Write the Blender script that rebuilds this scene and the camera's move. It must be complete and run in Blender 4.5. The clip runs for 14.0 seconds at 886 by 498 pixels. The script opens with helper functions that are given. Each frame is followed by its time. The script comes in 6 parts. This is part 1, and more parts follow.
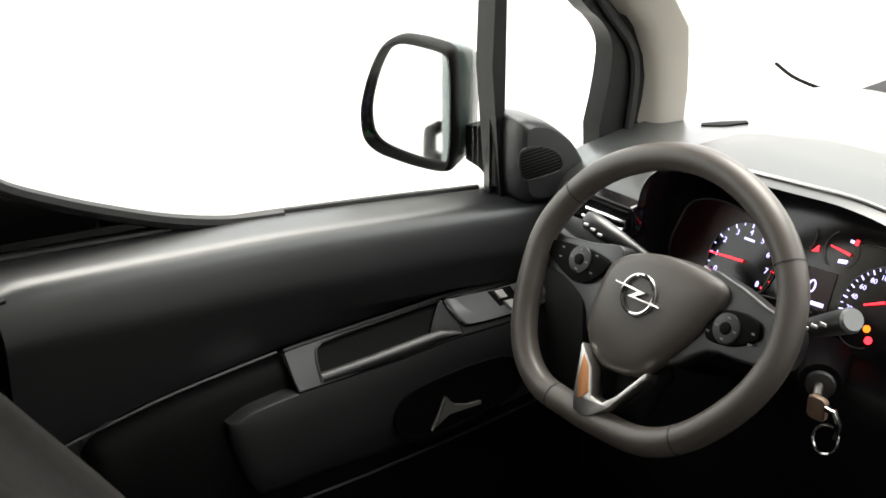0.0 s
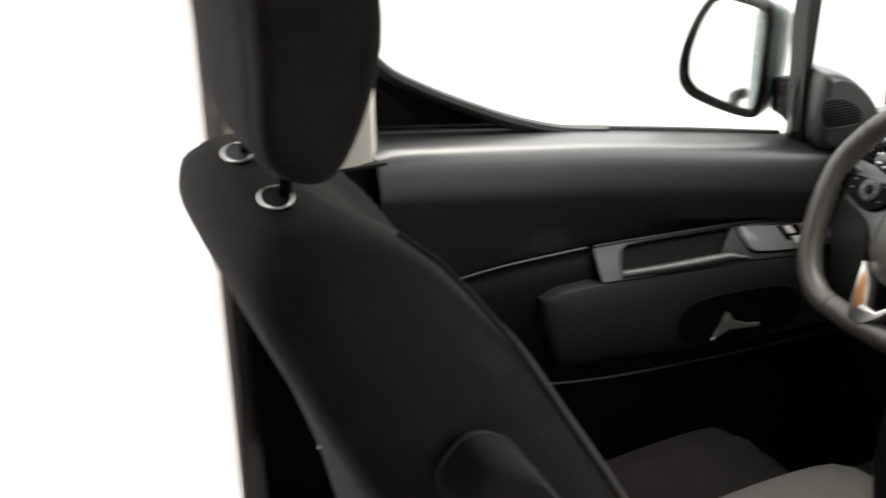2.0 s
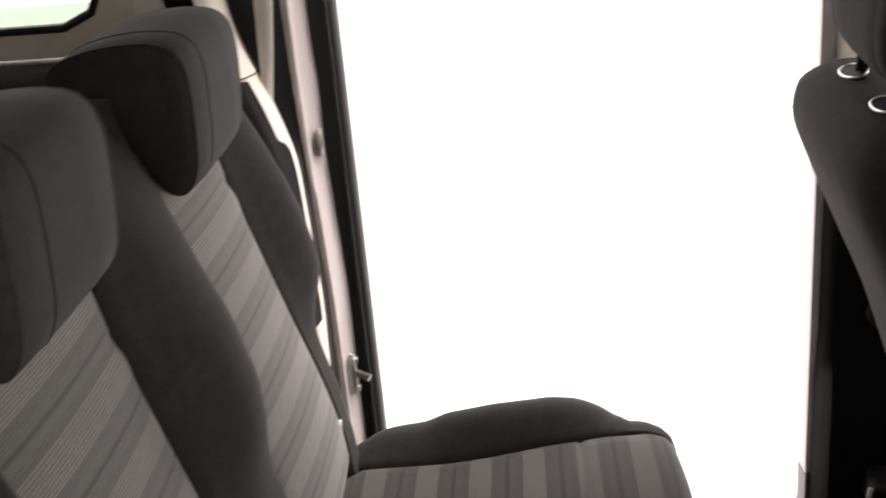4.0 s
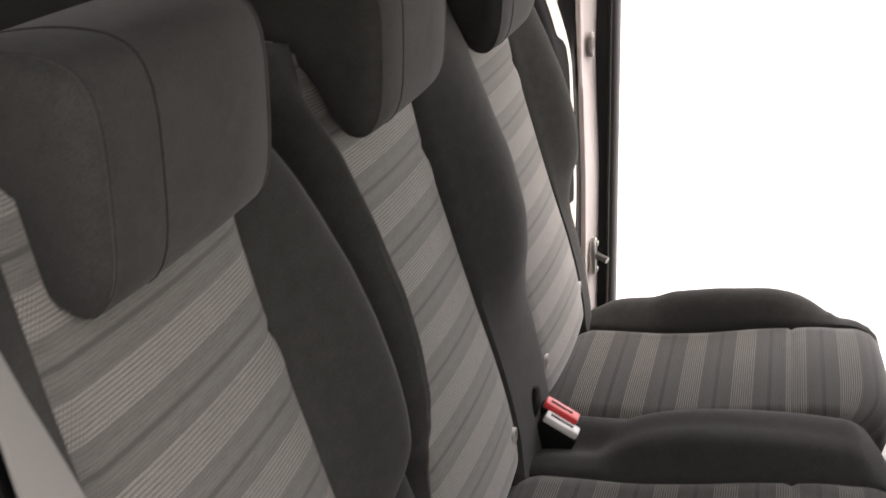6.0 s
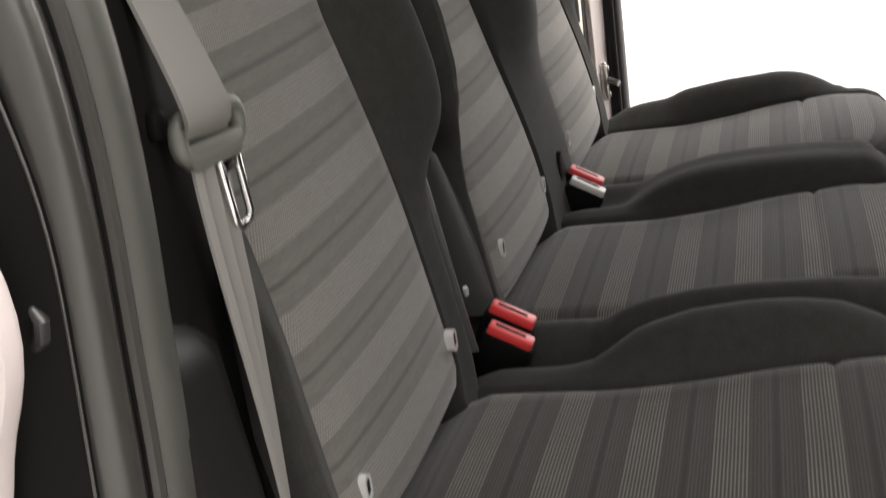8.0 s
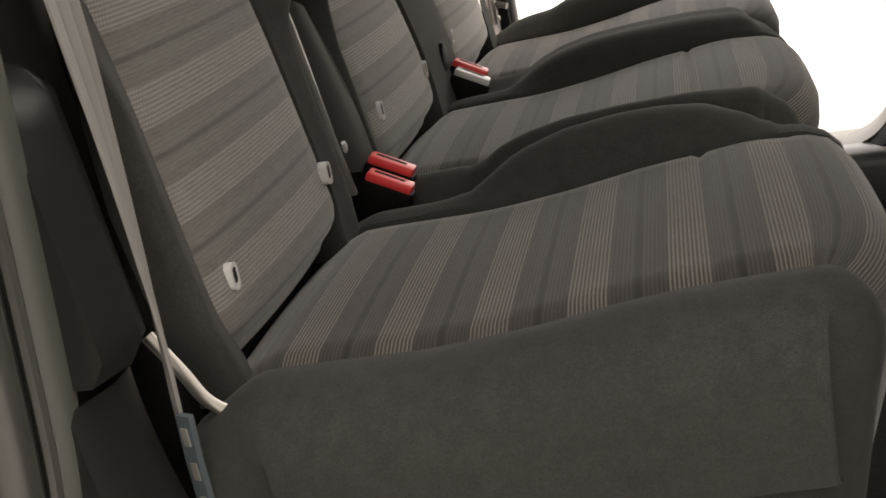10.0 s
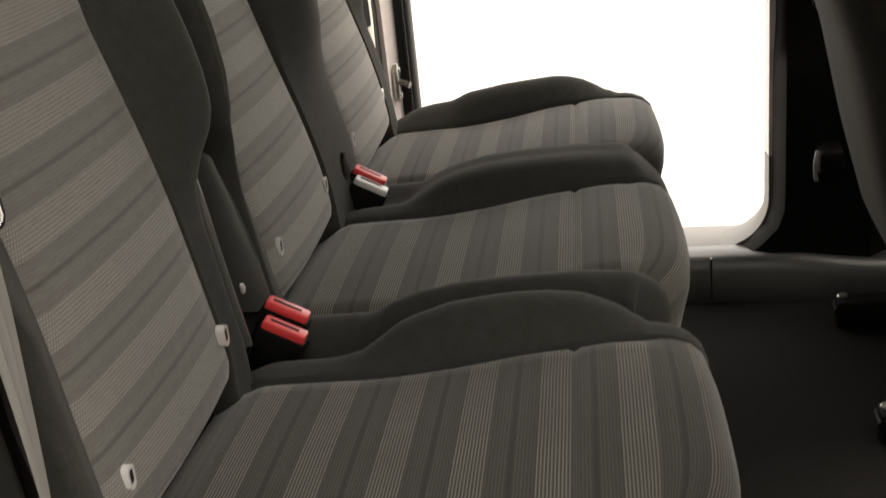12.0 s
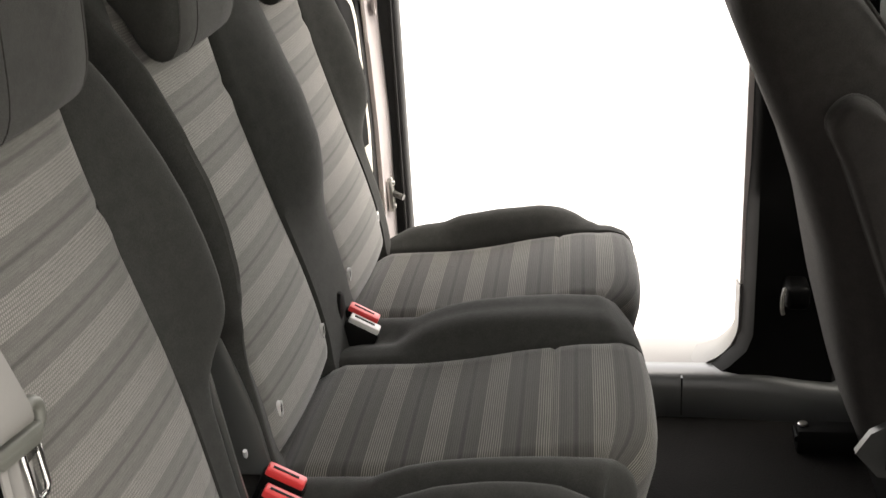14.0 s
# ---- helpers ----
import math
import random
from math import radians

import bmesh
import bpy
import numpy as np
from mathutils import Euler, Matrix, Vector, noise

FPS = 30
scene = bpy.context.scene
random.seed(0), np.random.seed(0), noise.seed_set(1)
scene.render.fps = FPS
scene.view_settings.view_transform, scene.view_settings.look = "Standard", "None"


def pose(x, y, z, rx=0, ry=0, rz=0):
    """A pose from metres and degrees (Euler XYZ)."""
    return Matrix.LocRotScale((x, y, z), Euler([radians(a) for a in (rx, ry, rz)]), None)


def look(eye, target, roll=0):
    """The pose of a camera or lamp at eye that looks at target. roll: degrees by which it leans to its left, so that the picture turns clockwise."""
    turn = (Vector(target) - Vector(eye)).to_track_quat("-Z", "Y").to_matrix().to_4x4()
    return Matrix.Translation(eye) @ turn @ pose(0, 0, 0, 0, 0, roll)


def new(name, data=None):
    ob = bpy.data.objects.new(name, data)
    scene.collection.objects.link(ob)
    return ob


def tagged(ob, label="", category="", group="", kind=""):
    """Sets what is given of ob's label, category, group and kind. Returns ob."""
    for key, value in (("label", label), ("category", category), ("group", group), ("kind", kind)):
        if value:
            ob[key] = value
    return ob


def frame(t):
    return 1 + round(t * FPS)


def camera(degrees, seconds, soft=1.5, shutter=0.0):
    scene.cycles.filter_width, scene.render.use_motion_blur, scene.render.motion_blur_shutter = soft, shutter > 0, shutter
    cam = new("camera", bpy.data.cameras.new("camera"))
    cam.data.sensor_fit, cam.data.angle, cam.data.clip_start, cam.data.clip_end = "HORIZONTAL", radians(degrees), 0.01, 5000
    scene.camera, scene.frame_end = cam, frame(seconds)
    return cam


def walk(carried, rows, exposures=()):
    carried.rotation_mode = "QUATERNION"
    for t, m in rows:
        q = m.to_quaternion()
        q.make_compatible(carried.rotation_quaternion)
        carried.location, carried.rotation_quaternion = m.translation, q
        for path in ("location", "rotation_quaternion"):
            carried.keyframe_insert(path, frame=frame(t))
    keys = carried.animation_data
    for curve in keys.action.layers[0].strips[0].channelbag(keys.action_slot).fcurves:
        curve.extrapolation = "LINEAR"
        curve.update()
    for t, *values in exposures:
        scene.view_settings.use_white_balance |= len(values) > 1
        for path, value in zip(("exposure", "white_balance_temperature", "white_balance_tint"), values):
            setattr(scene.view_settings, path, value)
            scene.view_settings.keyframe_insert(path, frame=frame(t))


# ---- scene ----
U = 0.92          # one plan unit in metres
cam = camera(41.0, 14.0, shutter=0.5)
PATH = [
    (0, (0.453, 0.62, 1.448), (-0.997, 1.72, 0.617), -2.3),
    (0.5, (0.509, 0.582, 1.438), (-0.965, 1.655, 0.614), -1.6),
    (1, (0.563, 0.519, 1.431), (-0.953, 1.539, 0.616), -0.5),
    (1.5, (0.616, 0.462, 1.425), (-0.975, 1.361, 0.61), -0.1),
    (2, (0.669, 0.41, 1.427), (-1.011, 1.13, 0.614), -1.1),
    (2.5, (0.742, 0.359, 1.428), (-1.033, 0.828, 0.635), -3.1),
    (3, (0.776, 0.353, 1.412), (-1.059, 0.527, 0.636), -5.0),
    (3.5, (0.816, 0.345, 1.407), (-1.029, 0.299, 0.636), -5.7),
    (4, (0.871, 0.338, 1.389), (-0.97, 0.135, 0.633), -5.2),
    (4.2, (0.897, 0.341, 1.379), (-0.94, 0.082, 0.631), -4.8),
    (6.3, (1.238, 0.349, 1.316), (-0.519, -0.238, 0.561), -2.6),
    (6.5, (1.264, 0.346, 1.288), (-0.495, -0.245, 0.542), -2.9),
    (7, (1.348, 0.361, 1.216), (-0.418, -0.243, 0.499), -4.9),
    (7.5, (1.381, 0.369, 1.12), (-0.388, -0.241, 0.413), -6.4),
    (8, (1.402, 0.374, 1.012), (-0.371, -0.236, 0.316), -8.6),
    (8.5, (1.431, 0.378, 0.914), (-0.354, -0.217, 0.236), -11.0),
    (9, (1.456, 0.389, 0.83), (-0.34, -0.186, 0.165), -11.5),
    (9.2, (1.467, 0.4, 0.796), (-0.335, -0.172, 0.145), -11.8),
    (11.3, (1.469, 0.445, 0.903), (-0.363, 0.084, 0.187), -8.9),
    (11.5, (1.463, 0.453, 0.95), (-0.362, 0.099, 0.212), -8.2),
    (12, (1.453, 0.456, 1.036), (-0.375, 0.125, 0.295), -6.0),
    (12.5, (1.448, 0.447, 1.107), (-0.388, 0.14, 0.374), -4.5),
    (13, (1.45, 0.452, 1.183), (-0.383, 0.154, 0.441), -3.6),
    (13.5, (1.459, 0.457, 1.25), (-0.372, 0.164, 0.499), -3.1),
    (14, (1.476, 0.468, 1.306), (-0.351, 0.167, 0.549), -3.4),
]
walk(cam, [(t, look(Vector(eye) * U, Vector(to) * U, roll)) for t, eye, to, roll in PATH],
     [(0, 2.03, 6500, 10), (1.0, 2.12, 6500, 10), (2.0, 2.1, 6500, 10), (2.5, 1.85, 6500, 11), (3.1, 1.9, 6500, 12), (3.5, 2.45, 6700, 19), (4, 2.3, 6700, 19), (6.5, 2.6, 6700, 16), (8, 2.2, 6700, 13), (9, 2.0, 7000, 13), (11.5, 2.0, 7300, 11), (12.5, 2.2, 7200, 11), (13.5, 2.65, 6900, 11), (14, 2.78, 6800, 11)])

# ---- world, sun, exposure ----


def nodes_of(name):
    m = bpy.data.materials.new(name)
    m.use_nodes = True
    nt = m.node_tree
    return m, nt, nt.nodes["Principled BSDF"]


world = bpy.data.worlds.new("overcast_sky")
world.use_nodes = True
wn = world.node_tree
sky = wn.nodes.new("ShaderNodeTexSky")
sky.sky_type, sky.sun_disc = "NISHITA", False
sky.sun_elevation, sky.sun_rotation = radians(62), radians(-14)
sky.air_density, sky.dust_density, sky.ozone_density = 1.0, 3.0, 1.0
veil = wn.nodes.new("ShaderNodeMix")      # thin white cloud over the clear sky
veil.data_type = "RGBA"
veil.inputs[0].default_value = 0.65
veil.inputs[7].default_value = (7.4, 7.0, 6.4, 1)
wn.links.new(sky.outputs[0], veil.inputs[6])
wn.links.new(veil.outputs[2], wn.nodes["Background"].inputs[0])
wn.nodes["Background"].inputs[1].default_value = 0.15
scene.world = world

sun_data = bpy.data.lights.new("sun", "SUN")
sun_data.energy, sun_data.angle, sun_data.color = 1.3, radians(40), (1.0, 0.96, 0.9)
sun = new("sun", sun_data)
sun.matrix_world = look((-1.13, 4.55, 8.83), (0, 0, 0))

# ---- materials ----


def mix_node(nt, fac, a, b):
    n = nt.nodes.new("ShaderNodeMix")
    n.data_type = "RGBA"
    for k, v in ((0, fac), (6, a), (7, b)):
        if isinstance(v, (int, float)):
            n.inputs[k].default_value = v
        elif isinstance(v, tuple):
            n.inputs[k].default_value = (*v, 1) if len(v) == 3 else v
        else:
            nt.links.new(v, n.inputs[k])
    return n.outputs[2]


def calc(nt, op, a, b=0.0, c=0.0):
    n = nt.nodes.new("ShaderNodeMath")
    n.operation = op
    for k, v in enumerate((a, b, c)):
        if isinstance(v, (int, float)):
            n.inputs[k].default_value = v
        else:
            nt.links.new(v, n.inputs[k])
    return n.outputs[0]


def object_axes(nt):
    co = nt.nodes.new("ShaderNodeTexCoord")
    sep = nt.nodes.new("ShaderNodeSeparateXYZ")
    nt.links.new(co.outputs["Object"], sep.inputs[0])
    return co.outputs["Object"], sep.outputs


def noise_node(nt, vec, scale, detail=3.0, rough=0.55):
    n = nt.nodes.new("ShaderNodeTexNoise")
    n.inputs["Scale"].default_value, n.inputs["Detail"].default_value, n.inputs["Roughness"].default_value = scale, detail, rough
    nt.links.new(vec, n.inputs["Vector"])
    return n.outputs[0]


def ramp_node(nt, fac, stops, constant=False):
    n = nt.nodes.new("ShaderNodeValToRGB")
    n.color_ramp.interpolation = "CONSTANT" if constant else "LINEAR"
    el = n.color_ramp.elements
    while len(el) < len(stops):
        el.new(0.5)
    for e, (p, v) in zip(el, stops):
        e.position = p
        e.color = (v, v, v, 1)
    nt.links.new(fac, n.inputs[0])
    return n.outputs[0]


def bump_on(nt, bsdf, height, strength, distance):
    b = nt.nodes.new("ShaderNodeBump")
    b.inputs["Strength"].default_value, b.inputs["Distance"].default_value = strength, distance
    nt.links.new(height, b.inputs["Height"])
    nt.links.new(b.outputs[0], bsdf.inputs["Normal"])


def surface(name, colour, rough=0.5, metal=0.0, spread=0.12, grain=700.0, relief=0.25, depth=0.0003, patch=9.0, spec=0.5, sheen=0.0, vary=0.2):
    """A plain worn surface: fine grain in the relief, broad uneven patches in tone and gloss."""
    m, nt, bsdf = nodes_of(name)
    vec, _ = object_axes(nt)
    broad = noise_node(nt, vec, patch, 4.0)
    fine = noise_node(nt, vec, grain, 2.0)
    dark = tuple(c * (1 - spread) for c in colour)
    light = tuple(min(1.0, c * (1 + spread)) for c in colour)
    tone = mix_node(nt, calc(nt, "MULTIPLY_ADD", broad, 1.6, -0.3), dark, light)
    nt.links.new(mix_node(nt, calc(nt, "MULTIPLY", fine, 0.25), tone, dark), bsdf.inputs["Base Color"])
    nt.links.new(calc(nt, "MULTIPLY_ADD", broad, vary, rough - vary / 2), bsdf.inputs["Roughness"])
    bsdf.inputs["Metallic"].default_value = metal
    bsdf.inputs["Specular IOR Level"].default_value = spec
    bsdf.inputs["Sheen Weight"].default_value = sheen
    if relief:
        bump_on(nt, bsdf, fine, relief, depth)
    return m


def fabric(name, colour, weave=0.0011, sheen=0.25, spec=0.2):
    """Plain woven cloth: crossed threads in the relief, a little lint and fading."""
    m, nt, bsdf = nodes_of(name)
    vec, ax = object_axes(nt)
    broad = noise_node(nt, vec, 7.0, 4.0)
    lint = noise_node(nt, vec, 420.0, 3.0)
    thread = noise_node(nt, vec, 1.0 / weave, 1.0)
    dark = tuple(c * 0.8 for c in colour)
    light = tuple(c * 1.25 for c in colour)
    tone = mix_node(nt, calc(nt, "MULTIPLY_ADD", broad, 1.4, -0.2), dark, light)
    mottle = noise_node(nt, vec, 60.0, 4.0)
    tone = mix_node(nt, calc(nt, "MULTIPLY_ADD", mottle, 2.2, -0.8), tone, tuple(c * 0.7 for c in colour))
    tone = mix_node(nt, calc(nt, "MULTIPLY_ADD", thread, 1.6, -0.5), tone, tuple(c * 0.5 for c in colour))
    nt.links.new(mix_node(nt, calc(nt, "MULTIPLY", calc(nt, "POWER", lint, 3.0), 0.5), tone, tuple(c * 1.8 for c in colour)), bsdf.inputs["Base Color"])
    bsdf.inputs["Roughness"].default_value = 0.9
    bsdf.inputs["Specular IOR Level"].default_value = spec
    bsdf.inputs["Sheen Weight"].default_value, bsdf.inputs["Sheen Roughness"].default_value = sheen, 0.45
    bump_on(nt, bsdf, thread, 0.5, 0.0006)
    return m


def striped_fabric(name, shift, dotted, tones):
    """Woven upholstery: single dark lines, plain bands of fine yarn and groups of pale threads; it follows the cloth's own coordinates."""
    m, nt, bsdf = nodes_of(name)
    co = nt.nodes.new("ShaderNodeUVMap")
    co.uv_map = "cloth"
    sep = nt.nodes.new("ShaderNodeSeparateXYZ")
    nt.links.new(co.outputs[0], sep.inputs[0])
    across, along = sep.outputs[0], sep.outputs[1]
    vec, _ = object_axes(nt)
    waver = calc(nt, "MULTIPLY_ADD", noise_node(nt, vec, 5.0, 2.0), 0.0022, -0.0011)      # the weave never lies quite straight
    c = calc(nt, "ADD", along, waver)
    f = calc(nt, "FRACT", calc(nt, "MULTIPLY_ADD", c, 1.0 / 0.0722, shift))
    band = ramp_node(nt, f, [(0.0, 0.0), (0.020, 0.0), (0.034, 0.46), (0.15, 0.52), (0.17, 0.40), (0.29, 0.40), (0.31, 0.76), (0.70, 0.76), (0.72, 0.40), (0.83, 0.40), (0.85, 0.54), (0.966, 0.46), (0.98, 0.0)])
    group = ramp_node(nt, f, [(0.0, 0.0), (0.04, 0.0), (0.05, 0.22), (0.28, 0.16), (0.30, 1.0), (0.70, 1.0), (0.72, 0.16), (0.95, 0.22), (0.96, 0.0)])
    if dotted:
        thread = calc(nt, "MULTIPLY", calc(nt, "GREATER_THAN", calc(nt, "FRACT", calc(nt, "MULTIPLY", c, 1.0 / 0.0034)), 0.45),
                      calc(nt, "GREATER_THAN", calc(nt, "FRACT", calc(nt, "MULTIPLY_ADD", across, 1.0 / 0.0030, calc(nt, "MULTIPLY", c, 140.0))), 0.40))
    else:
        thread = calc(nt, "GREATER_THAN", calc(nt, "FRACT", calc(nt, "MULTIPLY", c, 1.0 / 0.00300)), 0.60)
    worn = noise_node(nt, vec, 9.0, 3.0)
    run = nt.nodes.new("ShaderNodeCombineXYZ")      # single yarns, long across the seat
    nt.links.new(calc(nt, "MULTIPLY", across, 60.0), run.inputs[0])
    nt.links.new(calc(nt, "MULTIPLY", c, 1100.0), run.inputs[1])
    yarn = noise_node(nt, run.outputs[0], 1.0, 2.0)
    fine = noise_node(nt, vec, 900.0, 2.0)
    tone = mix_node(nt, band, tones[0], tones[1])
    tone = mix_node(nt, calc(nt, "MULTIPLY_ADD", yarn, 1.3, -0.40), tone, tuple(v * 0.55 for v in tones[0]))
    pale = calc(nt, "MULTIPLY", calc(nt, "MULTIPLY", thread, group), calc(nt, "MULTIPLY_ADD", worn, 0.65 if not dotted else 0.6, 0.30 if not dotted else 0.22))
    tone = mix_node(nt, pale, tone, tones[2])
    nt.links.new(mix_node(nt, calc(nt, "MULTIPLY", fine, 0.4), tone, (0.03, 0.030, 0.027)), bsdf.inputs["Base Color"])
    bsdf.inputs["Roughness"].default_value = 0.88
    bsdf.inputs["Specular IOR Level"].default_value = 0.2
    bsdf.inputs["Sheen Weight"].default_value, bsdf.inputs["Sheen Roughness"].default_value = 0.3, 0.4
    bump_on(nt, bsdf, calc(nt, "ADD", calc(nt, "MULTIPLY", calc(nt, "MULTIPLY", thread, group), 0.5), fine), 0.35, 0.0006)
    return m


def glowing(name, colour, strength):
    m, nt, bsdf = nodes_of(name)
    bsdf.inputs["Base Color"].default_value = (0.01, 0.01, 0.01, 1)
    bsdf.inputs["Emission Color"].default_value = (*colour, 1)
    bsdf.inputs["Emission Strength"].default_value = strength
    return m


def pane_material(name, tint, gloss):
    m, nt, bsdf = nodes_of(name)
    out = nt.nodes["Material Output"]
    clear, shine, mix = (nt.nodes.new("ShaderNodeBsdf" + k) for k in ("Transparent", "Glossy")), None, nt.nodes.new("ShaderNodeMixShader")
    clear, shine = clear
    clear.inputs[0].default_value = (*tint, 1)
    shine.inputs["Roughness"].default_value = 0.02
    mix.inputs[0].default_value = gloss
    nt.links.new(clear.outputs[0], mix.inputs[1])
    nt.links.new(shine.outputs[0], mix.inputs[2])
    nt.links.new(mix.outputs[0], out.inputs[0])
    return m


CLOTH = fabric("charcoal_cloth", (0.0385, 0.0387, 0.0358), sheen=0.08, spec=0.1)
CLOTH_BLACK = fabric("black_cloth", (0.028, 0.0257, 0.0243), sheen=0.04, spec=0.06)
# One cloth: shade on cushions and light on backs are put into the tones.
STRIPE_CUSHION_SHADED = striped_fabric("striped_cloth_cushion_shaded", 0.37, False, ((0.020, 0.0184, 0.0162), (0.054, 0.0507, 0.0447), (0.225, 0.212, 0.183)))
STRIPE_BACK_LIT = striped_fabric("striped_cloth_back_lit", 0.12, True, ((0.094, 0.0914, 0.083), (0.222, 0.215, 0.196), (0.39, 0.364, 0.334)))
CLOTH_GREY = fabric("grey_beige_cloth", (0.055, 0.051, 0.046), sheen=0.1)
# Black cloth darkened for shade on front seats; the belt's own jet black.
CLOTH_JET_SHADE = fabric("jet_and_shaded_black_cloth", (0.0125, 0.0115, 0.0110), sheen=0.0, spec=0.0)
PIPING = surface("seam_thread", (0.03, 0.028, 0.026), 0.8, relief=0.1)
PLASTIC = surface("grained_dark_plastic", (0.058, 0.0605, 0.058), 0.29, grain=1100, relief=0.0, spec=1.0, spread=0.06, patch=3.0, vary=0.06)
PLASTIC_SATIN = surface("satin_grey_plastic", (0.030, 0.030, 0.029), 0.36, grain=1400, relief=0.15)
DOOR_PLASTIC = surface("black_grained_door_plastic", (0.0185, 0.0198, 0.0200), 0.39, grain=1500, relief=0.12, depth=0.0002, spec=0.95, spread=0.10, patch=4.0, vary=0.10)
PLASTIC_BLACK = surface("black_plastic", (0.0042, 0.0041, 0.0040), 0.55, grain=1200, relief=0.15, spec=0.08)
LEATHER = surface("wheel_leather", (0.085, 0.075, 0.066), 0.36, grain=1500, relief=0.4, depth=0.0002)
HEADLINER = surface("grey_headliner_cloth", (0.15, 0.145, 0.135), 0.9, grain=500, relief=0.3, spread=0.05)
SILL_GREY = surface("grey_sill_plastic", (0.10, 0.094, 0.085), 0.45, grain=500, relief=0.2)
SWITCH_GREY = surface("glossy_grey_switch_plastic", (0.16, 0.165, 0.165), 0.22, grain=900, relief=0.03, spec=0.7)
CREAM = surface("cream_pillar_trim", (0.76, 0.71, 0.63), 0.6, grain=500, relief=0.15, spread=0.04)
BELT_GRIP = surface("greenish_grey_grip_plastic", (0.105, 0.108, 0.094), 0.42, grain=900, relief=0.1)
TRIM_GREEN = surface("dark_greenish_trim", (0.052, 0.054, 0.048), 0.40, grain=600, relief=0.15, spec=0.5)
LINING_SATIN = surface("black_satin_lining", (0.0085, 0.0084, 0.008), 0.34, grain=900, relief=0.15, spec=0.55, vary=0.08)
BLOCK_WALL = surface("light_block_wall_grey", (0.30, 0.295, 0.28), 0.9, grain=60, relief=0.5, depth=0.002, patch=0.8, spread=0.2)
PAINT = surface("pale_grey_body_paint", (0.52, 0.47, 0.46), 0.3, grain=60, relief=0.02, spread=0.05)
PAINT_DARK = surface("dark_green_grey_paint", (0.05, 0.07, 0.068), 0.25, grain=60, relief=0.02, spread=0.1)
RUBBER = surface("black_rubber_seal", (0.008, 0.0077, 0.0077), 0.45, grain=500, relief=0.2, spec=0.4)
RUBBER_GREY = surface("grey_rubber_seal", (0.034, 0.034, 0.031), 0.32, grain=400, relief=0.12, spec=0.7, vary=0.08)
CARPET = surface("dark_carpet", (0.0075, 0.007, 0.0065), 0.95, grain=260, relief=0.9, depth=0.002, spread=0.35, spec=0.1)
WEBBING = surface("grey_belt_webbing", (0.17, 0.166, 0.155), 0.7, grain=900, relief=0.4, spread=0.08)
CHROME = surface("chrome", (0.82, 0.82, 0.82), 0.12, 1.0, grain=80, relief=0.0, spread=0.03)
SATIN_METAL = surface("satin_silver", (0.62, 0.60, 0.57), 0.32, 1.0, grain=200, relief=0.05, spread=0.05)
COPPER = surface("orange_brown_inlay", (0.55, 0.24, 0.09), 0.35, 0.3, grain=200, relief=0.05, spread=0.1)
RED = surface("red_buckle_plastic", (0.66, 0.05, 0.05), 0.35, grain=400, relief=0.05, spread=0.05)
GREY_PLASTIC = surface("mid_grey_plastic", (0.17, 0.165, 0.15), 0.45, grain=900, relief=0.15)
CLEAR_TAG = surface("pale_grey_plastic_tag", (0.55, 0.54, 0.52), 0.25, grain=500, relief=0.05)
TAG_SILVER = surface("silvery_anchor_tag", (0.84, 0.84, 0.83), 0.22, 0.45, grain=300, relief=0.03, spread=0.05)
LABEL_BLUE = surface("printed_belt_label", (0.055, 0.075, 0.085), 0.6, grain=150, relief=0.05, spread=0.3)
WHITE_PRINT = surface("white_print", (0.75, 0.75, 0.75), 0.5, relief=0.0)
SCREEN_BLACK = surface("gloss_black_screen", (0.008, 0.007, 0.008), 0.12, relief=0.0)
GAUGE_RED = surface("dim_red_gauge_face", (0.05, 0.008, 0.010), 0.35, relief=0.0)
KEY_BROWN = surface("worn_brown_key_plastic", (0.20, 0.13, 0.085), 0.4, grain=300, relief=0.1)
MIRROR = surface("mirror_silver", (0.9, 0.9, 0.9), 0.05, 1.0, grain=3, relief=0.0, spread=0.01)
CONCRETE = surface("pale_concrete", (0.42, 0.414, 0.40), 0.85, grain=40, relief=0.4, depth=0.003, patch=0.6, spread=0.1)
GLASS = pane_material("window_glass", (0.96, 0.98, 0.96), 0.05)
GLASS_DARK = pane_material("dark_window_edge", (0.012, 0.016, 0.015), 0.05)
GLASS_GREEN = pane_material("green_tinted_glass", (0.62, 0.74, 0.64), 0.05)
GLOW_WHITE = glowing("gauge_light_violet_white", (0.52, 0.48, 1.0), 0.75)
GLOW_RED = glowing("gauge_light_red", (1.0, 0.02, 0.03), 1.3)
GLOW_GREEN = glowing("telltale_green", (0.05, 1.0, 0.15), 0.7)
GLOW_AMBER = glowing("telltale_amber", (1.0, 0.17, 0.01), 0.8)

# ---- mesh tools (plan units) ----
ORIGIN = {}


def part(name, bm, material, parent, label="", flat=False):
    """Links a bmesh, given in plan units, as one mesh object under a thing or a part."""
    root = parent
    while root.parent:
        root = root.parent
    o = ORIGIN.get(root.name, Vector((0, 0, 0)))
    bmesh.ops.recalc_face_normals(bm, faces=bm.faces)
    for v in bm.verts:
        v.co = (v.co - o) * U
    for f in bm.faces:
        f.smooth = not flat
    for e in bm.edges:
        if len(e.link_faces) == 2 and e.calc_face_angle(0) > 0.75:
            e.smooth = False
    me = bpy.data.meshes.new(name)
    bm.to_mesh(me)
    bm.free()
    me.materials.append(material)
    ob = new(name, me)
    ob.parent = parent
    if label:
        ob["label"] = label
    return ob


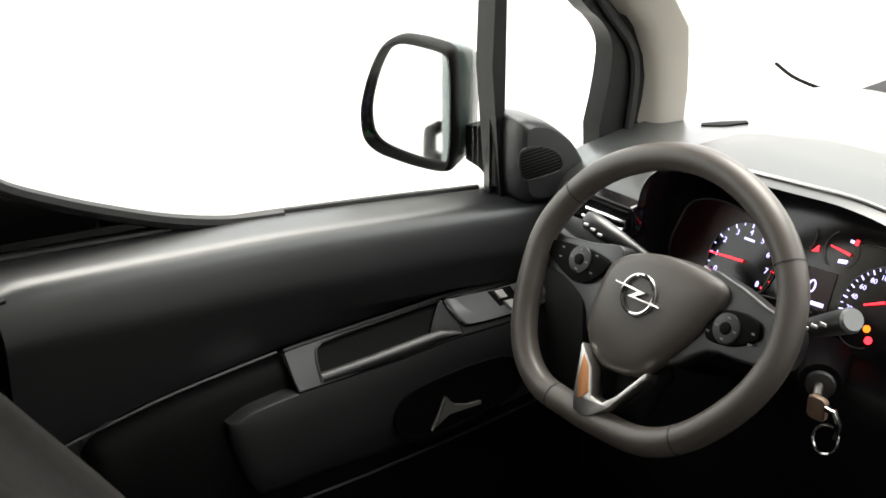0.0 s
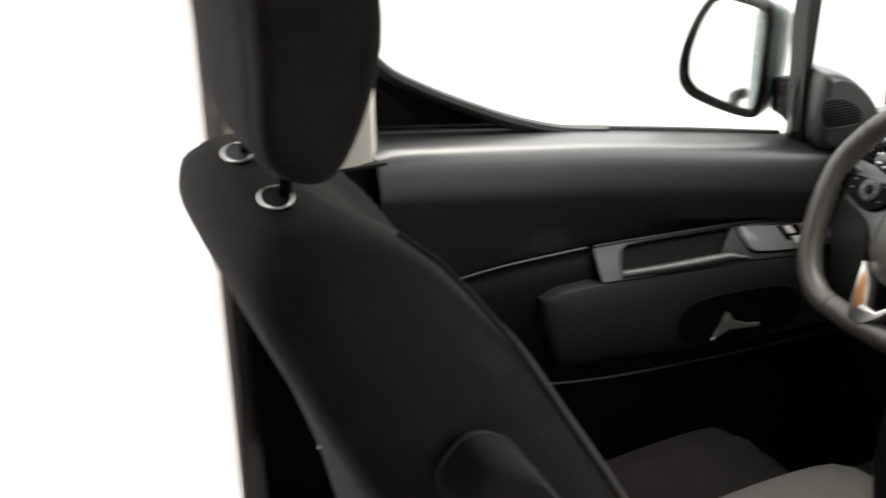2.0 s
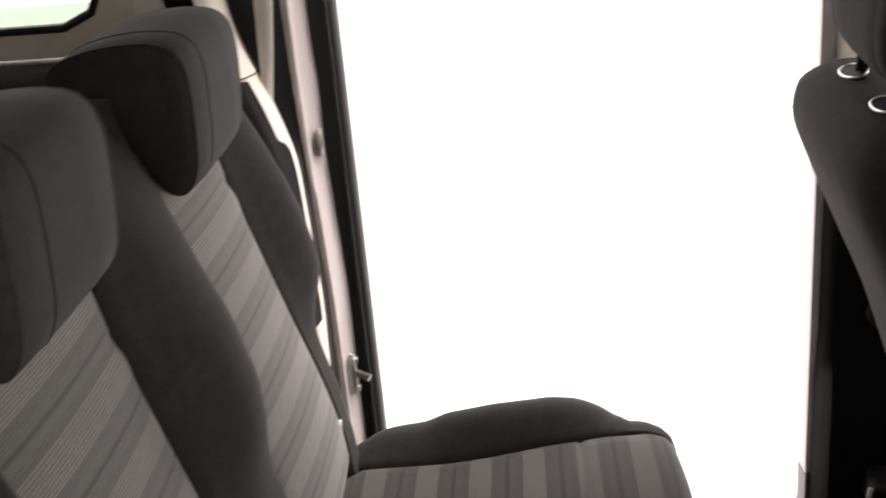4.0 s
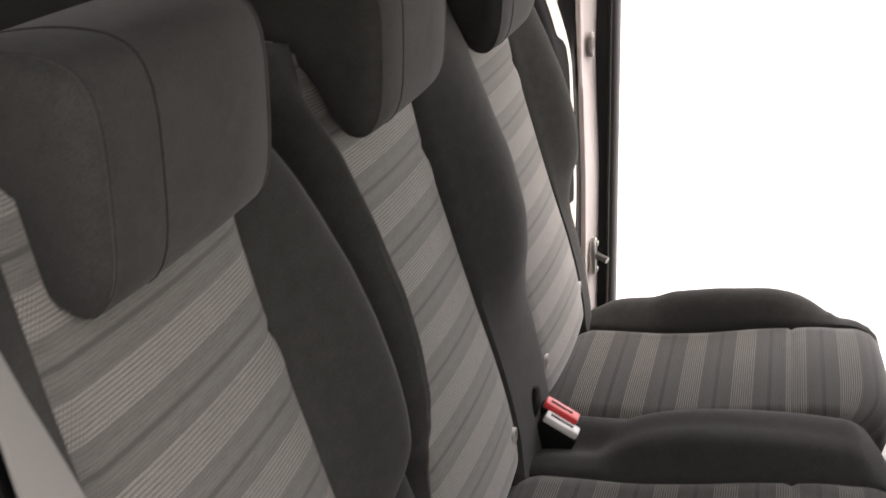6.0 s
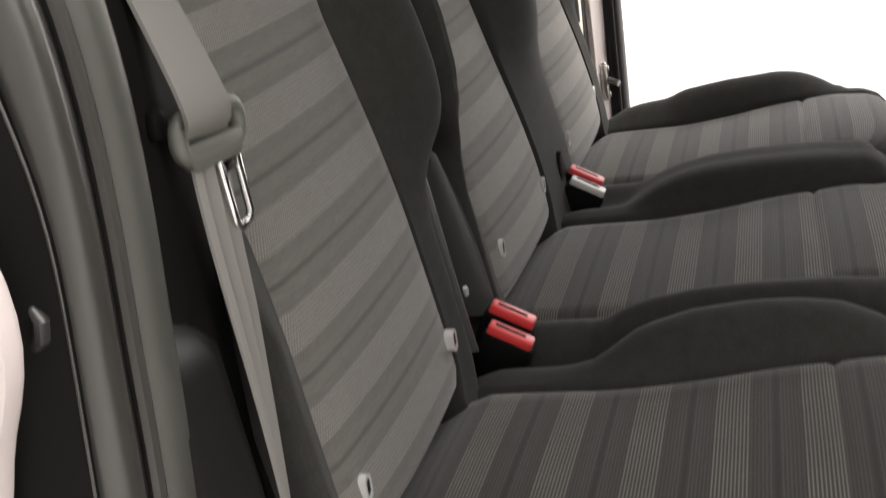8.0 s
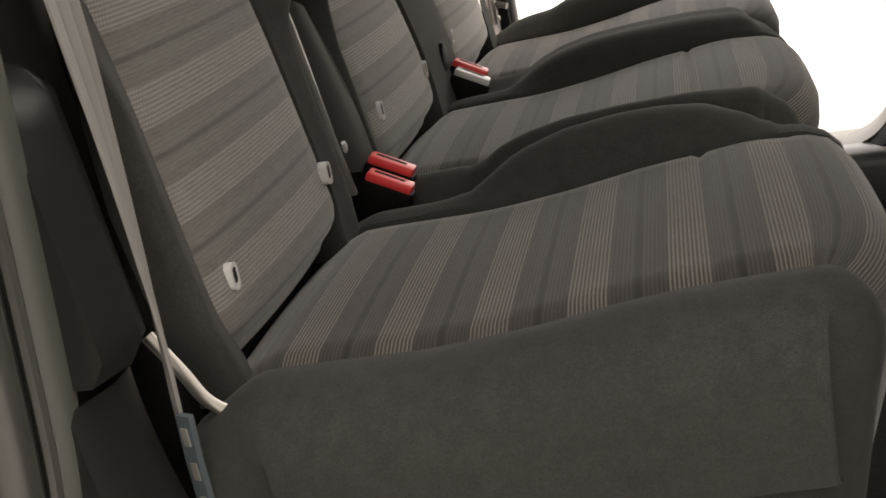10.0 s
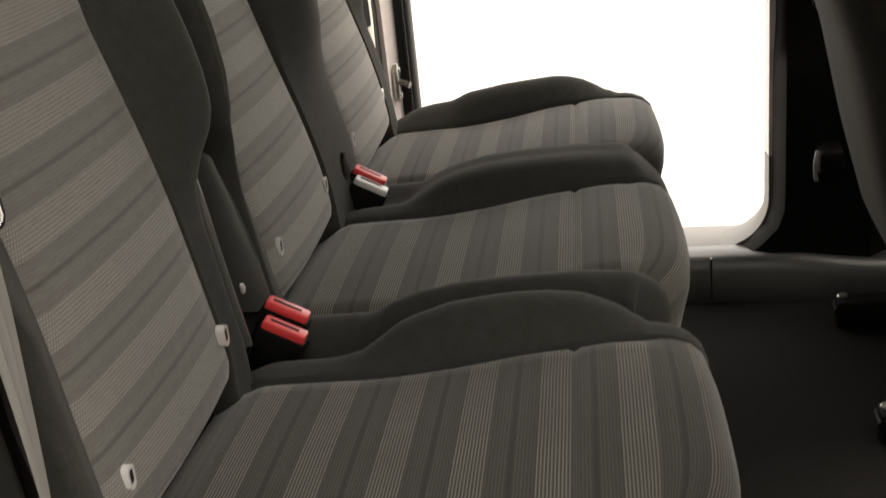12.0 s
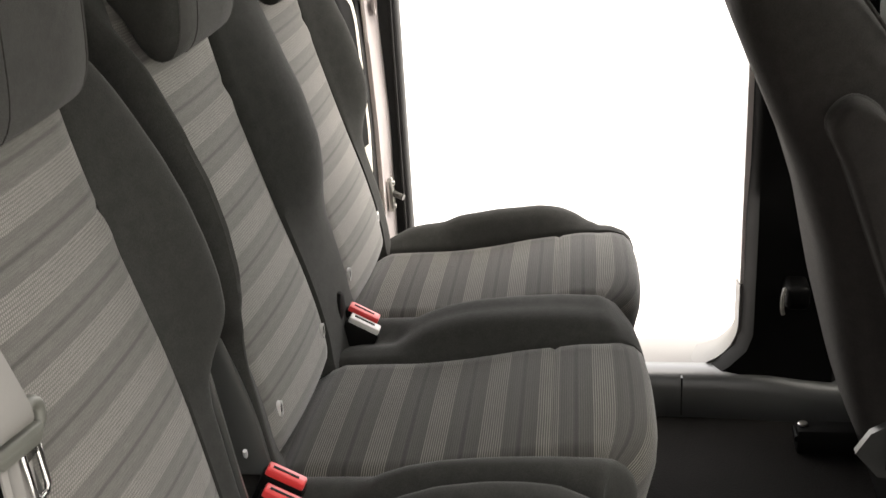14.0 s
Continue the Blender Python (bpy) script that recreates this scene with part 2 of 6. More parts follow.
def thing(name, x, y, z, label, category, group=""):
    e = new(name)
    e.location = (x * U, y * U, z * U)
    ORIGIN[e.name] = Vector((x, y, z))
    return tagged(e, label, category, group)


def setting(name, bm, material, label, category):
    e = part(name, bm, material, anchor_free, label)
    e.parent = None
    return tagged(e, label, category, kind="structure")


anchor_free = bpy.data.objects.new("free", None)


def loft(rings, caps=True, closed=True, wrap=False):
    bm = bmesh.new()
    rows = [[bm.verts.new(p) for p in r] for r in rings]
    n = len(rows[0])
    pairs = list(zip(rows, rows[1:])) + ([(rows[-1], rows[0])] if wrap else [])
    for a, b in pairs:
        for i in range(n if closed else n - 1):
            j = (i + 1) % n
            bm.faces.new((a[i], a[j], b[j], b[i]))
    if caps and closed and not wrap:
        bm.faces.new(rows[0])
        bm.faces.new(rows[-1])
    return bm


def spline(pts, per=6, closed=False):
    """A smooth curve through the points."""
    p = [Vector(q) for q in pts]
    n = len(p)
    out = []
    for i in range(n if closed else n - 1):
        a, b, c, d = (p[(i + k) % n] if closed else p[min(max(i + k, 0), n - 1)] for k in (-1, 0, 1, 2))
        for s in range(per):
            t = s / per
            out.append(0.5 * ((2 * b) + (c - a) * t + (2 * a - 5 * b + 4 * c - d) * t * t + (3 * b - a - 3 * c + d) * t ** 3))
    if not closed:
        out.append(p[-1])
    return out


def tube(pts, r, n=10, closed=False, flatten=1.0, up=(0, 0, 1)):
    """A round bar along the points; flatten squeezes it along the side direction."""
    p = [Vector(q) for q in pts]
    rings, side = [], None
    for i, c in enumerate(p):
        if closed:
            d = p[(i + 1) % len(p)] - p[i - 1]
        else:
            d = p[min(i + 1, len(p) - 1)] - p[max(i - 1, 0)]
        d.normalize()
        if side is None:
            side = d.cross(Vector(up))
            if side.length < 0.2:
                side = d.cross(Vector((1, 0, 0)))
        side = (side - d * side.dot(d)).normalized()
        a = side
        b = a.cross(d)
        rr = r[i] if isinstance(r, (list, tuple)) else r
        rings.append([c + a * (rr * flatten * math.cos(2 * math.pi * k / n)) + b * (rr * math.sin(2 * math.pi * k / n)) for k in range(n)])
    return loft(rings, caps=not closed, wrap=closed)


AX = {"x": (1, 2, 0), "y": (0, 2, 1), "z": (0, 1, 2)}


def slab(poly, axis, lo, hi, bevel=0.0, seg=2):
    """A flat outline (in the two other axes, in order) given thickness along an axis, with rounded edges."""
    a, b, c = AX[axis]
    bm = bmesh.new()

    def place(p, h):
        v = [0, 0, 0]
        v[a], v[b], v[c] = p[0], p[1], h
        return bm.verts.new(v)
    low, top = [place(p, lo) for p in poly], [place(p, hi) for p in poly]
    n = len(poly)
    bm.faces.new(low)
    bm.faces.new(top[::-1])
    for i in range(n):
        bm.faces.new((low[i], low[(i + 1) % n], top[(i + 1) % n], top[i]))
    bmesh.ops.recalc_face_normals(bm, faces=bm.faces)
    if bevel:
        sharp = [e for e in bm.edges if e.calc_face_angle(0) > 0.6]
        bmesh.ops.bevel(bm, geom=sharp, offset=bevel, segments=seg, profile=0.5, affect="EDGES", clamp_overlap=True)
    return bm


def rbox(x0, x1, y0, y1, z0, z1, bevel=0.0, seg=2):
    return slab([(x0, y0), (x1, y0), (x1, y1), (x0, y1)], "z", z0, z1, bevel, seg)


def ribbon(pts, sides, width, thick=0.0015):
    """A strap along the points; sides gives its width's direction at each of them."""
    rings = []
    for i, (c, s) in enumerate(zip(pts, sides)):
        c, s = Vector(c), Vector(s).normalized()
        d = (Vector(pts[min(i + 1, len(pts) - 1)]) - Vector(pts[max(i - 1, 0)])).normalized()
        nrm = s.cross(d).normalized()
        w = width[i] if isinstance(width, (list, tuple)) else width
        rings.append([c - s * w / 2 - nrm * thick, c - s * w / 2 + nrm * thick, c + s * w / 2 + nrm * thick, c + s * w / 2 - nrm * thick])
    return loft(rings)


def outline_ring(outer, inner, axis, lo, hi, bevel=0.0):
    """A flat ring between two outlines with as many points each."""
    a, b, c = AX[axis]

    def place(p, h):
        v = [0, 0, 0]
        v[a], v[b], v[c] = p[0], p[1], h
        return Vector(v)
    rings = [[place(o, lo), place(i, lo), place(i, hi), place(o, hi)] for o, i in zip(outer, inner)]
    return loft(rings, wrap=True)


def rounded(w, h, r, n=5, cx=0.0, cy=0.0):
    pts = []
    for sx, sy, a0 in ((1, 1, 0), (-1, 1, 90), (-1, -1, 180), (1, -1, 270)):
        for k in range(n + 1):
            a = radians(a0 + 90 * k / n)
            pts.append((cx + sx * (w / 2 - r) + r * math.cos(a), cy + sy * (h / 2 - r) + r * math.sin(a)))
    return pts


def disc(centre, normal, r, depth, n=24, bevel=0.0):
    c, nn = Vector(centre), Vector(normal).normalized()
    a = nn.cross(Vector((0.3, 0.1, 1))).normalized()
    b = nn.cross(a)
    prof = [(r - bevel, 0), (r, bevel), (r, depth - bevel), (r - bevel, depth)] if bevel else [(r, 0), (r, depth)]
    return loft([[c + nn * h + (a * math.cos(2 * math.pi * k / n) + b * math.sin(2 * math.pi * k / n)) * q for k in range(n)] for q, h in prof])


def at_curve(v, xs, ys):
    return float(np.interp(v, xs, ys))


def ease(t):
    t = min(1.0, max(0.0, t))
    return t * t * (3 - 2 * t)


def smooth_curve(xs, ys, n=60, passes=4):
    """The same run of values with its corners rounded."""
    g = np.linspace(xs[0], xs[-1], n)
    v = np.interp(g, xs, ys)
    for _ in range(passes):
        v[1:-1] = (v[:-2] + 2 * v[1:-1] + v[2:]) / 4
    return g, v

# ---- the setting: ground, floor, body shell ----
setting("ground", rbox(-400, 400, -400, 400, -0.60, -0.48), CONCRETE, "pale concrete yard in bright overcast daylight", "ground")
setting("floor", rbox(-0.74, 0.74, -1.35, 2.30, -0.02, 0.03, 0.004), CARPET, "dark carpet on the van's floor", "floor")
setting("ceiling", rbox(-0.80, 0.80, -1.35, 1.46, 1.56, 1.60, 0.015), HEADLINER, "grey headliner under the van's roof", "ceiling")
setting("wall_rear", rbox(-0.78, 0.78, -1.42, -1.352, -0.02, 1.555, 0.01), HEADLINER, "grey inside of the closed tailgate", "tailgate")
# Unseen wall, added to hold back light from the van's right.
setting("wall_light_block", rbox(3.0, 3.2, -12.0, 14.0, -0.479, 2.6, 0.01), BLOCK_WALL, "unseen plain grey wall added to cut the light from the right", "wall")
setting("firewall", rbox(-0.78, 0.78, 2.305, 2.36, -0.02, 0.72, 0.01), CARPET, "dark front bulkhead under the dashboard", "bulkhead")


def side_wall(sign, tag):
    """The body's side, with the sliding door's opening left free; tag names the side."""
    s = sign
    lo, hi = (-0.92, -0.86) if s < 0 else (0.86, 0.92)
    # quarter panel behind the opening, round its window
    y0, y1 = -1.35, -0.06
    setting("wall_quarter_" + tag, rbox(min(s * 0.80, s * 0.90), max(s * 0.80, s * 0.90), y0, -0.10, 0.0, 0.98, 0.01), PLASTIC, "dark plastic lining of the load space side", "side lining")
    win = [(-1.05, 1.08), (-0.37, 1.08), (-0.325, 1.10), (-0.305, 1.14), (-0.33, 1.40), (-0.37, 1.44), (-1.05, 1.44), (-1.09, 1.40), (-1.09, 1.12)]
    out = [(-1.35, 1.037), (-0.30, 1.037), (-0.17, 1.045), (-0.13, 1.12), (-0.16, 1.42), (-0.20, 1.52), (-1.30, 1.52), (-1.35, 1.44), (-1.35, 1.05)]
    setting("trim_quarter_" + tag, outline_ring(out, win, "x", min(s * 0.80, s * 0.86), max(s * 0.80, s * 0.86)), CREAM, "cream plastic surround of the rear quarter window", "window surround")
    setting("trim_ledge_" + tag, rbox(min(s * 0.795, s * 0.86), max(s * 0.795, s * 0.86), -1.35, -0.15, 0.985, 1.029, 0.008, 3), SILL_GREY, "grey plastic ledge below the quarter window", "ledge")
    g = thing("quarter_window", s * 0.84, -0.7, 1.1, "fixed rear quarter window with green-tinted lower edge", "window")
    tagged(g, kind="structure")
    pane = part("pane", rbox(s * 0.845 - 0.002, s * 0.845 + 0.002, -1.10, -0.30, 1.05, 1.46), GLASS, g)
    pane.visible_shadow = False
    part("pane_rim", tube([(s * 0.80, a, z) for a, z in win], 0.007, 8, True), RUBBER, g, "black rubber rim of the window")
    band = part("tinted_edge", rbox(s * 0.838 - 0.002, s * 0.838 + 0.002, -1.09, -0.31, 1.075, 1.108), GLASS_GREEN, g, "green-tinted lower strip of glass")
    band.visible_shadow = False
    # roof rail over the doors, sill below
    setting("roof_rail_" + tag, rbox(min(s * 0.72, s * 0.84), max(s * 0.72, s * 0.84), -0.16, 1.46, 1.50, 1.555, 0.02), HEADLINER, "grey trim along the roof rail", "roof rail")


side_wall(-1, "left")
side_wall(1, "right")

# sills: a lit painted step outside, dark scuff trim inside
for s, tag in ((-1, "left"), (1, "right")):
    setting("sill_step_" + tag, rbox(min(s * 0.765, s * 0.90), max(s * 0.765, s * 0.90), -0.02, 0.80, -0.25, 0.116, 0.012, 3), SILL_GREY, "grey plastic step of the sliding door opening", "door sill")
    prof = [(0.70, 0.03), (0.705, 0.092), (0.715, 0.112), (0.73, 0.122), (0.765, 0.123), (0.772, 0.118), (0.772, 0.02)]
    rings = []
    for y in np.linspace(-0.02, 0.98, 21):
        k = ease((y - 0.62) / 0.25) * 0.012
        rings.append([Vector((s * (px - k), y, pz - (0.018 * ease((y - 0.70) / 0.2) if pz > 0.05 else 0))) for px, pz in prof])
    setting("trim_sill_" + tag, loft(rings), DOOR_PLASTIC, "dark plastic scuff trim on the door sill", "sill trim")
    setting("sill_front_" + tag, rbox(min(s * 0.70, s * 0.90), max(s * 0.70, s * 0.90), 0.985, 2.3, -0.25, 0.10, 0.01), CARPET, "sill under the front door in the floor's dark colour", "sill")

# clip in the sill trim
setting("trim_joint", rbox(-0.712, -0.6985, 0.585, 0.5885, 0.035, 0.121), RUBBER, "narrow joint in the sill trim", "joint")

# ---- B pillars ----


def fillet(z, r=0.10, base=0.116):
    """How far the opening's rounded lower corner reaches in at a height."""
    h = min(r, max(0.0, z - base))
    return r - math.sqrt(max(0.0, r * r - (r - h) ** 2))


def b_pillar(s, tag):
    p = thing("b_pillar_" + tag, s * 0.79, 0.82, 0.0, "pillar behind the front door, cream above and dark plastic below", "pillar")
    tagged(p, kind="structure")
    X = lambda a: s * a
    lower = []
    for z in np.linspace(0.06, 0.885, 24):
        y_back = 0.708 - fillet(z)
        bulge = 0.015 * (1 - ease((z - 0.45) / 0.12))
        y_front = 0.915
        ring = [(0.765 - bulge * 0.2, y_back + 0.004 - bulge * 0.3), (0.745 - bulge, y_back + 0.02), (0.738 - bulge, y_back + 0.06), (0.738 - bulge, y_front - 0.03), (0.752, y_front), (0.84, y_front), (0.84, y_back + 0.004)]
        lower.append([Vector((X(a), b, z)) for a, b in ring])
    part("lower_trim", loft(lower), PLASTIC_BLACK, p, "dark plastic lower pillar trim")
    foot = []
    for z in np.linspace(0.06, 0.30, 24):
        y_back = 0.697 - fillet(z)
        foot.append([Vector((X(a), b, z)) for a, b in ((0.766, y_back + 0.004), (0.80, y_back - 0.001), (0.862, y_back + 0.014), (0.862, y_back + 0.05), (0.766, y_back + 0.05))])
    part("foot_trim", loft(foot), SILL_GREY, p, "grey plastic corner of the door opening")
    edge = []
    for z in np.linspace(0.302, 1.50, 40):
        y_back = 0.697 - fillet(z)
        edge.append([Vector((X(a), b, z)) for a, b in ((0.768, y_back + 0.004), (0.80, y_back), (0.86, y_back + 0.016), (0.86, y_back + 0.05), (0.768, y_back + 0.05))])
    part("door_edge", loft(edge), PAINT, p, "pale painted edge of the door opening")
    upper = []
    for z in np.linspace(0.888, 1.50, 12):
        t = (z - 0.888) / 0.56
        inn = 0.742 - 0.05 * t * t
        upper.append([Vector((X(a), b, z)) for a, b in ((inn + 0.025, 0.722), (inn + 0.004, 0.74), (inn, 0.78), (inn, 0.89), (inn + 0.008, 0.918), (inn + 0.03, 0.931), (0.83, 0.931), (0.83, 0.722))])
    part("upper_trim", loft(upper), CREAM, p, "cream upper pillar trim")
    part("seam", rbox(min(X(0.7375), X(0.80)), max(X(0.7375), X(0.80)), 0.725, 0.9335, 0.8845, 0.8885), RUBBER, p)
    return p


b_pillar(-1, "left")
b_pillar(1, "right")

# ---- C pillar behind the left door opening ----
cp = thing("c_pillar_left", -0.82, -0.03, 0.0, "pillar behind the sliding door opening, pale painted metal with trim and seals", "pillar")
tagged(cp, kind="structure")
ZC = [0.06, 0.47, 0.626, 0.865, 0.955, 1.04, 1.10, 1.5]


def run(*ys):
    """An edge of the pillar: how far back it lies at each of the heights."""
    g = smooth_curve(ZC, ys, 90, 3)
    return lambda z: at_curve(z, *g)


trim_e = run(-0.038, -0.046, -0.042, -0.052, -0.078, -0.114, -0.127, -0.165)
seal_e = run(-0.036, -0.036, -0.037, -0.045, -0.047, -0.047, -0.047, -0.047)
jamb_e = run(-0.012, -0.012, -0.010, -0.020, -0.017, -0.021, -0.021, -0.021)


def strip(z0, z1, fn, n=40):
    """A standing strip: fn gives its outline (x, y) at each height."""
    return loft([[Vector((a, b, z)) for a, b in fn(z)] for z in np.linspace(z0, z1, n)])


part("inner_trim", strip(0.08, 0.995, lambda z: [(-0.745, trim_e(z) - 0.09), (-0.752, trim_e(z) - 0.030), (-0.765, trim_e(z) - 0.010), (-0.79, trim_e(z)), (-0.812, trim_e(z) - 0.001), (-0.812, trim_e(z) - 0.09)]), CREAM, cp, "pale cream inner pillar trim")
part("upper_trim", strip(0.999, 1.50, lambda z: [(-0.735, trim_e(z) - 0.11), (-0.742, trim_e(z) - 0.03), (-0.757, trim_e(z) - 0.008), (-0.785, trim_e(z) + 0.003), (-0.812, trim_e(z)), (-0.812, trim_e(z) - 0.11)]), CREAM, cp, "bright cream upper pillar trim")
part("belt_slot", strip(0.60, 0.992, lambda z: [(-0.712, trim_e(z) - 0.090), (-0.720, trim_e(z) - 0.030), (-0.734, trim_e(z) - 0.012), (-0.746, trim_e(z) - 0.008), (-0.762 - 0.023 * ease((0.905 - z) / 0.02), trim_e(z) - 0.006 + 0.005 * ease((0.905 - z) / 0.02)), (-0.786, trim_e(z) - 0.09)], 40), PLASTIC_BLACK, cp, "black plastic guide beside the seat back")
part("inner_seal", strip(0.08, 1.50, lambda z: [(-0.806, trim_e(z) - 0.03), (-0.806, trim_e(z) + 0.001), (-0.812, (trim_e(z) + seal_e(z)) / 2), (-0.820, seal_e(z)), (-0.836, seal_e(z)), (-0.836, trim_e(z) - 0.03)]), RUBBER, cp, "black rubber door seal")
part("window_strip", strip(0.93, 1.50, lambda z: [(-0.800, -0.090 + 0.05 * (z - 1.0)), (-0.798, -0.080 + 0.10 * (z - 1.0)), (-0.804, -0.072 + 0.12 * (z - 1.0)), (-0.815, -0.072 + 0.12 * (z - 1.0)), (-0.815, -0.092 + 0.05 * (z - 1.0))], 8), CREAM, cp, "pale grey strip beside the window")
part("jamb", strip(0.06, 1.50, lambda z: [(-0.822, seal_e(z) - 0.02), (-0.818, seal_e(z) + 0.001), (-0.819, seal_e(z) + 0.008), (-0.832, seal_e(z) + 0.012 + 0.003 * math.sin(z * 11)), (-0.846, jamb_e(z) - 0.006), (-0.856, jamb_e(z)), (-0.872, jamb_e(z)), (-0.872, -0.07)], 60), PAINT, cp, "pale painted door jamb with pressed edges")
part("jamb_rib", tube([(-0.819, seal_e(z) + 0.004, z) for z in np.linspace(0.80, 1.50, 24)], 0.005, 8), PAINT, cp, "rounded bright edge of the jamb")
part("outer_seal", strip(0.06, 1.50, lambda z: [(-0.855, jamb_e(z) - 0.001), (-0.856, 0.008), (-0.864, 0.018), (-0.880, 0.021), (-0.895, 0.018), (-0.90, jamb_e(z) - 0.001)]), RUBBER, cp, "black rubber seal on the outer edge")
part("seal_lip", tube([(-0.856, 0.006, z) for z in np.linspace(0.08, 1.50, 12)], 0.0025, 8), RUBBER, cp)
grommet = []
for rad, dy in ((0.010, 0.0), (0.010, 0.004), (0.006, 0.004), (0.006, -0.004)):
    grommet.append([Vector((-0.838 + rad * math.cos(a), -0.024 + dy, 0.872 + 2.2 * rad * math.sin(a))) for a in np.linspace(0, 2 * math.pi, 20, endpoint=False)])
gr = part("grommet", loft(grommet, caps=False), PAINT, cp, "raised oval hole in the jamb")
part("plug", loft([[Vector((-0.838 + 0.0062 * math.cos(a), -0.025 + d, 0.872 + 0.0136 * math.sin(a))) for a in np.linspace(0, 2 * math.pi, 20, endpoint=False)] for d in (0, 0.001)]), RUBBER, gr)

st = thing("door_striker", -0.85, -0.012, 0.47, "metal striker plate with a round pin on the door jamb", "striker")
part("plate", slab([(-0.852 + a, b) for a, b in ((0, 0.44), (0.005, 0.432), (0.013, 0.432), (0.018, 0.44), (0.018, 0.50), (0.013, 0.508), (0.005, 0.508), (0, 0.50))], "y", -0.024, -0.012, 0.002), SATIN_METAL, st)
part("pin", tube([(-0.843, -0.014, 0.472), (-0.838, 0.000, 0.469), (-0.834, 0.010, 0.466)], [0.008, 0.006, 0.0065], 12), RUBBER_GREY, st, "dark steel pin")
for zz in (0.444, 0.496):
    part("bolt", disc((-0.843, -0.0125, zz), (0, 1, 0), 0.0055, 0.004, 12, 0.001), SATIN_METAL, st)

# ---- right C pillar, close to the camera: seals, lining ----
cr = thing("c_pillar_right", 0.83, -0.05, 0.0, "dark lined pillar with rubber seals behind the open sliding door", "pillar")
tagged(cr, kind="structure")
ZR = [0.10, 0.30, 0.44, 0.557, 0.653, 0.733, 0.807, 0.88, 0.945, 0.985, 1.05, 1.15, 1.45]
YR = [-0.120, -0.100, -0.070, -0.057, -0.047, -0.041, -0.034, -0.031, -0.034, -0.043, -0.066, -0.100, -0.17]
R_LINE = smooth_curve(ZR, YR, 90, 5)


def r_edge(z):
    return at_curve(z, *R_LINE)


ZZ = np.linspace(0.12, 1.45, 60)
B_LINE = smooth_curve([-0.2, 0.46, 0.50, 0.54, 0.575, 0.64, 0.682, 0.709, 0.729, 0.757, 0.787, 0.82, 0.86, 0.90], [-0.085, -0.084, -0.084, -0.081, -0.090, -0.090, -0.073, -0.066, -0.054, -0.042, -0.037, -0.040, -0.050, -0.063], 110, 3)


def body_y(z):
    return at_curve(z, *B_LINE)


part("outer_seal", tube([(0.855, r_edge(z) - 0.006, z) for z in ZZ], 0.019, 12), RUBBER_GREY, cr, "thick grey rubber door seal")
part("seal_groove", tube([(0.838, r_edge(z) - 0.004, z) for z in ZZ], 0.010, 8), RUBBER, cr)
part("seal_lip", tube([(0.828, r_edge(z) + 0.008, z) for z in ZZ], 0.006, 8), RUBBER_GREY, cr, "thin grey seal lip")
JAMB = smooth_curve([-0.1, 0.30, 0.469, 0.552, 0.65, 0.737, 0.814, 0.86, 1.0, 1.5], [-0.11, -0.100, -0.074, -0.061, -0.050, -0.040, -0.032, -0.033, -0.058, -0.19], 80, 3)
part("trim_edge", strip(0.12, 1.45, lambda z: [(0.832, r_edge(z) - 0.02), (0.827, r_edge(z) + 0.003), (0.815, r_edge(z) + 0.017), (0.798, r_edge(z) + 0.019), (0.784, r_edge(z) + 0.011), (0.776, r_edge(z) - 0.006), (0.774, r_edge(z) - 0.06), (0.832, r_edge(z) - 0.06)], 60), TRIM_GREEN, cr, "rounded grey trim edge along the opening")
# The shade on this jamb is put in as black plastic.
part("jamb", strip(-0.10, 1.50, lambda z: [(0.858, at_curve(z, *JAMB) - 0.004), (0.880, at_curve(z, *JAMB)), (0.896, at_curve(z, *JAMB) - 0.020), (0.905, at_curve(z, *JAMB) - 0.045), (0.905, -0.30), (0.858, -0.30)], 60), PLASTIC_BLACK, cr, "door jamb coloured black for the shade on it")
part("jamb_seam", tube([(0.880, at_curve(z, *JAMB) + 0.0005, z) for z in np.linspace(0.30, 1.0, 40)], 0.0011, 6), RUBBER_GREY, cr, "thin folded metal seam")
# Pale paint stands for overexposure; the body's own paint is dark green-grey.
part("body_edge", strip(-0.20, 0.86, lambda z: [(0.906, body_y(z) - 0.014), (0.912, body_y(z) - 0.002), (0.919, body_y(z)), (0.928, body_y(z) - 0.003), (0.945, -0.16), (0.945, -1.3), (0.906, -1.3)], 60), PAINT, cr, "outer body edge, pale as if overexposed")
part("catch", tube([(0.888, -0.050, 0.782), (0.890, -0.044, 0.775), (0.890, -0.047, 0.764), (0.889, -0.056, 0.757)], [0.003, 0.005, 0.005, 0.003], 8), PLASTIC_SATIN, cr, "small dark door catch")
part("upper_trim", strip(1.083, 1.50, lambda z: [(0.812, -0.068 - 0.03 * (z - 1.083)), (0.798, -0.064 - 0.03 * (z - 1.083)), (0.772, -0.072), (0.752, -0.095), (0.742, -0.14), (0.742, -0.24), (0.812, -0.24)], 10), CREAM, cr, "bright cream upper pillar trim")
# Reaches inwards past the real lining, as shade over the seat's bolster.
part("lining", strip(0.52, 1.078, lambda z: [(0.785, r_edge(z) - 0.01), (0.765, r_edge(z) + 0.006), (0.740, -0.028 - 0.05 * ease((z - 0.92) / 0.14)), (0.716, -0.030 - 0.05 * ease((z - 0.92) / 0.14)), (0.712, -0.045 - 0.05 * ease((z - 0.92) / 0.14)), (0.720, -0.14), (0.79, -0.14)], 30), PLASTIC_BLACK, cr, "black lining, widened to stand for shade beside the seat back")
boxp = []
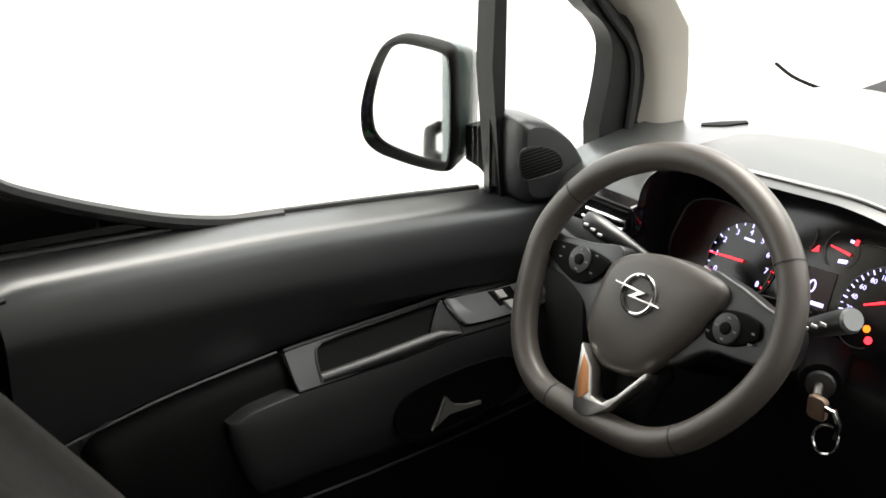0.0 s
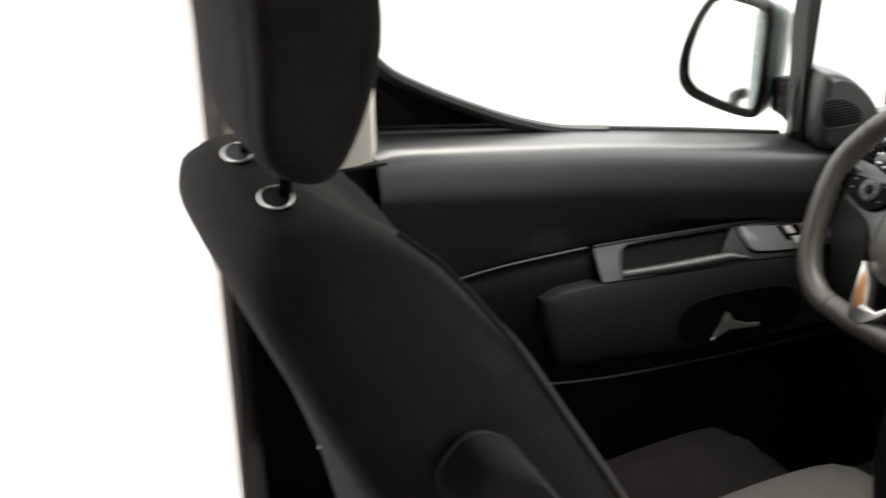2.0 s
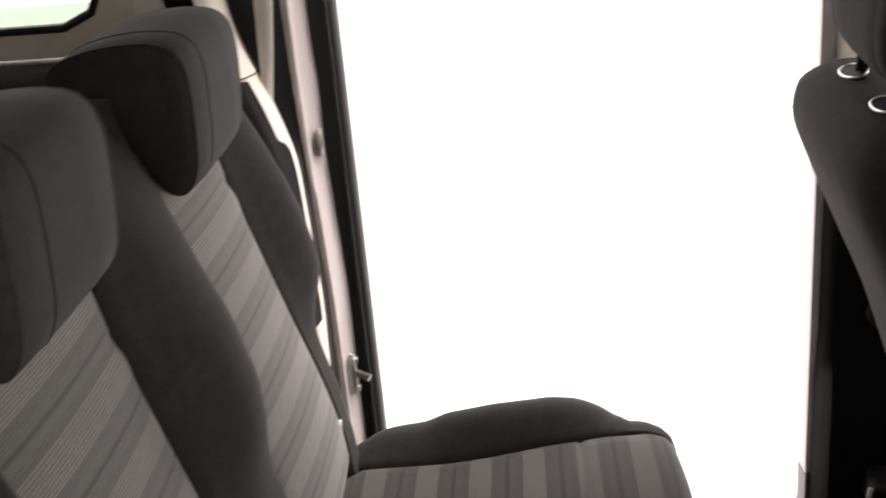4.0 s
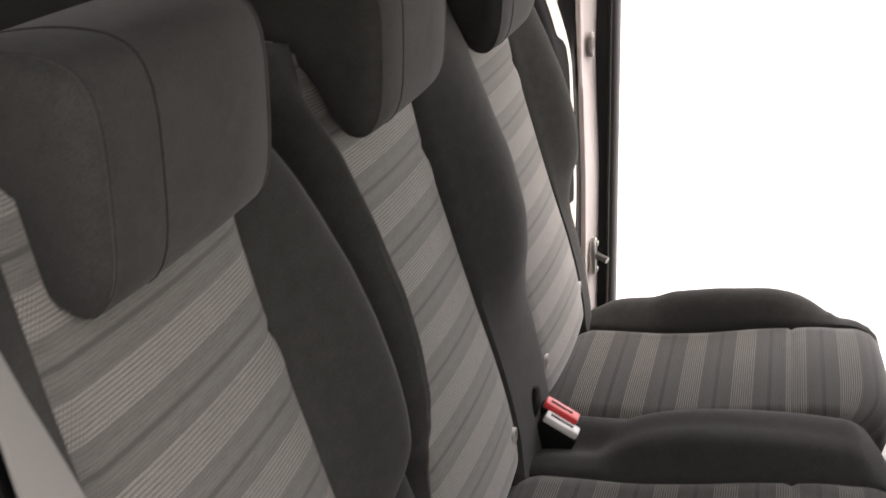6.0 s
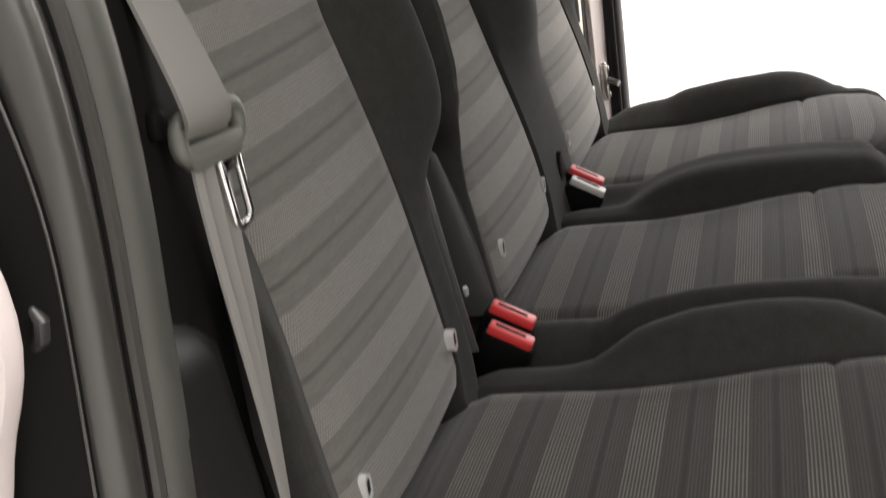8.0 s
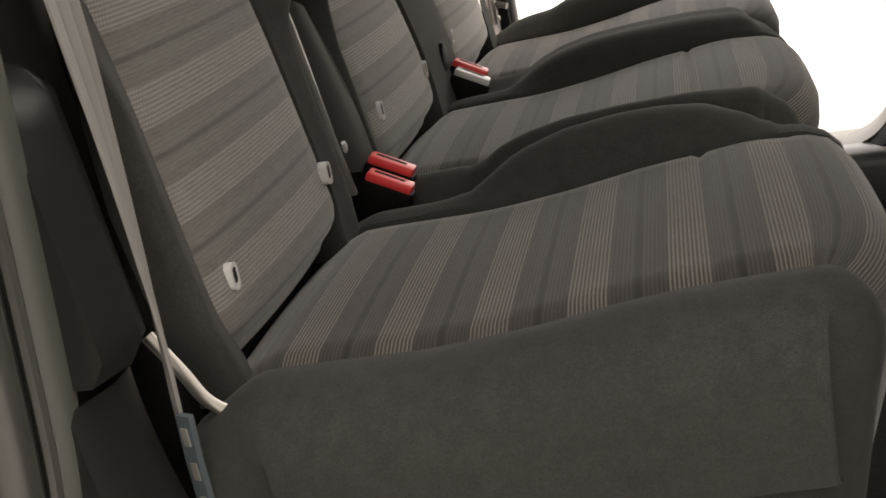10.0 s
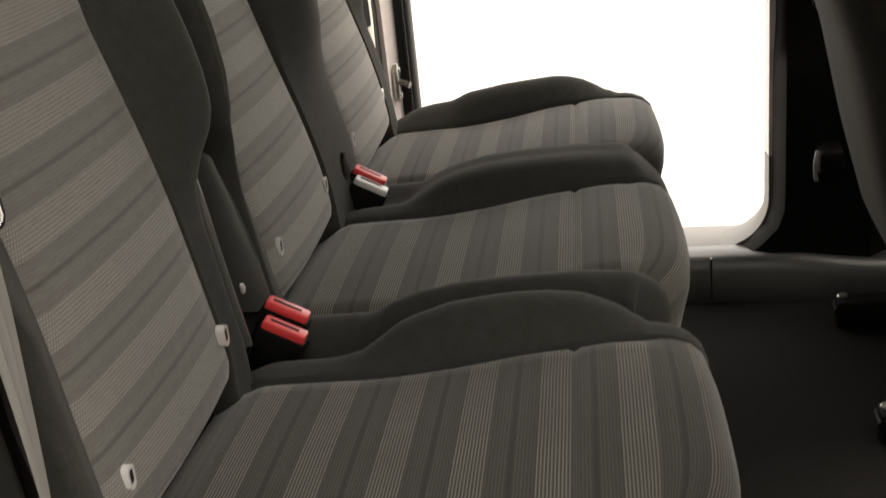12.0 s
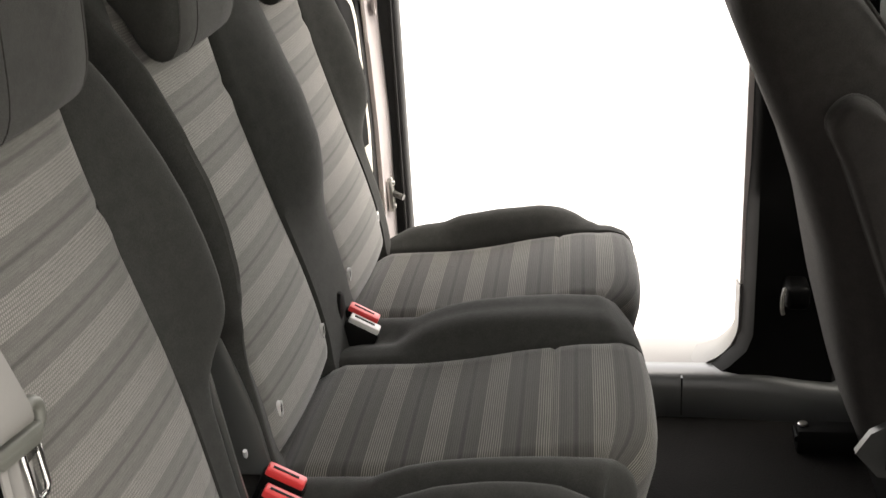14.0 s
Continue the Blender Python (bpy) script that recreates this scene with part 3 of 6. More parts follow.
for z in np.linspace(0.488, 0.725, 14):
    t = (z - 0.488) / 0.237
    yf = -0.004 - 0.020 * t - (0.02 * ease((t - 0.86) / 0.14)) + (-0.015 * (1 - ease(t / 0.08)))
    boxp.append([Vector(v) for v in ((0.80, -0.10, z), (0.735, -0.10, z), (0.733, yf - 0.022, z), (0.742, yf - 0.006, z), (0.762, yf, z), (0.80, yf - 0.012, z))])
part("arm_bulge", loft(boxp), LINING_SATIN, cr, "black moulded bulge of the side lining")
low = []
for z in np.linspace(0.08, 0.475, 14):
    t = (z - 0.08) / 0.395
    yf = 0.045 - 0.075 * ease(t)
    low.append([Vector(v) for v in ((0.81, -0.12, z), (0.728, -0.12, z), (0.722, yf - 0.05, z), (0.735, yf - 0.008, z), (0.765, yf - 0.006, z), (0.81, yf - 0.02, z))])
part("lower_lining", loft(low), LINING_SATIN, cr, "dark lower side lining")

# ---- rear seats: a single seat beside a two-place bench ----
CUSHION_CREST = smooth_curve([-0.03, 0.0, 0.035, 0.10, 0.13, 0.155, 0.205, 0.255, 0.315, 0.36, 0.40, 0.44, 0.475, 0.505, 0.53, 0.55], [0.400, 0.420, 0.434, 0.437, 0.441, 0.453, 0.477, 0.494, 0.503, 0.504, 0.500, 0.490, 0.470, 0.445, 0.412, 0.37], 120, 3)
CREST_OUTER = smooth_curve([-0.03, 0.0, 0.03, 0.06, 0.10, 0.14, 0.18, 0.26, 0.35, 0.38, 0.42, 0.465, 0.505, 0.53, 0.55], [0.40, 0.427, 0.447, 0.459, 0.467, 0.472, 0.487, 0.500, 0.508, 0.505, 0.494, 0.473, 0.445, 0.412, 0.37], 120, 2)
PAD_CREST = smooth_curve([-0.03, 0.0, 0.05, 0.12, 0.145, 0.165, 0.205, 0.255, 0.315, 0.40, 0.46, 0.485, 0.505, 0.52, 0.53], [0.41, 0.430, 0.440, 0.444, 0.452, 0.464, 0.479, 0.490, 0.496, 0.499, 0.496, 0.486, 0.462, 0.42, 0.38], 120, 3)
CUSHION_SEAM = smooth_curve([-0.03, 0.0, 0.02, 0.035, 0.10, 0.16, 0.20, 0.25, 0.29, 0.325, 0.36, 0.41, 0.45, 0.48], [0.392, 0.410, 0.424, 0.431, 0.434, 0.436, 0.440, 0.447, 0.454, 0.461, 0.466, 0.471, 0.474, 0.474], 80, 2)
CUSHION_NOSE = ((0.495, 0.472), (0.514, 0.465), (0.526, 0.453), (0.532, 0.435), (0.531, 0.412), (0.523, 0.378), (0.514, 0.337), (0.503, 0.300))
LEAN_SINGLE = smooth_curve([0.38, 0.45, 0.50, 0.60, 0.65, 0.72, 0.793, 0.864, 0.936, 0.983, 1.06, 1.14], [0.020, 0.012, 0.003, -0.011, -0.018, -0.031, -0.048, -0.066, -0.084, -0.094, -0.108, -0.122], 70, 3)
LEAN_BENCH = smooth_curve([0.38, 0.46, 0.53, 0.60, 0.68, 0.76, 0.83, 0.90, 0.98, 1.06, 1.14], [0.022, 0.008, -0.003, -0.020, -0.044, -0.066, -0.085, -0.105, -0.122, -0.138, -0.153], 70, 3)
WING = smooth_curve([0.38, 0.62, 0.655, 0.688, 0.71, 0.735, 0.77, 0.82, 0.87, 0.92, 0.97, 1.02, 1.06], [0.004, 0.005, 0.010, 0.022, 0.035, 0.044, 0.050, 0.052, 0.050, 0.042, 0.031, 0.016, 0.0], 130, 2)
WING_DOOR = smooth_curve([0.38, 0.62, 0.72, 0.80, 0.90, 1.0, 1.06], [0.003, 0.004, 0.010, 0.013, 0.012, 0.008, 0.0], 60, 3)
WING_MIDDLE = smooth_curve([0.38, 0.52, 0.60, 0.65, 0.69, 0.715, 0.755, 0.81, 0.87, 0.93, 1.0, 1.06], [0.006, 0.007, 0.014, 0.028, 0.048, 0.063, 0.076, 0.084, 0.085, 0.076, 0.054, 0.010], 130, 2)
PAD_BACK = smooth_curve([0.38, 0.56, 0.62, 0.67, 0.712, 0.767, 0.847, 0.93, 1.0, 1.06], [0.002, 0.003, 0.010, 0.026, 0.044, 0.058, 0.059, 0.046, 0.030, 0.005], 100, 3)
WING_WIDTH = smooth_curve([0.38, 0.50, 0.655, 0.675, 0.70, 0.73, 0.80, 0.92, 1.00, 1.06], [0.46, 0.48, 0.52, 0.66, 0.90, 1.0, 1.0, 0.95, 0.82, 0.62], 130, 2)
RISE = smooth_curve([0, 0.08, 0.3, 0.55, 0.74, 0.84, 0.93, 0.98, 1.0], [0, 0.04, 0.40, 0.82, 1.0, 0.985, 0.80, 0.52, 0.30], 60, 2)
ROLL = smooth_curve([0, 0.06, 0.25, 0.45, 0.62, 0.75, 0.86, 0.94, 1.0], [0, 0.10, 0.55, 0.90, 1.0, 0.97, 0.83, 0.55, 0.20], 60, 2)


def headrest_mesh(prof, half, cx=0.0, seam=0.72, taper=0.0):
    """A padded headrest: a side outline carried across its width, with rounded ends and sewn seams."""
    pr = spline([(0, a, b) for a, b in prof], 3, True)
    mid = sum(pr, Vector()) / len(pr)
    stations = [(-1.0, 0.70), (-0.99, 0.80), (-0.96, 0.885), (-0.90, 0.945), (-seam - 0.03, 0.978), (-seam, 0.966), (-seam + 0.03, 0.985), (-0.4, 1.0), (0.0, 1.0),
                (0.4, 1.0), (seam - 0.03, 0.985), (seam, 0.966), (seam + 0.03, 0.978), (0.90, 0.945), (0.96, 0.885), (0.99, 0.80), (1.0, 0.70)]
    low, high = min(q.z for q in pr), max(q.z for q in pr)
    return loft([[Vector((cx + half * u * (1 - taper * (1 - ease((q.z - low) / (0.55 * (high - low))))), mid.y + (q.y - mid.y) * k, mid.z + (q.z - mid.z) * k)) for q in pr] for u, k in stations])


def skewed(x, y):
    """The cushions stand a little askew to the van's sides."""
    return y + (x - 0.5) * (0.01 + 0.065 * min(max(y, 0.0), 0.39))


def cloth_sheet(name, rows, under, material, parent, label, start):
    """A sewn panel from rows of points; the cloth's own coordinates follow its length, so that the woven stripes run over every curve."""
    bm = bmesh.new()
    uv = bm.loops.layers.uv.new("cloth")
    grid = [[bm.verts.new(p) for p in r] for r in rows]
    runs, s = [], start
    for i, r in enumerate(rows):
        if i:
            mid = len(r) // 2
            s += (Vector(r[mid]) - Vector(rows[i - 1][mid])).length
        runs.append(s)
    for i in range(len(rows) - 1):
        for j in range(len(rows[0]) - 1):
            f = bm.faces.new((grid[i][j], grid[i][j + 1], grid[i + 1][j + 1], grid[i + 1][j]))
            for loop, (a, b) in zip(f.loops, ((i, j), (i, j + 1), (i + 1, j + 1), (i + 1, j))):
                loop[uv].uv = (rows[a][b][0] * U, runs[a] * U)
    back = [[bm.verts.new(Vector(r[0]) + under), bm.verts.new(Vector(r[-1]) + under)] for r in rows]
    for i in range(len(rows) - 1):
        bm.faces.new((grid[i][0], grid[i + 1][0], back[i + 1][0], back[i][0]))
        bm.faces.new((grid[i][-1], back[i][1], back[i + 1][1], grid[i + 1][-1]))
        bm.faces.new((back[i][0], back[i + 1][0], back[i + 1][1], back[i][1]))
    for k in (0, -1):
        bm.faces.new(grid[k] + [back[k][1], back[k][0]])
    return part(name, bm, material, parent, label)


def back_panel(s, lean, low, high, top):
    """Striped back panel between two seams; low and high give their places at the seat's foot and at its top."""
    rows = []
    for z in np.linspace(0.425, top, 70):
        t = ease((z - 0.43) / 0.5)
        y = at_curve(z, *lean)
        y -= 0.026 * (1 - ease((z - 0.425) / 0.045)) ** 2               # tucked in above the cushion
        y -= 0.0035 * math.exp(-((z - 0.893) / 0.006) ** 2) - 0.0022 * math.exp(-((z - 0.870) / 0.016) ** 2)      # sewn crease below the headrest
        a, b = low[0] + (high[0] - low[0]) * t, low[1] + (high[1] - low[1]) * t
        pull = 0.016 * (1 - ease((z - 0.425) / 0.075)) ** 2                # rounded lower corners
        a, b = a + pull, b - pull
        row = []
        for u in np.linspace(-1, 1, 19):
            row.append(Vector(((a + b) / 2 + u * (b - a) / 2, y + 0.007 * (1 - u * u) - 0.003 * ease((abs(u) - 0.92) / 0.08), z)))
        rows.append(row)
    for dy, dz in ((-0.010, 0.010), (-0.024, 0.016), (-0.045, 0.018), (-0.075, 0.015)):
        rows.append([Vector((p.x, p.y + dy, top + dz - 0.004 * (2 * (i / 18) - 1) ** 4)) for i, p in enumerate(rows[69])])
    return cloth_sheet("back_panel", rows, Vector((0, -0.03, -0.004)), STRIPE_BACK_LIT, s, "striped woven back panel with a sewn crease", 0.425)


def back_wing(s, lean, low, high, outer, wing, toward, top):
    """Side bolster of a back: narrow at the foot, a notch, then a wide wing; toward is -1 or 1 along x."""
    rows = []
    for z in np.linspace(0.405, top + 0.013, 82):
        y, p, k = at_curve(z, *lean), at_curve(z, *wing), at_curve(z, *WING_WIDTH)
        x0 = low + (high - low) * ease((z - 0.43) / 0.5) - toward * (0.016 * (1 - ease((z - 0.425) / 0.075)) ** 2) + toward * 0.0008
        w = abs(outer - x0) * k
        soft = 0.010 * ease((z - top + 0.045) / 0.06)
        sec = [(0.0, -0.035), (0.0, -0.003 - soft)]
        for u in (0.04, 0.12, 0.22, 0.34, 0.46, 0.58, 0.68, 0.76, 0.84, 0.91, 0.96, 0.99):
            r = at_curve(u, *RISE)
            sec.append((u, p * r - 0.010 * ease((u - 0.80) / 0.20) * (1 - 0.4 * k) - soft * u))
        sec += [(1.0, p * 0.25 - 0.016), (1.005, -0.035), (0.99, -0.075), (0.90, -0.098), (0.0, -0.104)]
        rows.append([Vector((x0 + toward * u * w, y + d, z)) for u, d in sec])
    return part("back_bolster", loft(rows), CLOTH, s, "plain charcoal side bolster")


def cushion_panel(s, x0, x1):
    ys = list(np.linspace(-0.02, 0.345, 20)) + [0.360, 0.372, 0.380, 0.3845, 0.3875, 0.3905, 0.395, 0.403, 0.415, 0.43, 0.445, 0.46, 0.472, 0.482]
    prof = [(y, at_curve(y, *CUSHION_SEAM) - 0.0042 * math.exp(-((y - 0.3875) / 0.0042) ** 2) + 0.0025 * math.exp(-((y - 0.43) / 0.03) ** 2)) for y in ys] + list(CUSHION_NOSE)
    rows = []
    for y, z in prof:
        row = []
        for u in np.linspace(-1, 1, 19):
            x = (x0 + x1) / 2 + u * (x1 - x0) / 2
            nose = ease((y - 0.44) / 0.08)
            lift = 0.006 * (1 - u * u) * (1 - 0.5 * nose) - 0.007 * ease((abs(u) - 0.90) / 0.10) * (1 - nose)
            yy = y - (0.034 if u > 0 else 0.006) * abs(u) ** 3 * nose
            row.append(Vector((x, skewed(x, yy), z + lift)))
        rows.append(row)
    return cloth_sheet("cushion_panel", rows, Vector((0, -0.02, -0.05)), STRIPE_CUSHION_SHADED, s, "striped woven cushion panel", 0.0)


def cushion_path(n=64):
    """The panel's side seam, from the back over the front edge: places, normals and how far the raised roll has faded."""
    pts = [(y, at_curve(y, *CUSHION_SEAM)) for y in np.linspace(-0.03, 0.482, n)] + list(CUSHION_NOSE)
    out = []
    for i, (y, z) in enumerate(pts):
        a, b = pts[max(i - 1, 0)], pts[min(i + 1, len(pts) - 1)]
        t = Vector((0, b[0] - a[0], b[1] - a[1])).normalized()
        out.append((y, z, Vector((0, -t.z, t.y))))
    return out


def roll_height(y, z, crest):
    return max(0.0, at_curve(y, *crest) - z) if y < 0.5 and z > 0.38 else 0.0


def cushion_side(s, x0, x1, crest, flat=False):
    """Plain side of a cushion from the panel's seam at x0 to its outer face at x1; flat: without a raised roll."""
    rows = []
    w = x1 - x0
    for y, z, n in cushion_path():
        d = 0.001 if flat else roll_height(y, z, crest)
        nose = ease((y - 0.44) / 0.09)
        nar = 1 - 0.10 * nose - 0.12 * (1 - ease((y + 0.03) / 0.10))
        base = skewed(x0, y) - (0.034 if x1 > x0 else 0.006) * nose
        sec = [(-0.14, -0.055), (-0.03, -0.014), (0.0, -0.004)]
        for u in (0.04, 0.12, 0.22, 0.33, 0.45, 0.56, 0.66, 0.76, 0.85, 0.92, 0.97):
            fall = 0.058 * max(0.0, u - 0.15) ** 2.2 * (1 - at_curve(d, [0, 0.03], [0, 1]))
            sec.append((u, d * at_curve(u, *ROLL) + 0.003 * math.sin(u * math.pi) * (d < 0.01) - fall - 0.010 * ease((u - 0.80) / 0.2)))
        o = sec[-1][1]
        sec += [(1.0, o - 0.018), (1.01, o - 0.045), (1.0, o - 0.085), (0.95, -0.125), (0.80, -0.140), (-0.14, -0.140)]
        rows.append([Vector((x0 + w * u * (nar if u > 0 else 1), base + n.y * h - 0.022 * nose * max(u, 0) ** 2, z + n.z * h)) for u, h in sec])
    return part("cushion_side", loft(rows), CLOTH, s, "plain dark cushion side")


def anchor_tag(s, x, y, z):
    ring_o, ring_i = rounded(0.0135, 0.0240, 0.0062, 4, x, z), rounded(0.0078, 0.0140, 0.0030, 4, x, z + 0.001)
    tag = part("anchor_tag", outline_ring(ring_o, ring_i, "y", y - 0.004, y + 0.0056, 0.0012), TAG_SILVER, s, "shiny child seat anchor tag with a dark slot")
    part("slot", slab(ring_i, "y", y - 0.003, y + 0.0050), PLASTIC_BLACK, tag)


def headrest(s, cx, lift, half):
    prof = [(-0.215, 1.112), (-0.205, 1.134), (-0.165, 1.149), (-0.110, 1.154), (-0.070, 1.146), (-0.054, 1.118), (-0.054, 1.06), (-0.060, 1.005), (-0.078, 0.978), (-0.104, 0.985), (-0.124, 1.025), (-0.146, 1.052), (-0.185, 1.074)]
    prof = [(a, b + lift) for a, b in prof]
    h = part("headrest", headrest_mesh(prof, half, cx, 0.86), CLOTH, s, "charcoal comma-shaped headrest on the seat back")
    pr = spline([(0, a, b) for a, b in prof], 3, True)
    mid = sum(pr, Vector()) / len(pr)
    for u, k in ((-0.86, 0.962), (0.40, 0.9985), (0.86, 0.962)):
        part("seam", tube([Vector((cx + half * u, mid.y + (q.y - mid.y) * k, mid.z + (q.z - mid.z) * k)) for q in pr], 0.0010, 5, True), CLOTH_BLACK, h, "sewn seam")
    for sx in (-0.06, 0.06):
        part("post", tube([(cx + sx, -0.165, 1.02), (cx + sx, -0.165, 1.09 + lift)], 0.006, 10), CHROME, h)


def back_shell(s, lean, x0, x1, top):
    rows = []
    for z in np.linspace(0.36, top, 26):
        y = at_curve(max(z, 0.40), *lean)
        t = 0.012 * ease((z - top + 0.085) / 0.08)
        rows.append([Vector((a, y + b, z)) for a, b in ((x0 + t, -0.04), (x1 - t, -0.04), (x1 + 0.01 - t, -0.07), (x1 - t, -0.125), (x0 + t, -0.125), (x0 - 0.01 + t, -0.07))])
    part("back_shell", loft(rows), PLASTIC_BLACK, s, "black seat back shell")


def seat_frame(s, x0, x1):
    part("cushion_base", rbox(x0 + 0.03, x1 - 0.03, 0.0, 0.47, 0.27, 0.36, 0.02, 3), PLASTIC_BLACK, s, "black cushion pan")
    for sx in (x0 + 0.06, x1 - 0.06):
        leg = [(0.03, 0.03), (0.09, 0.03), (0.16, 0.22), (0.40, 0.25), (0.40, 0.275), (0.0, 0.275), (0.0, 0.2)]
        part("leg", slab(leg, "x", sx - 0.012, sx + 0.012, 0.003), PLASTIC_BLACK, s, "black steel seat leg")


def hinge_cover(s, lean, x, toward):
    """Satin cover of the back's hinge, seen in the gap beside the narrow foot of the bolster."""
    rows = []
    for z in np.linspace(0.455, 0.675, 14):
        y = at_curve(z, *lean)
        rows.append([Vector((x + toward * a, y + b, z)) for a, b in ((0.0, -0.05), (0.0, -0.006), (0.004, 0.004), (0.010, 0.003), (0.014, -0.008), (0.014, -0.05))])
    part("hinge_cover", loft(rows), PLASTIC, s, "grey satin hinge cover")


single = thing("rear_single_seat", 0.5, 0.1, 0.03, "single rear car seat in charcoal cloth with striped centre panels", "car seat", "rear seats in a row")
back_panel(single, LEAN_SINGLE, (0.345, 0.662), (0.374, 0.648), 1.10)
back_wing(single, LEAN_SINGLE, 0.345, 0.374, 0.252, WING, -1, 1.10)
back_wing(single, LEAN_SINGLE, 0.662, 0.648, 0.712, WING_DOOR, 1, 1.10)
back_shell(single, LEAN_SINGLE, 0.305, 0.69, 1.10)
hinge_cover(single, LEAN_SINGLE, 0.296, -1)
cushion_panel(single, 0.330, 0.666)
cushion_side(single, 0.330, 0.246, CUSHION_CREST)
cushion_side(single, 0.666, 0.745, CUSHION_CREST, flat=True)
seat_frame(single, 0.26, 0.74)
anchor_tag(single, 0.359, 0.008, 0.502)
anchor_tag(single, 0.624, 0.006, 0.497)
headrest(single, 0.492, 0.036, 0.131)

bench = thing("rear_bench_seat", -0.24, 0.1, 0.03, "two-place rear bench in charcoal cloth with striped centre panels", "car seat", "rear seats in a row")
back_panel(bench, LEAN_BENCH, (-0.157, 0.150), (-0.142, 0.140), 1.076)
back_panel(bench, LEAN_BENCH, (-0.624, -0.326), (-0.606, -0.336), 1.076)
back_wing(bench, LEAN_BENCH, 0.150, 0.140, 0.240, WING_MIDDLE, 1, 1.076)
back_wing(bench, LEAN_BENCH, -0.624, -0.606, -0.708, WING, -1, 1.076)
rows = []
for z in np.linspace(0.405, 1.088, 68):
    t, y, p = ease((z - 0.43) / 0.5), at_curve(z, *LEAN_BENCH), at_curve(z, *PAD_BACK)
    pull = 0.016 * (1 - ease((z - 0.425) / 0.075)) ** 2
    a, b = -0.1578 + 0.015 * t + pull, -0.3252 - 0.010 * t - pull
    soft = 0.010 * ease((z - 1.03) / 0.055)
    sec = [(0.0, -0.10), (0.0, -0.008)] + [(u, p * at_curve(u, *ROLL) + 0.002 - soft * (0.5 - abs(u - 0.5))) for u in (0.03, 0.10, 0.2, 0.3, 0.4, 0.5, 0.6, 0.7, 0.8, 0.88, 0.95, 0.98)] + [(1.0, -0.008), (1.0, -0.10)]
    rows.append([Vector((a + (b - a) * u, y + d, z)) for u, d in sec])
part("centre_bolster", loft(rows), CLOTH, bench, "plain charcoal bolster between the two places")
pocket = [(-0.232, 0.440), (-0.232, 0.487), (-0.236, 0.503), (-0.245, 0.513), (-0.256, 0.513), (-0.266, 0.503), (-0.270, 0.487), (-0.270, 0.440)]
# Proud slab; its black colour stands for the hole's shade.
part("buckle_pocket", slab(pocket, "y", -0.03, 0.0105, 0.002), PLASTIC_BLACK, bench, "black slab standing for the shaded pocket of the buckles")
back_shell(bench, LEAN_BENCH, -0.66, 0.18, 1.076)
hinge_cover(bench, LEAN_BENCH, 0.186, 1)
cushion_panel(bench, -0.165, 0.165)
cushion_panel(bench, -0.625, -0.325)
cushion_side(bench, 0.165, 0.238, PAD_CREST)
cushion_side(bench, -0.625, -0.700, CREST_OUTER)
rows = []
for y, z, n in cushion_path():
    d, dip = roll_height(y, z, PAD_CREST), 0.016 * (1 - ease((y - 0.10) / 0.05))
    nose = ease((y - 0.44) / 0.09)
    sec = [(0.0, -0.14), (0.0, -0.006)] + [(u, d * at_curve(min(u, 1 - u) * 2, [0, 0.06, 0.2, 0.4, 0.6, 0.8, 1], [0, 0.06, 0.42, 0.84, 1.0, 0.98, 0.95]) + 0.006 * nose * math.sin(u * math.pi) - dip * math.sin(u * math.pi) ** 4) for u in (0.03, 0.08, 0.14, 0.2, 0.27, 0.35, 0.43, 0.5, 0.57, 0.65, 0.73, 0.8, 0.86, 0.92, 0.97)] + [(1.0, -0.006), (1.0, -0.14)]
    rows.append([Vector((-0.1655 - 0.159 * u, skewed(-0.1655 - 0.159 * u, y) - (0.006 + 0.028 * u) * nose + n.y * h, z + n.z * h)) for u, h in sec])
part("centre_pad", loft(rows), CLOTH, bench, "plain dark pad between the two cushions")
seat_frame(bench, -0.70, 0.24)
for tx, ty, tz in ((0.112, 0.002, 0.504), (-0.138, 0.001, 0.499), (-0.345, -0.001, 0.504), (-0.613, -0.004, 0.506)):
    anchor_tag(bench, tx, ty, tz)
headrest(bench, 0.012, 0.010, 0.122)
headrest(bench, -0.456, -0.012, 0.119)

# ---- buckles between the rear seats ----


def buckle(x, y, z, lean, group, side):
    b = thing("seat_belt_buckle", x, y, z, "black seat belt buckle with a grey release button" if side else "black seat belt buckle with a red release button", "buckle", group)
    t = radians(lean)
    d = Vector((0.0, math.cos(t), -math.sin(t))).normalized()
    up = Vector((0, math.sin(t), math.cos(t)))
    sx = d.cross(up).normalized()
    up = sx.cross(d)
    base = Vector((x, y, z))

    def block(l0, l1, w, h0, h1, bev):
        bm = rbox(l0, l1, -w / 2, w / 2, h0, h1, bev, 2)
        for v in bm.verts:
            v.co = base + d * v.co.x + sx * v.co.y + up * v.co.z
        return bm
    body = part("body", block(-0.030, 0.030, 0.026, -0.075, -0.003, 0.005), PLASTIC_BLACK, b, "black plastic buckle body")
    part("button", block(-0.027, 0.027, 0.021, -0.006, 0.006, 0.003), CLEAR_TAG if side else RED, b, "pale grey release button" if side else "red release button")
    part("slot", block(-0.020, 0.016, 0.004, 0.0055, 0.0068, 0.0), PLASTIC_BLACK, body)
    part("stalk", tube([base - up * 0.07 - d * 0.005, base - up * 0.11 - d * 0.03, base - up * 0.16 - d * 0.05], 0.011, 8, flatten=0.5), WEBBING, b, "short webbing stalk")
    return b


buckle(0.212, 0.036, 0.462, 27, "buckles between the rear seats", 0)
buckle(0.246, 0.040, 0.452, 27, "buckles between the rear seats", 0)
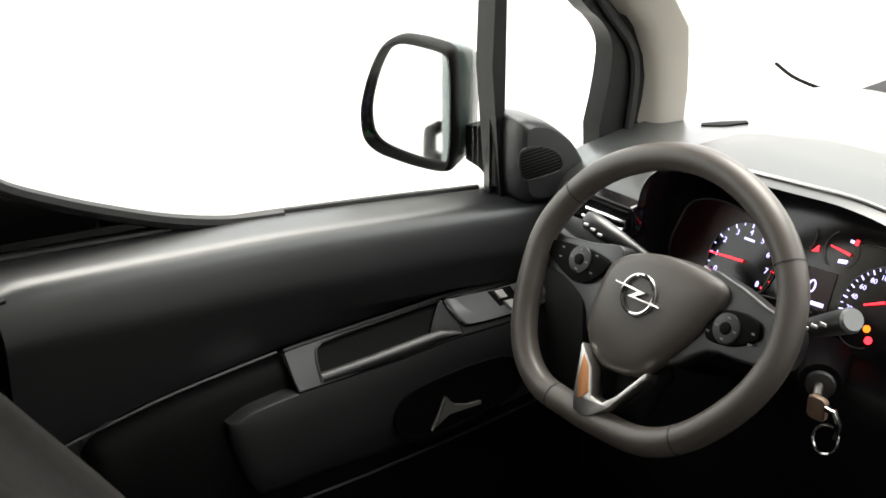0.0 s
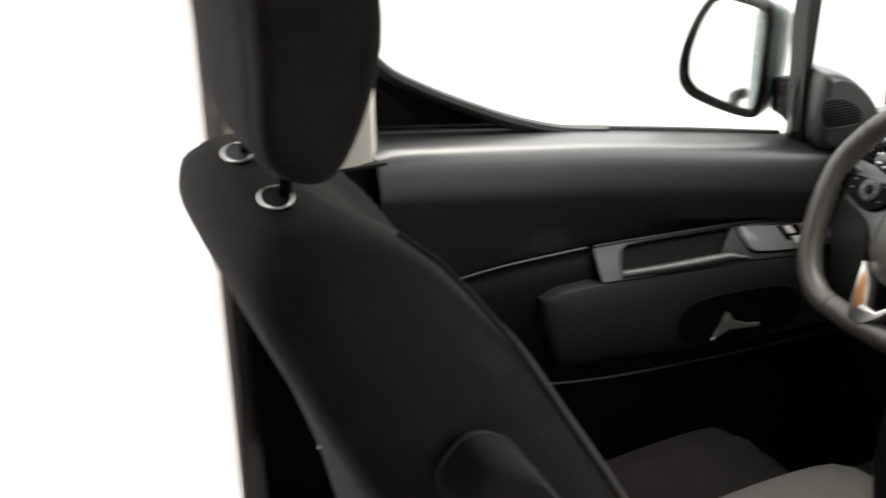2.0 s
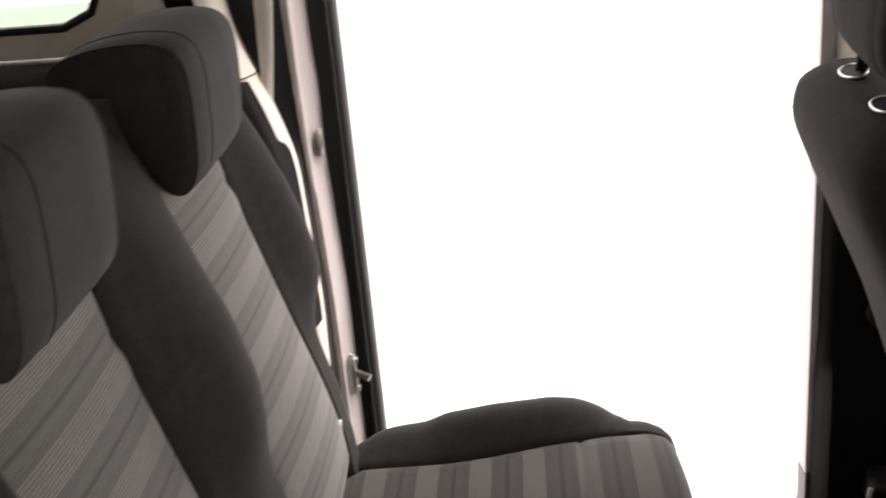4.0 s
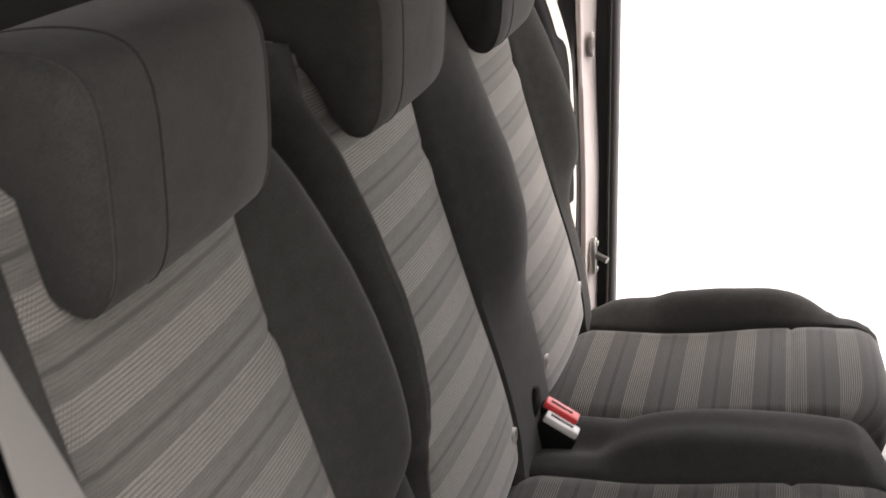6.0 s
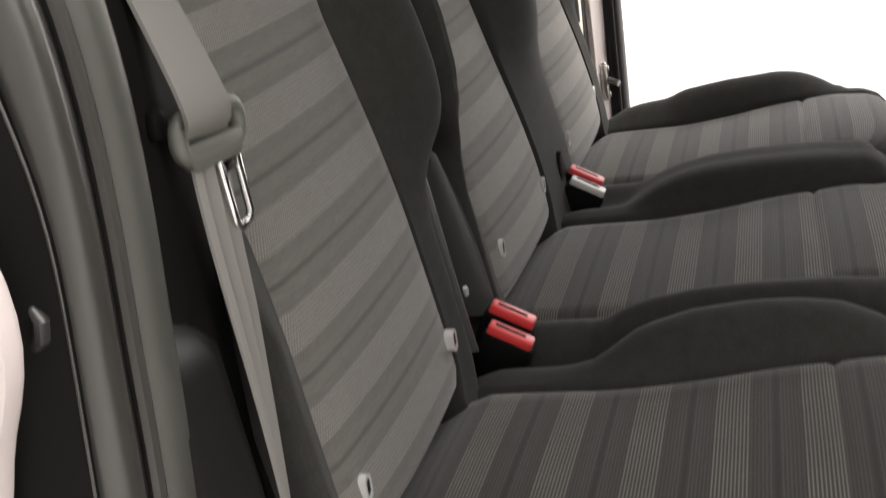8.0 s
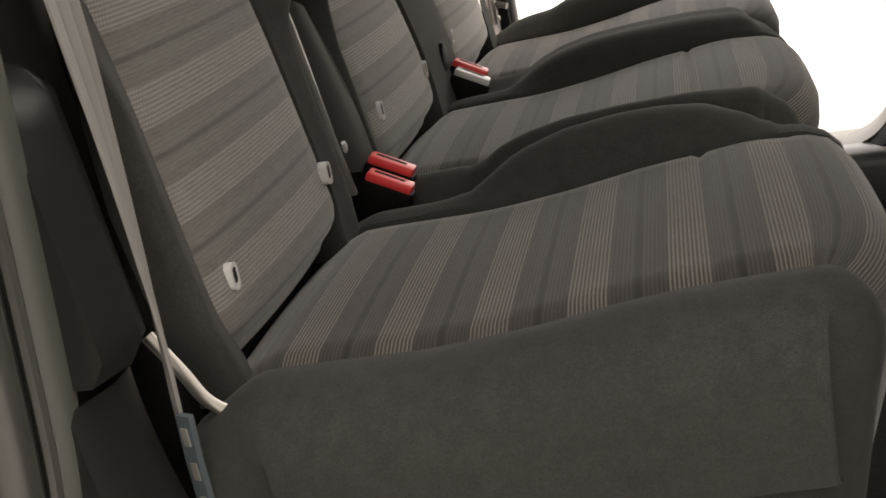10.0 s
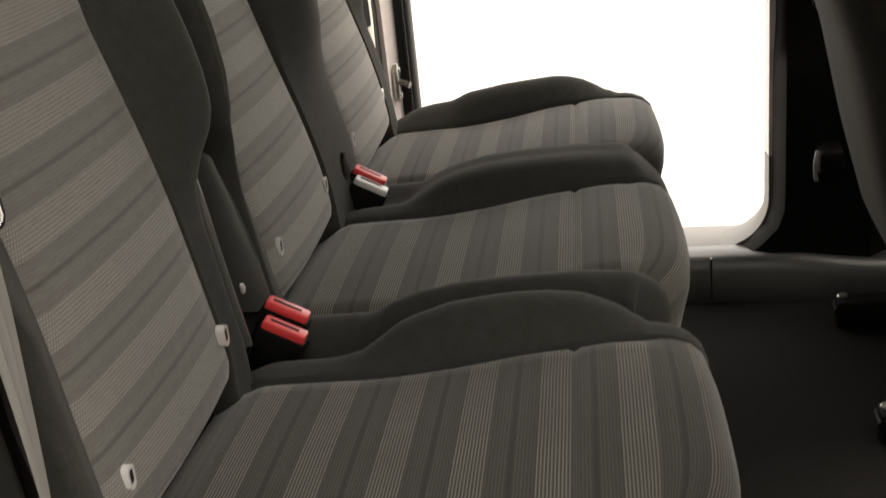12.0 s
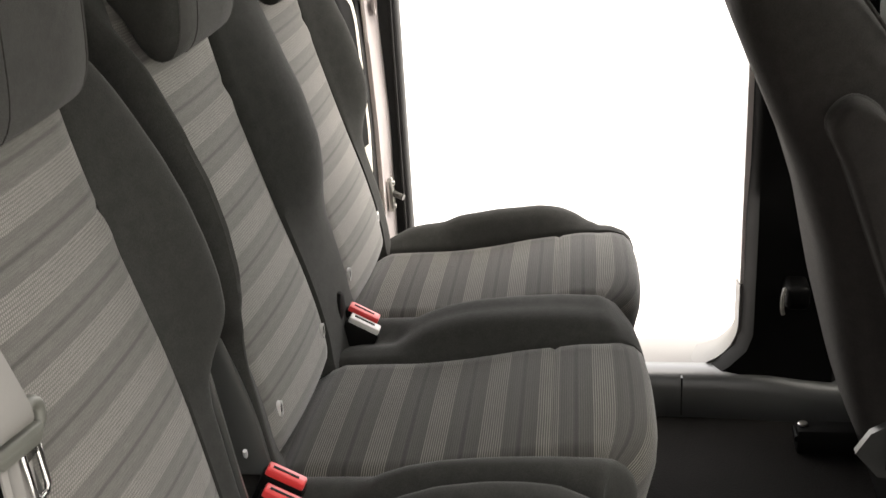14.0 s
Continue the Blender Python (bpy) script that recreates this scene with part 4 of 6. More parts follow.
buckle(-0.274, 0.040, 0.465, 28, "buckles between the rear seats", 0)
buckle(-0.250, 0.045, 0.456, 28, "buckles between the rear seats", 1)
cl = thing("belt_tongue_holder", 0.19, -0.024, 0.47, "small pale clip in the gap between two rear seats", "clip")
part("clip", tube([(0.203, -0.019, 0.493), (0.196, -0.020, 0.481), (0.188, -0.022, 0.468)], [0.003, 0.0045, 0.003], 8), WHITE_PRINT, cl)

# ---- right rear seat belt ----
belt = thing("rear_seat_belt", 0.72, -0.02, 0.84, "grey seat belt hanging beside the rear seat with a chrome tongue", "seat belt")
up_pts = [(0.790, -0.110, 1.34), (0.760, -0.084, 1.18), (0.743, -0.063, 1.085), (0.736, -0.049, 1.02), (0.735, -0.028, 0.945), (0.738, 0.001, 0.858), (0.7265, -0.010, 0.834)]
up_dir = [(0.82, 0.55, 0.13), (0.82, 0.55, 0.13), (0.83, 0.53, 0.13), (0.90, 0.38, 0.12), (0.98, 0.02, 0.06), (0.985, -0.11, 0.08), (0.985, -0.11, 0.08)]
part("upper_webbing", ribbon(spline(up_pts, 5), [Vector(up_dir[min(i // 5, 6)]).lerp(Vector(up_dir[min(i // 5 + 1, 6)]), (i % 5) / 5) for i in range(31)], 0.050), WEBBING, belt, "grey webbing strap")
# the lower length hangs folded lengthwise into ridges and narrows towards the floor
fold = [(-0.5, 0.0), (-0.40, 0.0035), (-0.30, 0.0010), (-0.16, 0.0015), (-0.06, 0.0060), (0.04, 0.0020), (0.20, 0.0025), (0.32, 0.0075), (0.42, 0.0035), (0.5, 0.0045)]
lw_pts = spline([(0.722, -0.015, 0.828), (0.722, -0.015, 0.76), (0.721, -0.014, 0.69), (0.722, -0.013, 0.60), (0.725, -0.0125, 0.50), (0.729, -0.014, 0.42), (0.731, -0.014, 0.30)], 6)
rings = []
for q in lw_pts:
    w, turn = at_curve(q.z, [0.30, 0.42, 0.50, 0.60, 0.70, 0.83], [0.009, 0.010, 0.018, 0.036, 0.048, 0.044]), radians(at_curve(q.z, [0.42, 0.55, 0.80], [62, 30, 4]))
    k = w / 0.048
    ring = [(-u * w, d * (0.4 + 0.6 * k)) for u, d in fold]
    ring += [(a, b - 0.0022) for a, b in reversed(ring)]
    rings.append([Vector((q.x + a * math.cos(turn) - b * math.sin(turn), q.y + a * math.sin(turn) + b * math.cos(turn), q.z)) for a, b in ring])
part("lower_webbing", loft(rings), WEBBING, belt, "folded grey webbing")


def placed(bm, m):
    bmesh.ops.transform(bm, matrix=m, verts=bm.verts)
    return bm


GRIP_X, GRIP_Z = Vector((0.992, -0.107, 0.075)).normalized(), Vector((-0.075, 0.05, 1.0)).normalized()
GRIP_Y = GRIP_Z.cross(GRIP_X).normalized()
TONGUE = Matrix.Translation((0.719, -0.010, 0.832)) @ Matrix((GRIP_X, GRIP_Y, GRIP_X.cross(GRIP_Y))).transposed().to_4x4()
loop = rounded(0.070, 0.028, 0.0125, 6, 0, 0.002)
grip = part("tongue_grip", placed(tube([(a, -0.001, b) for a, b in loop], 0.0064, 12, True), TONGUE), BELT_GRIP, belt, "grey plastic grip of the belt tongue")
part("grip_face", placed(slab([(-0.031, -0.002), (0.031, -0.002), (0.035, -0.009), (0.025, -0.021), (-0.027, -0.021), (-0.035, -0.009)], "y", -0.006, 0.005, 0.002), TONGUE), BELT_GRIP, grip)
part("grip_back", placed(rbox(0.036, 0.050, -0.016, -0.006, 0.004, 0.024, 0.004), TONGUE), PLASTIC_BLACK, grip, "black backing of the grip")
PLATE = TONGUE @ Matrix.Translation((-0.010, 0.001, 0)) @ Matrix.Rotation(radians(13), 4, "Y")
rim = [(-0.0105, -0.016), (0.0105, -0.016), (0.0098, -0.066), (0.0060, -0.072), (-0.0060, -0.072), (-0.0098, -0.066)]
plate = part("tongue_plate", placed(tube([(a, 0.0, b) for a, b in rim], 0.0036, 10, True, 0.8), PLATE), CHROME, belt, "chrome latch plate with a slot")
part("plate_neck", placed(slab([(-0.0105, -0.014), (0.0105, -0.014), (0.0102, -0.030), (-0.0102, -0.030)], "y", -0.0012, 0.0016, 0.0006), PLATE), CHROME, plate)
part("belt_label", ribbon([(0.7345, -0.006, 0.43), (0.7345, -0.008, 0.39), (0.7345, -0.008, 0.33)], [(0.35, 0.94, 0)] * 3, 0.014, 0.0028), LABEL_BLUE, belt, "pale blue printed care label")
for k in range(3):
    part("print_bar", ribbon([(0.7355, -0.007, 0.420 - 0.03 * k), (0.7355, -0.007, 0.405 - 0.03 * k)], [(0.35, 0.94, 0)] * 2, 0.006, 0.0034), GREY_PLASTIC, belt)
belt_left = thing("rear_seat_belt", -0.728, -0.17, 1.1, "black seat belt hanging between the rear bench and the pillar", "seat belt")
part("webbing", ribbon(spline([(-0.728, -0.262, 1.44), (-0.728, -0.205, 1.24), (-0.728, -0.170, 1.11), (-0.726, -0.140, 0.95), (-0.724, -0.110, 0.70)], 5), [(0.05, 1.0, 0.22)] * 21, 0.040), CLOTH_JET_SHADE, belt_left)
strapm = thing("seat_side_strap", 0.70, 0.02, 0.42, "pale metal strap beside the rear seat cushion", "strap")
part("strap", tube(spline([(0.705, -0.035, 0.485), (0.702, -0.017, 0.452), (0.700, -0.004, 0.425), (0.695, 0.012, 0.409), (0.688, 0.024, 0.405)], 4), 0.006, 8, flatten=0.4), SATIN_METAL, strapm)

# ---- left front door ----
TOP_LINE = smooth_curve([0.90, 0.933, 1.092, 1.278, 1.495, 1.652, 1.80, 2.0], [0.912, 0.910, 0.891, 0.868, 0.832, 0.804, 0.782, 0.758], 60, 4)
MID_LINE = smooth_curve([0.90, 0.957, 1.108, 1.27, 1.492, 1.661, 1.80, 2.0], [0.660, 0.673, 0.689, 0.692, 0.683, 0.677, 0.675, 0.675], 60, 4)


def top_z(y):
    return at_curve(y, *TOP_LINE)


def mid_z(y):
    return at_curve(y, *MID_LINE)


door = thing("front_door", -0.80, 1.45, 0.10, "closed front door with dark grained plastic lining and armrest", "door")
rows = []
for y in np.linspace(0.921, 1.96, 43):
    t, m = top_z(y), mid_z(y)
    e = 0.005 * (1 - ease((y - 0.921) / 0.012))
    sec = [(-0.835, t - 0.016), (-0.823, t - 0.006), (-0.810, t - 0.005 - e), (-0.785, t - 0.0072 - e), (-0.765, t - 0.0098 - e), (-0.753, t - 0.0135 - e), (-0.745, t - 0.0195), (-0.7395, t - 0.029), (-0.7355, t - 0.042), (-0.7320, t - 0.056), (-0.7292, t - 0.070), (-0.7285, t - 0.079), (-0.7315, t - 0.091),
           (-0.742, t - 0.128), (-0.753, m + 0.026), (-0.7615, m + 0.004), (-0.80, m), (-0.835, m)]
    rows.append([Vector((a, y, b)) for a, b in sec])
part("upper_lining", loft(rows), DOOR_PLASTIC, door, "dark grained upper door lining with a flat sheeny top and a crisp inner edge")
# lower lining with a rounded rear edge; a recessed strip closes the door behind it
rows = []
for y in [0.986, 0.988, 0.992, 0.998, 1.006] + list(np.linspace(1.02, 1.96, 36)):
    m = mid_z(y)
    r = 0.014 * math.sqrt(max(0.0, 1 - min(1.0, (y - 0.986) / 0.018 ) ** 2 )) if y < 0.9865 else 0.014 * (1 - math.sqrt(1 - (1 - min(1.0, (y - 0.986) / 0.020)) ** 2))
    r *= 2.2
    sec = [(-0.835, m - 0.003), (-0.772, m - 0.003 - r * 0.5), (-0.760 - r * 0.4, m - 0.005 - r * 0.5), (-0.7475 - r * 0.6, m - 0.010 - r * 0.5), (-0.738 - r, m - 0.026), (-0.730 - r, m - 0.052), (-0.7235 - r, m - 0.09), (-0.722 - r, 0.50), (-0.732 - r, 0.42), (-0.745 - r, 0.28), (-0.760 - r, 0.12), (-0.835, 0.12)]
    rows.append([Vector((a, y, b)) for a, b in sec])
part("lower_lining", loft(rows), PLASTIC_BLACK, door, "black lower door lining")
part("rear_strip", strip(0.12, 0.672, lambda z: [(-0.835, 0.924), (-0.768, 0.924), (-0.764, 0.930), (-0.764, 0.995), (-0.835, 0.995)], 4), DOOR_PLASTIC, door, "recessed dark strip at the rear edge of the lining")
part("lining_line", tube([(-0.7625, y, mid_z(y) - 0.001) for y in np.linspace(0.930, 1.262, 24)], 0.0026, 6), DOOR_PLASTIC, door, "satin lip between the upper and lower lining")
part("lining_edge", tube(spline([(-0.7605, 1.03, 0.684), (-0.7605, 1.004, 0.677), (-0.7615, 0.990, 0.662), (-0.763, 0.986, 0.630), (-0.763, 0.986, 0.560)], 4), 0.0018, 6), PLASTIC_SATIN, door)
part("pocket_line", tube(spline([(-0.7205, 1.08, 0.512), (-0.7225, 1.20, 0.489), (-0.7245, 1.32, 0.474), (-0.7260, 1.55, 0.462), (-0.7260, 1.78, 0.462)], 4), 0.0022, 6), DOOR_PLASTIC, door, "moulded lower line of the lining")

# armrest with its rounded rear end
ARM_TOP = smooth_curve([1.14, 1.165, 1.19, 1.243, 1.29, 1.417, 1.516, 1.62, 1.86], [0.638, 0.643, 0.651, 0.652, 0.649, 0.639, 0.637, 0.626, 0.61], 120, 2)
ARM_LOW = [[1.162, 1.165, 1.172, 1.180, 1.190, 1.205, 1.29, 1.39, 1.55, 1.86], [0.612, 0.596, 0.570, 0.545, 0.524, 0.514, 0.511, 0.498, 0.484, 0.48]]
rows = []
for y in [1.162, 1.1635, 1.166, 1.170, 1.175, 1.180, 1.186, 1.193] + list(np.linspace(1.20, 1.86, 32)):
    k = math.sqrt(max(0.0, 1 - (1 - min(1.0, (y - 1.1615) / 0.035)) ** 2))
    zt, zb = at_curve(y, *ARM_TOP), at_curve(y, *ARM_LOW)
    d = 0.0125 * k + 0.001
    h = zt - zb
    sec = [(-0.745, zt), (-0.7225 + d * 0.7, zt), (-0.7225 + d * 0.9, zt - 0.0012), (-0.7225 + d, zt - 0.005), (-0.7225 + d * 1.15, zt - h * 0.20), (-0.7225 + d * 1.2, zt - h * 0.35), (-0.7225 + d * 1.05, zt - h * 0.6), (-0.7225 + d * 0.8, zb + h * 0.12), (-0.7225 + d * 0.4, zb + h * 0.03), (-0.7225, zb), (-0.745, zb)]
    rows.append([Vector((a, y, b)) for a, b in sec])
part("armrest", loft(rows), DOOR_PLASTIC, door, "dark moulded armrest with a rounded rear end")


def band_point(y, s, out=0.0):
    """A point on the sloping trim band: s runs from its upper edge to the armrest."""
    a = Vector((-0.7515, y, mid_z(y) + 0.0035 - 0.006 * ease((y - 1.5) / 0.15)))
    b = Vector((-0.7125, y, at_curve(y, *ARM_TOP) + 0.0015))
    n = Vector((b.z - a.z, 0, a.x - b.x)).normalized() * -1
    return a + (b - a) * s + n * out


def band_ring(outer, inner, lo, hi):
    rings = [[band_point(*o, lo), band_point(*i, lo), band_point(*i, hi), band_point(*o, hi)] for o, i in zip(outer, inner)]
    return loft(rings, wrap=True)


def band_slab(pts, lo, hi, rim=0.0):
    c = (sum(p[0] for p in pts) / len(pts), sum(p[1] for p in pts) / len(pts))
    rows = [[band_point(*p, lo) for p in pts], [band_point(*p, hi - rim) for p in pts]]
    if rim:
        rows.append([band_point(c[0] + (p[0] - c[0]) * (1 - rim * 12), c[1] + (p[1] - c[1]) * (1 - rim * 12), hi) for p in pts])
    return loft(rows)


p_out = [(1.262, 1.0), (1.264, 0.5), (1.266, 0.06), (1.30, 0.0), (1.36, 0.0), (1.42, 0.0), (1.50, 0.0), (1.535, 0.1), (1.535, 0.5), (1.535, 1.0), (1.45, 1.0), (1.35, 1.0)]
p_in = [(1.298, 0.98), (1.303, 0.5), (1.310, 0.22), (1.322, 0.11), (1.36, 0.085), (1.43, 0.08), (1.520, 0.075), (1.512, 0.2), (1.495, 0.5), (1.470, 0.985), (1.40, 0.985), (1.35, 0.985)]
frm = part("pull_pocket", band_ring(p_out, p_in, -0.012, 0.001), LINING_SATIN, door, "satin trim round the black door pull pocket")
# Shallow slab; the pocket's depth and shade are only its black colour.
part("cavity", band_slab(p_in, -0.009, -0.006), PLASTIC_BLACK, frm, "shallow black slab standing for the deep shaded pocket")
part("pocket_rim", tube([band_point(*p, 0.001) for p in p_in[:7]], 0.0022, 6), LINING_SATIN, frm, "rounded satin rim")
l_pts = [(1.300, 0.74), (1.38, 0.72), (1.46, 0.70), (1.500, 0.71), (1.520, 0.78), (1.532, 0.93)]
part("lower_rim", loft([[band_point(y, s0, -0.006), band_point(y, s0, 0.001), band_point(y, s0 + (1 - s0) * 0.3, 0.004), band_point(y, s0 + (1 - s0) * 0.75, 0.0045), band_point(y, 0.985, 0.002), band_point(y, 0.99, -0.006)] for y, s0 in l_pts]), LINING_SATIN, frm, "satin rounded grip edge")
part("front_trim", loft([[band_point(y, s, h) for s, h in ((0.0, -0.012), (0.0, 0.001), (0.5, 0.001), (1.0, 0.001), (1.0, -0.012))] for y in np.linspace(1.536, 1.80, 14)]), LINING_SATIN, door, "satin trim below the window switches")
part("upper_trim_line", tube([band_point(y, 0.0, 0.002) for y in np.linspace(1.266, 1.80, 30)], 0.0026, 6), PLASTIC_SATIN, door, "satin upper edge of the trim")
part("trim_end", tube([band_point(1.262, s, 0.0) for s in (0.04, 0.5, 1.0)], 0.0016, 6), PLASTIC_BLACK, door, "dark joint at the end of the trim")
part("armrest_line", tube([band_point(y, 1.03, 0.0) for y in np.linspace(1.262, 1.80, 30)], 0.0012, 6), PLASTIC_BLACK, door, "dark joint above the armrest")
# window switches
sw_o = [(p.x, p.y) for p in spline([(1.527, 0.14, 0), (1.542, 0.11, 0), (1.613, 0.17, 0), (1.70, 0.22, 0), (1.74, 0.35, 0), (1.742, 0.75, 0), (1.70, 0.88, 0), (1.630, 0.86, 0), (1.556, 0.83, 0), (1.538, 0.70, 0)], 3, True)]
sw = part("switch_panel", band_slab(sw_o, 0.0, 0.0055, 0.003), SWITCH_GREY, door, "glossy grey switch panel for the windows")
part("panel_joint", tube([band_point(*p, 0.002) for p in sw_o], 0.0022, 6, True), SCREEN_BLACK, sw, "black joint round the panel")
part("switch_recess", band_slab([(1.602, 0.20), (1.645, 0.22), (1.655, 0.80), (1.616, 0.79)], 0.004, 0.0060), SCREEN_BLACK, sw, "black recess of the switches")
for dy, ds in ((0.0, 0.0), (0.010, 0.29)):
    for ey in (0.004,):
        part("switch", band_slab([(1.607 + dy + ey, 0.23 + ds), (1.622 + dy + ey, 0.24 + ds), (1.626 + dy + ey, 0.45 + ds), (1.612 + dy + ey, 0.44 + ds)], 0.005, 0.0105, 0.003), CLEAR_TAG, sw, "pale silver window switch")
kc = band_point(1.710, 0.62, 0.004)
part("knob_base", disc(kc - Vector((0, 0, 0.002)), (0.75, -0.1, 0.65), 0.023, 0.004, 24, 0.001), SCREEN_BLACK, sw)
part("mirror_knob", disc(kc, (0.75, -0.1, 0.65), 0.0155, 0.015, 24, 0.004), CLEAR_TAG, sw, "pale round mirror adjuster")
# inner handle; flat black stands for the shade in its recess
rec = [(1.405, 0.560), (1.43, 0.585), (1.50, 0.590), (1.60, 0.580), (1.635, 0.55), (1.63, 0.515), (1.58, 0.498), (1.50, 0.495), (1.44, 0.503), (1.410, 0.525)]
rin = [(1.412, 0.556), (1.436, 0.578), (1.50, 0.583), (1.592, 0.573), (1.624, 0.548), (1.618, 0.520), (1.575, 0.505), (1.50, 0.502), (1.446, 0.510), (1.418, 0.529)]
rec = [(p.x, p.y) for p in spline([(a, b, 0) for a, b in rec], 4, True)]
rin = [(p.x, p.y) for p in spline([(a, b, 0) for a, b in rin], 4, True)]
hrz = part("handle_recess", outline_ring(rec, rin, "x", -0.735, -0.7030), PLASTIC_BLACK, door, "dark moulded recess round the handle")
part("bowl", slab(rin, "x", -0.732, -0.7045), PLASTIC_BLACK, hrz, "black slab standing for the bowl's shade")
hrows = [((-0.6955, 1.486, 0.561), (-0.6955, 1.459, 0.517)), ((-0.6960, 1.489, 0.558), (-0.6960, 1.464, 0.517)), ((-0.6985, 1.496, 0.549), (-0.6985, 1.476, 0.520)), ((-0.7015, 1.508, 0.537), (-0.7015, 1.496, 0.525)), ((-0.7020, 1.530, 0.528), (-0.7020, 1.528, 0.521)), ((-0.7020, 1.555, 0.524), (-0.7020, 1.555, 0.518))]
part("inner_handle", loft([[Vector(a), Vector(b), Vector(b) - Vector((0.004, 0, 0)), Vector(a) - Vector((0.004, 0, 0))] for a, b in hrows]), GREY_PLASTIC, door, "satin chrome inner handle")
part("handle_edge", tube([(-0.6950, 1.486, 0.561), (-0.6945, 1.472, 0.540), (-0.6950, 1.459, 0.517)], [0.0016, 0.0030, 0.0026], 8), CHROME, door, "bright chrome edge")
part("door_gap", rbox(-0.83, -0.768, 0.9155, 0.9235, 0.06, 0.90), RUBBER, door, "black rubber seal in the gap behind the door")
# door outer skin and window frame
part("outer_skin", slab([(0.945, -0.20), (1.98, -0.20), (1.98, 0.70), (1.90, 0.74), (1.65, 0.75), (1.31, 0.79), (1.0, 0.83), (0.945, 0.83)], "x", -0.905, -0.885, 0.004), PAINT_DARK, door, "dark green-grey painted outer skin")
part("handle_outside", tube([(-0.915, 1.02, 0.66), (-0.935, 1.05, 0.66), (-0.935, 1.17, 0.655), (-0.915, 1.20, 0.655)], 0.013, 10), PLASTIC_BLACK, door, "black outer door handle")
lower_edge = spline([(-0.812, 0.945, 1.012), (-0.812, 0.974, 0.984), (-0.812, 1.033, 0.950), (-0.812, 1.096, 0.919), (-0.812, 1.163, 0.890), (-0.812, 1.238, 0.866), (-0.812, 1.318, 0.852)], 5)
part("rear_corner_seal", tube(lower_edge, 0.010, 8), RUBBER, door, "black rubber window seal")
corner = [(p.y, p.z) for p in lower_edge] + [(1.313, 0.85), (0.945, 0.88)]
part("rear_corner_pane", slab(corner, "x", -0.822, -0.818), GLASS_DARK, door, "dark glossy window corner")
part("belt_seal", tube([(-0.815, y, top_z(y) - 0.004) for y in np.linspace(0.95, 1.65, 14)], 0.005, 8), RUBBER, door, "black belt line seal")
part("division_bar", strip(0.80, 1.44, lambda z: [(-0.788, 1.650 + 0.045 * (z - 0.80)), (-0.788, 1.678 + 0.045 * (z - 0.80)), (-0.812, 1.678 + 0.045 * (z - 0.80)), (-0.812, 1.660 + 0.045 * (z - 0.80))], 6), RUBBER, door, "black window division bar")
part("bar_seal", tube([(-0.787, 1.661 + 0.045 * (z - 0.80), z) for z in np.linspace(0.81, 1.44, 5)], 0.007, 8), RUBBER_GREY, door)
q_out = [(1.662, 0.792), (1.940, 0.790), (1.947, 0.845), (1.957, 0.883), (1.9607, 0.937), (1.9462, 0.9755), (1.9162, 1.0158), (1.8768, 1.048), (1.70, 1.27), (1.60, 1.40), (1.56, 1.46), (1.68, 1.46)]
q_in = [(1.679, 0.805), (1.848, 0.803), (1.863, 0.8535), (1.878, 0.905), (1.888, 0.960), (1.8827, 0.992), (1.8594, 1.022), (1.8243, 1.053), (1.735, 1.165), (1.706, 1.21), (1.693, 1.24), (1.690, 1.25)]
q_out, q_in = ([(p.x, p.y) for p in spline([(a, b, 0) for a, b in q], 3, True)] for q in (q_out, q_in))
part("quarter_frame", outline_ring(q_out, q_in, "x", -0.812, -0.776), RUBBER, door, "black frame of the small front window")
part("frame_lip", tube(spline([(-0.770, 1.912, 0.80), (-0.770, 1.928, 0.88), (-0.770, 1.932, 0.935), (-0.770, 1.918, 0.978), (-0.770, 1.86, 1.048), (-0.768, 1.72, 1.23)], 5), 0.008, 8), PLASTIC_SATIN, door, "satin inner lip of the frame")
part("roof_frame", rbox(-0.83, -0.79, 0.945, 1.62, 1.44, 1.50, 0.01), RUBBER, door, "black upper window frame")
for name, poly in (("window_pane", [(0.945, 0.87), (1.65, 0.80), (1.68, 1.44), (0.945, 1.44)]), ("quarter_pane", [(1.66, 0.79), (1.86, 0.79), (1.89, 0.96), (1.83, 1.05), (1.69, 1.22), (1.68, 1.40)])):
    o = part(name, slab(poly, "x", -0.828, -0.825), GLASS, door, "clear window glass")
    o.visible_shadow = False
# mirror cover with a speaker grille
sail_o = [(1.668, 0.830), (1.668, 0.906), (1.678, 0.917), (1.700, 0.914), (1.731, 0.901), (1.771, 0.867), (1.7945, 0.835), (1.807, 0.809), (1.798, 0.784), (1.754, 0.775), (1.700, 0.780), (1.674, 0.795)]
rows = []
for x, k in ((-0.80, 1.0), (-0.775, 1.0), (-0.755, 0.97), (-0.740, 0.90), (-0.733, 0.80)):
    rows.append([Vector((x, 1.715 + (a - 1.715) * k, 0.848 + (b - 0.848) * k)) for a, b in ((p.x, p.y) for p in spline([(a, b, 0) for a, b in sail_o], 3, True))])
sail = part("mirror_cover", loft(rows), DOOR_PLASTIC, door, "dark rounded cover inside the mirror")
g_o = [(p.x, p.y) for p in spline([(1.6605, 0.848, 0), (1.659, 0.870, 0), (1.670, 0.878, 0), (1.702, 0.873, 0), (1.730, 0.858, 0), (1.742, 0.840, 0), (1.7365, 0.8285, 0), (1.707, 0.827, 0), (1.669, 0.8305, 0)], 3, True)]
part("speaker_grille", slab(g_o, "x", -0.7335, -0.7300, 0.001), RUBBER, sail, "black ribbed tweeter grille")
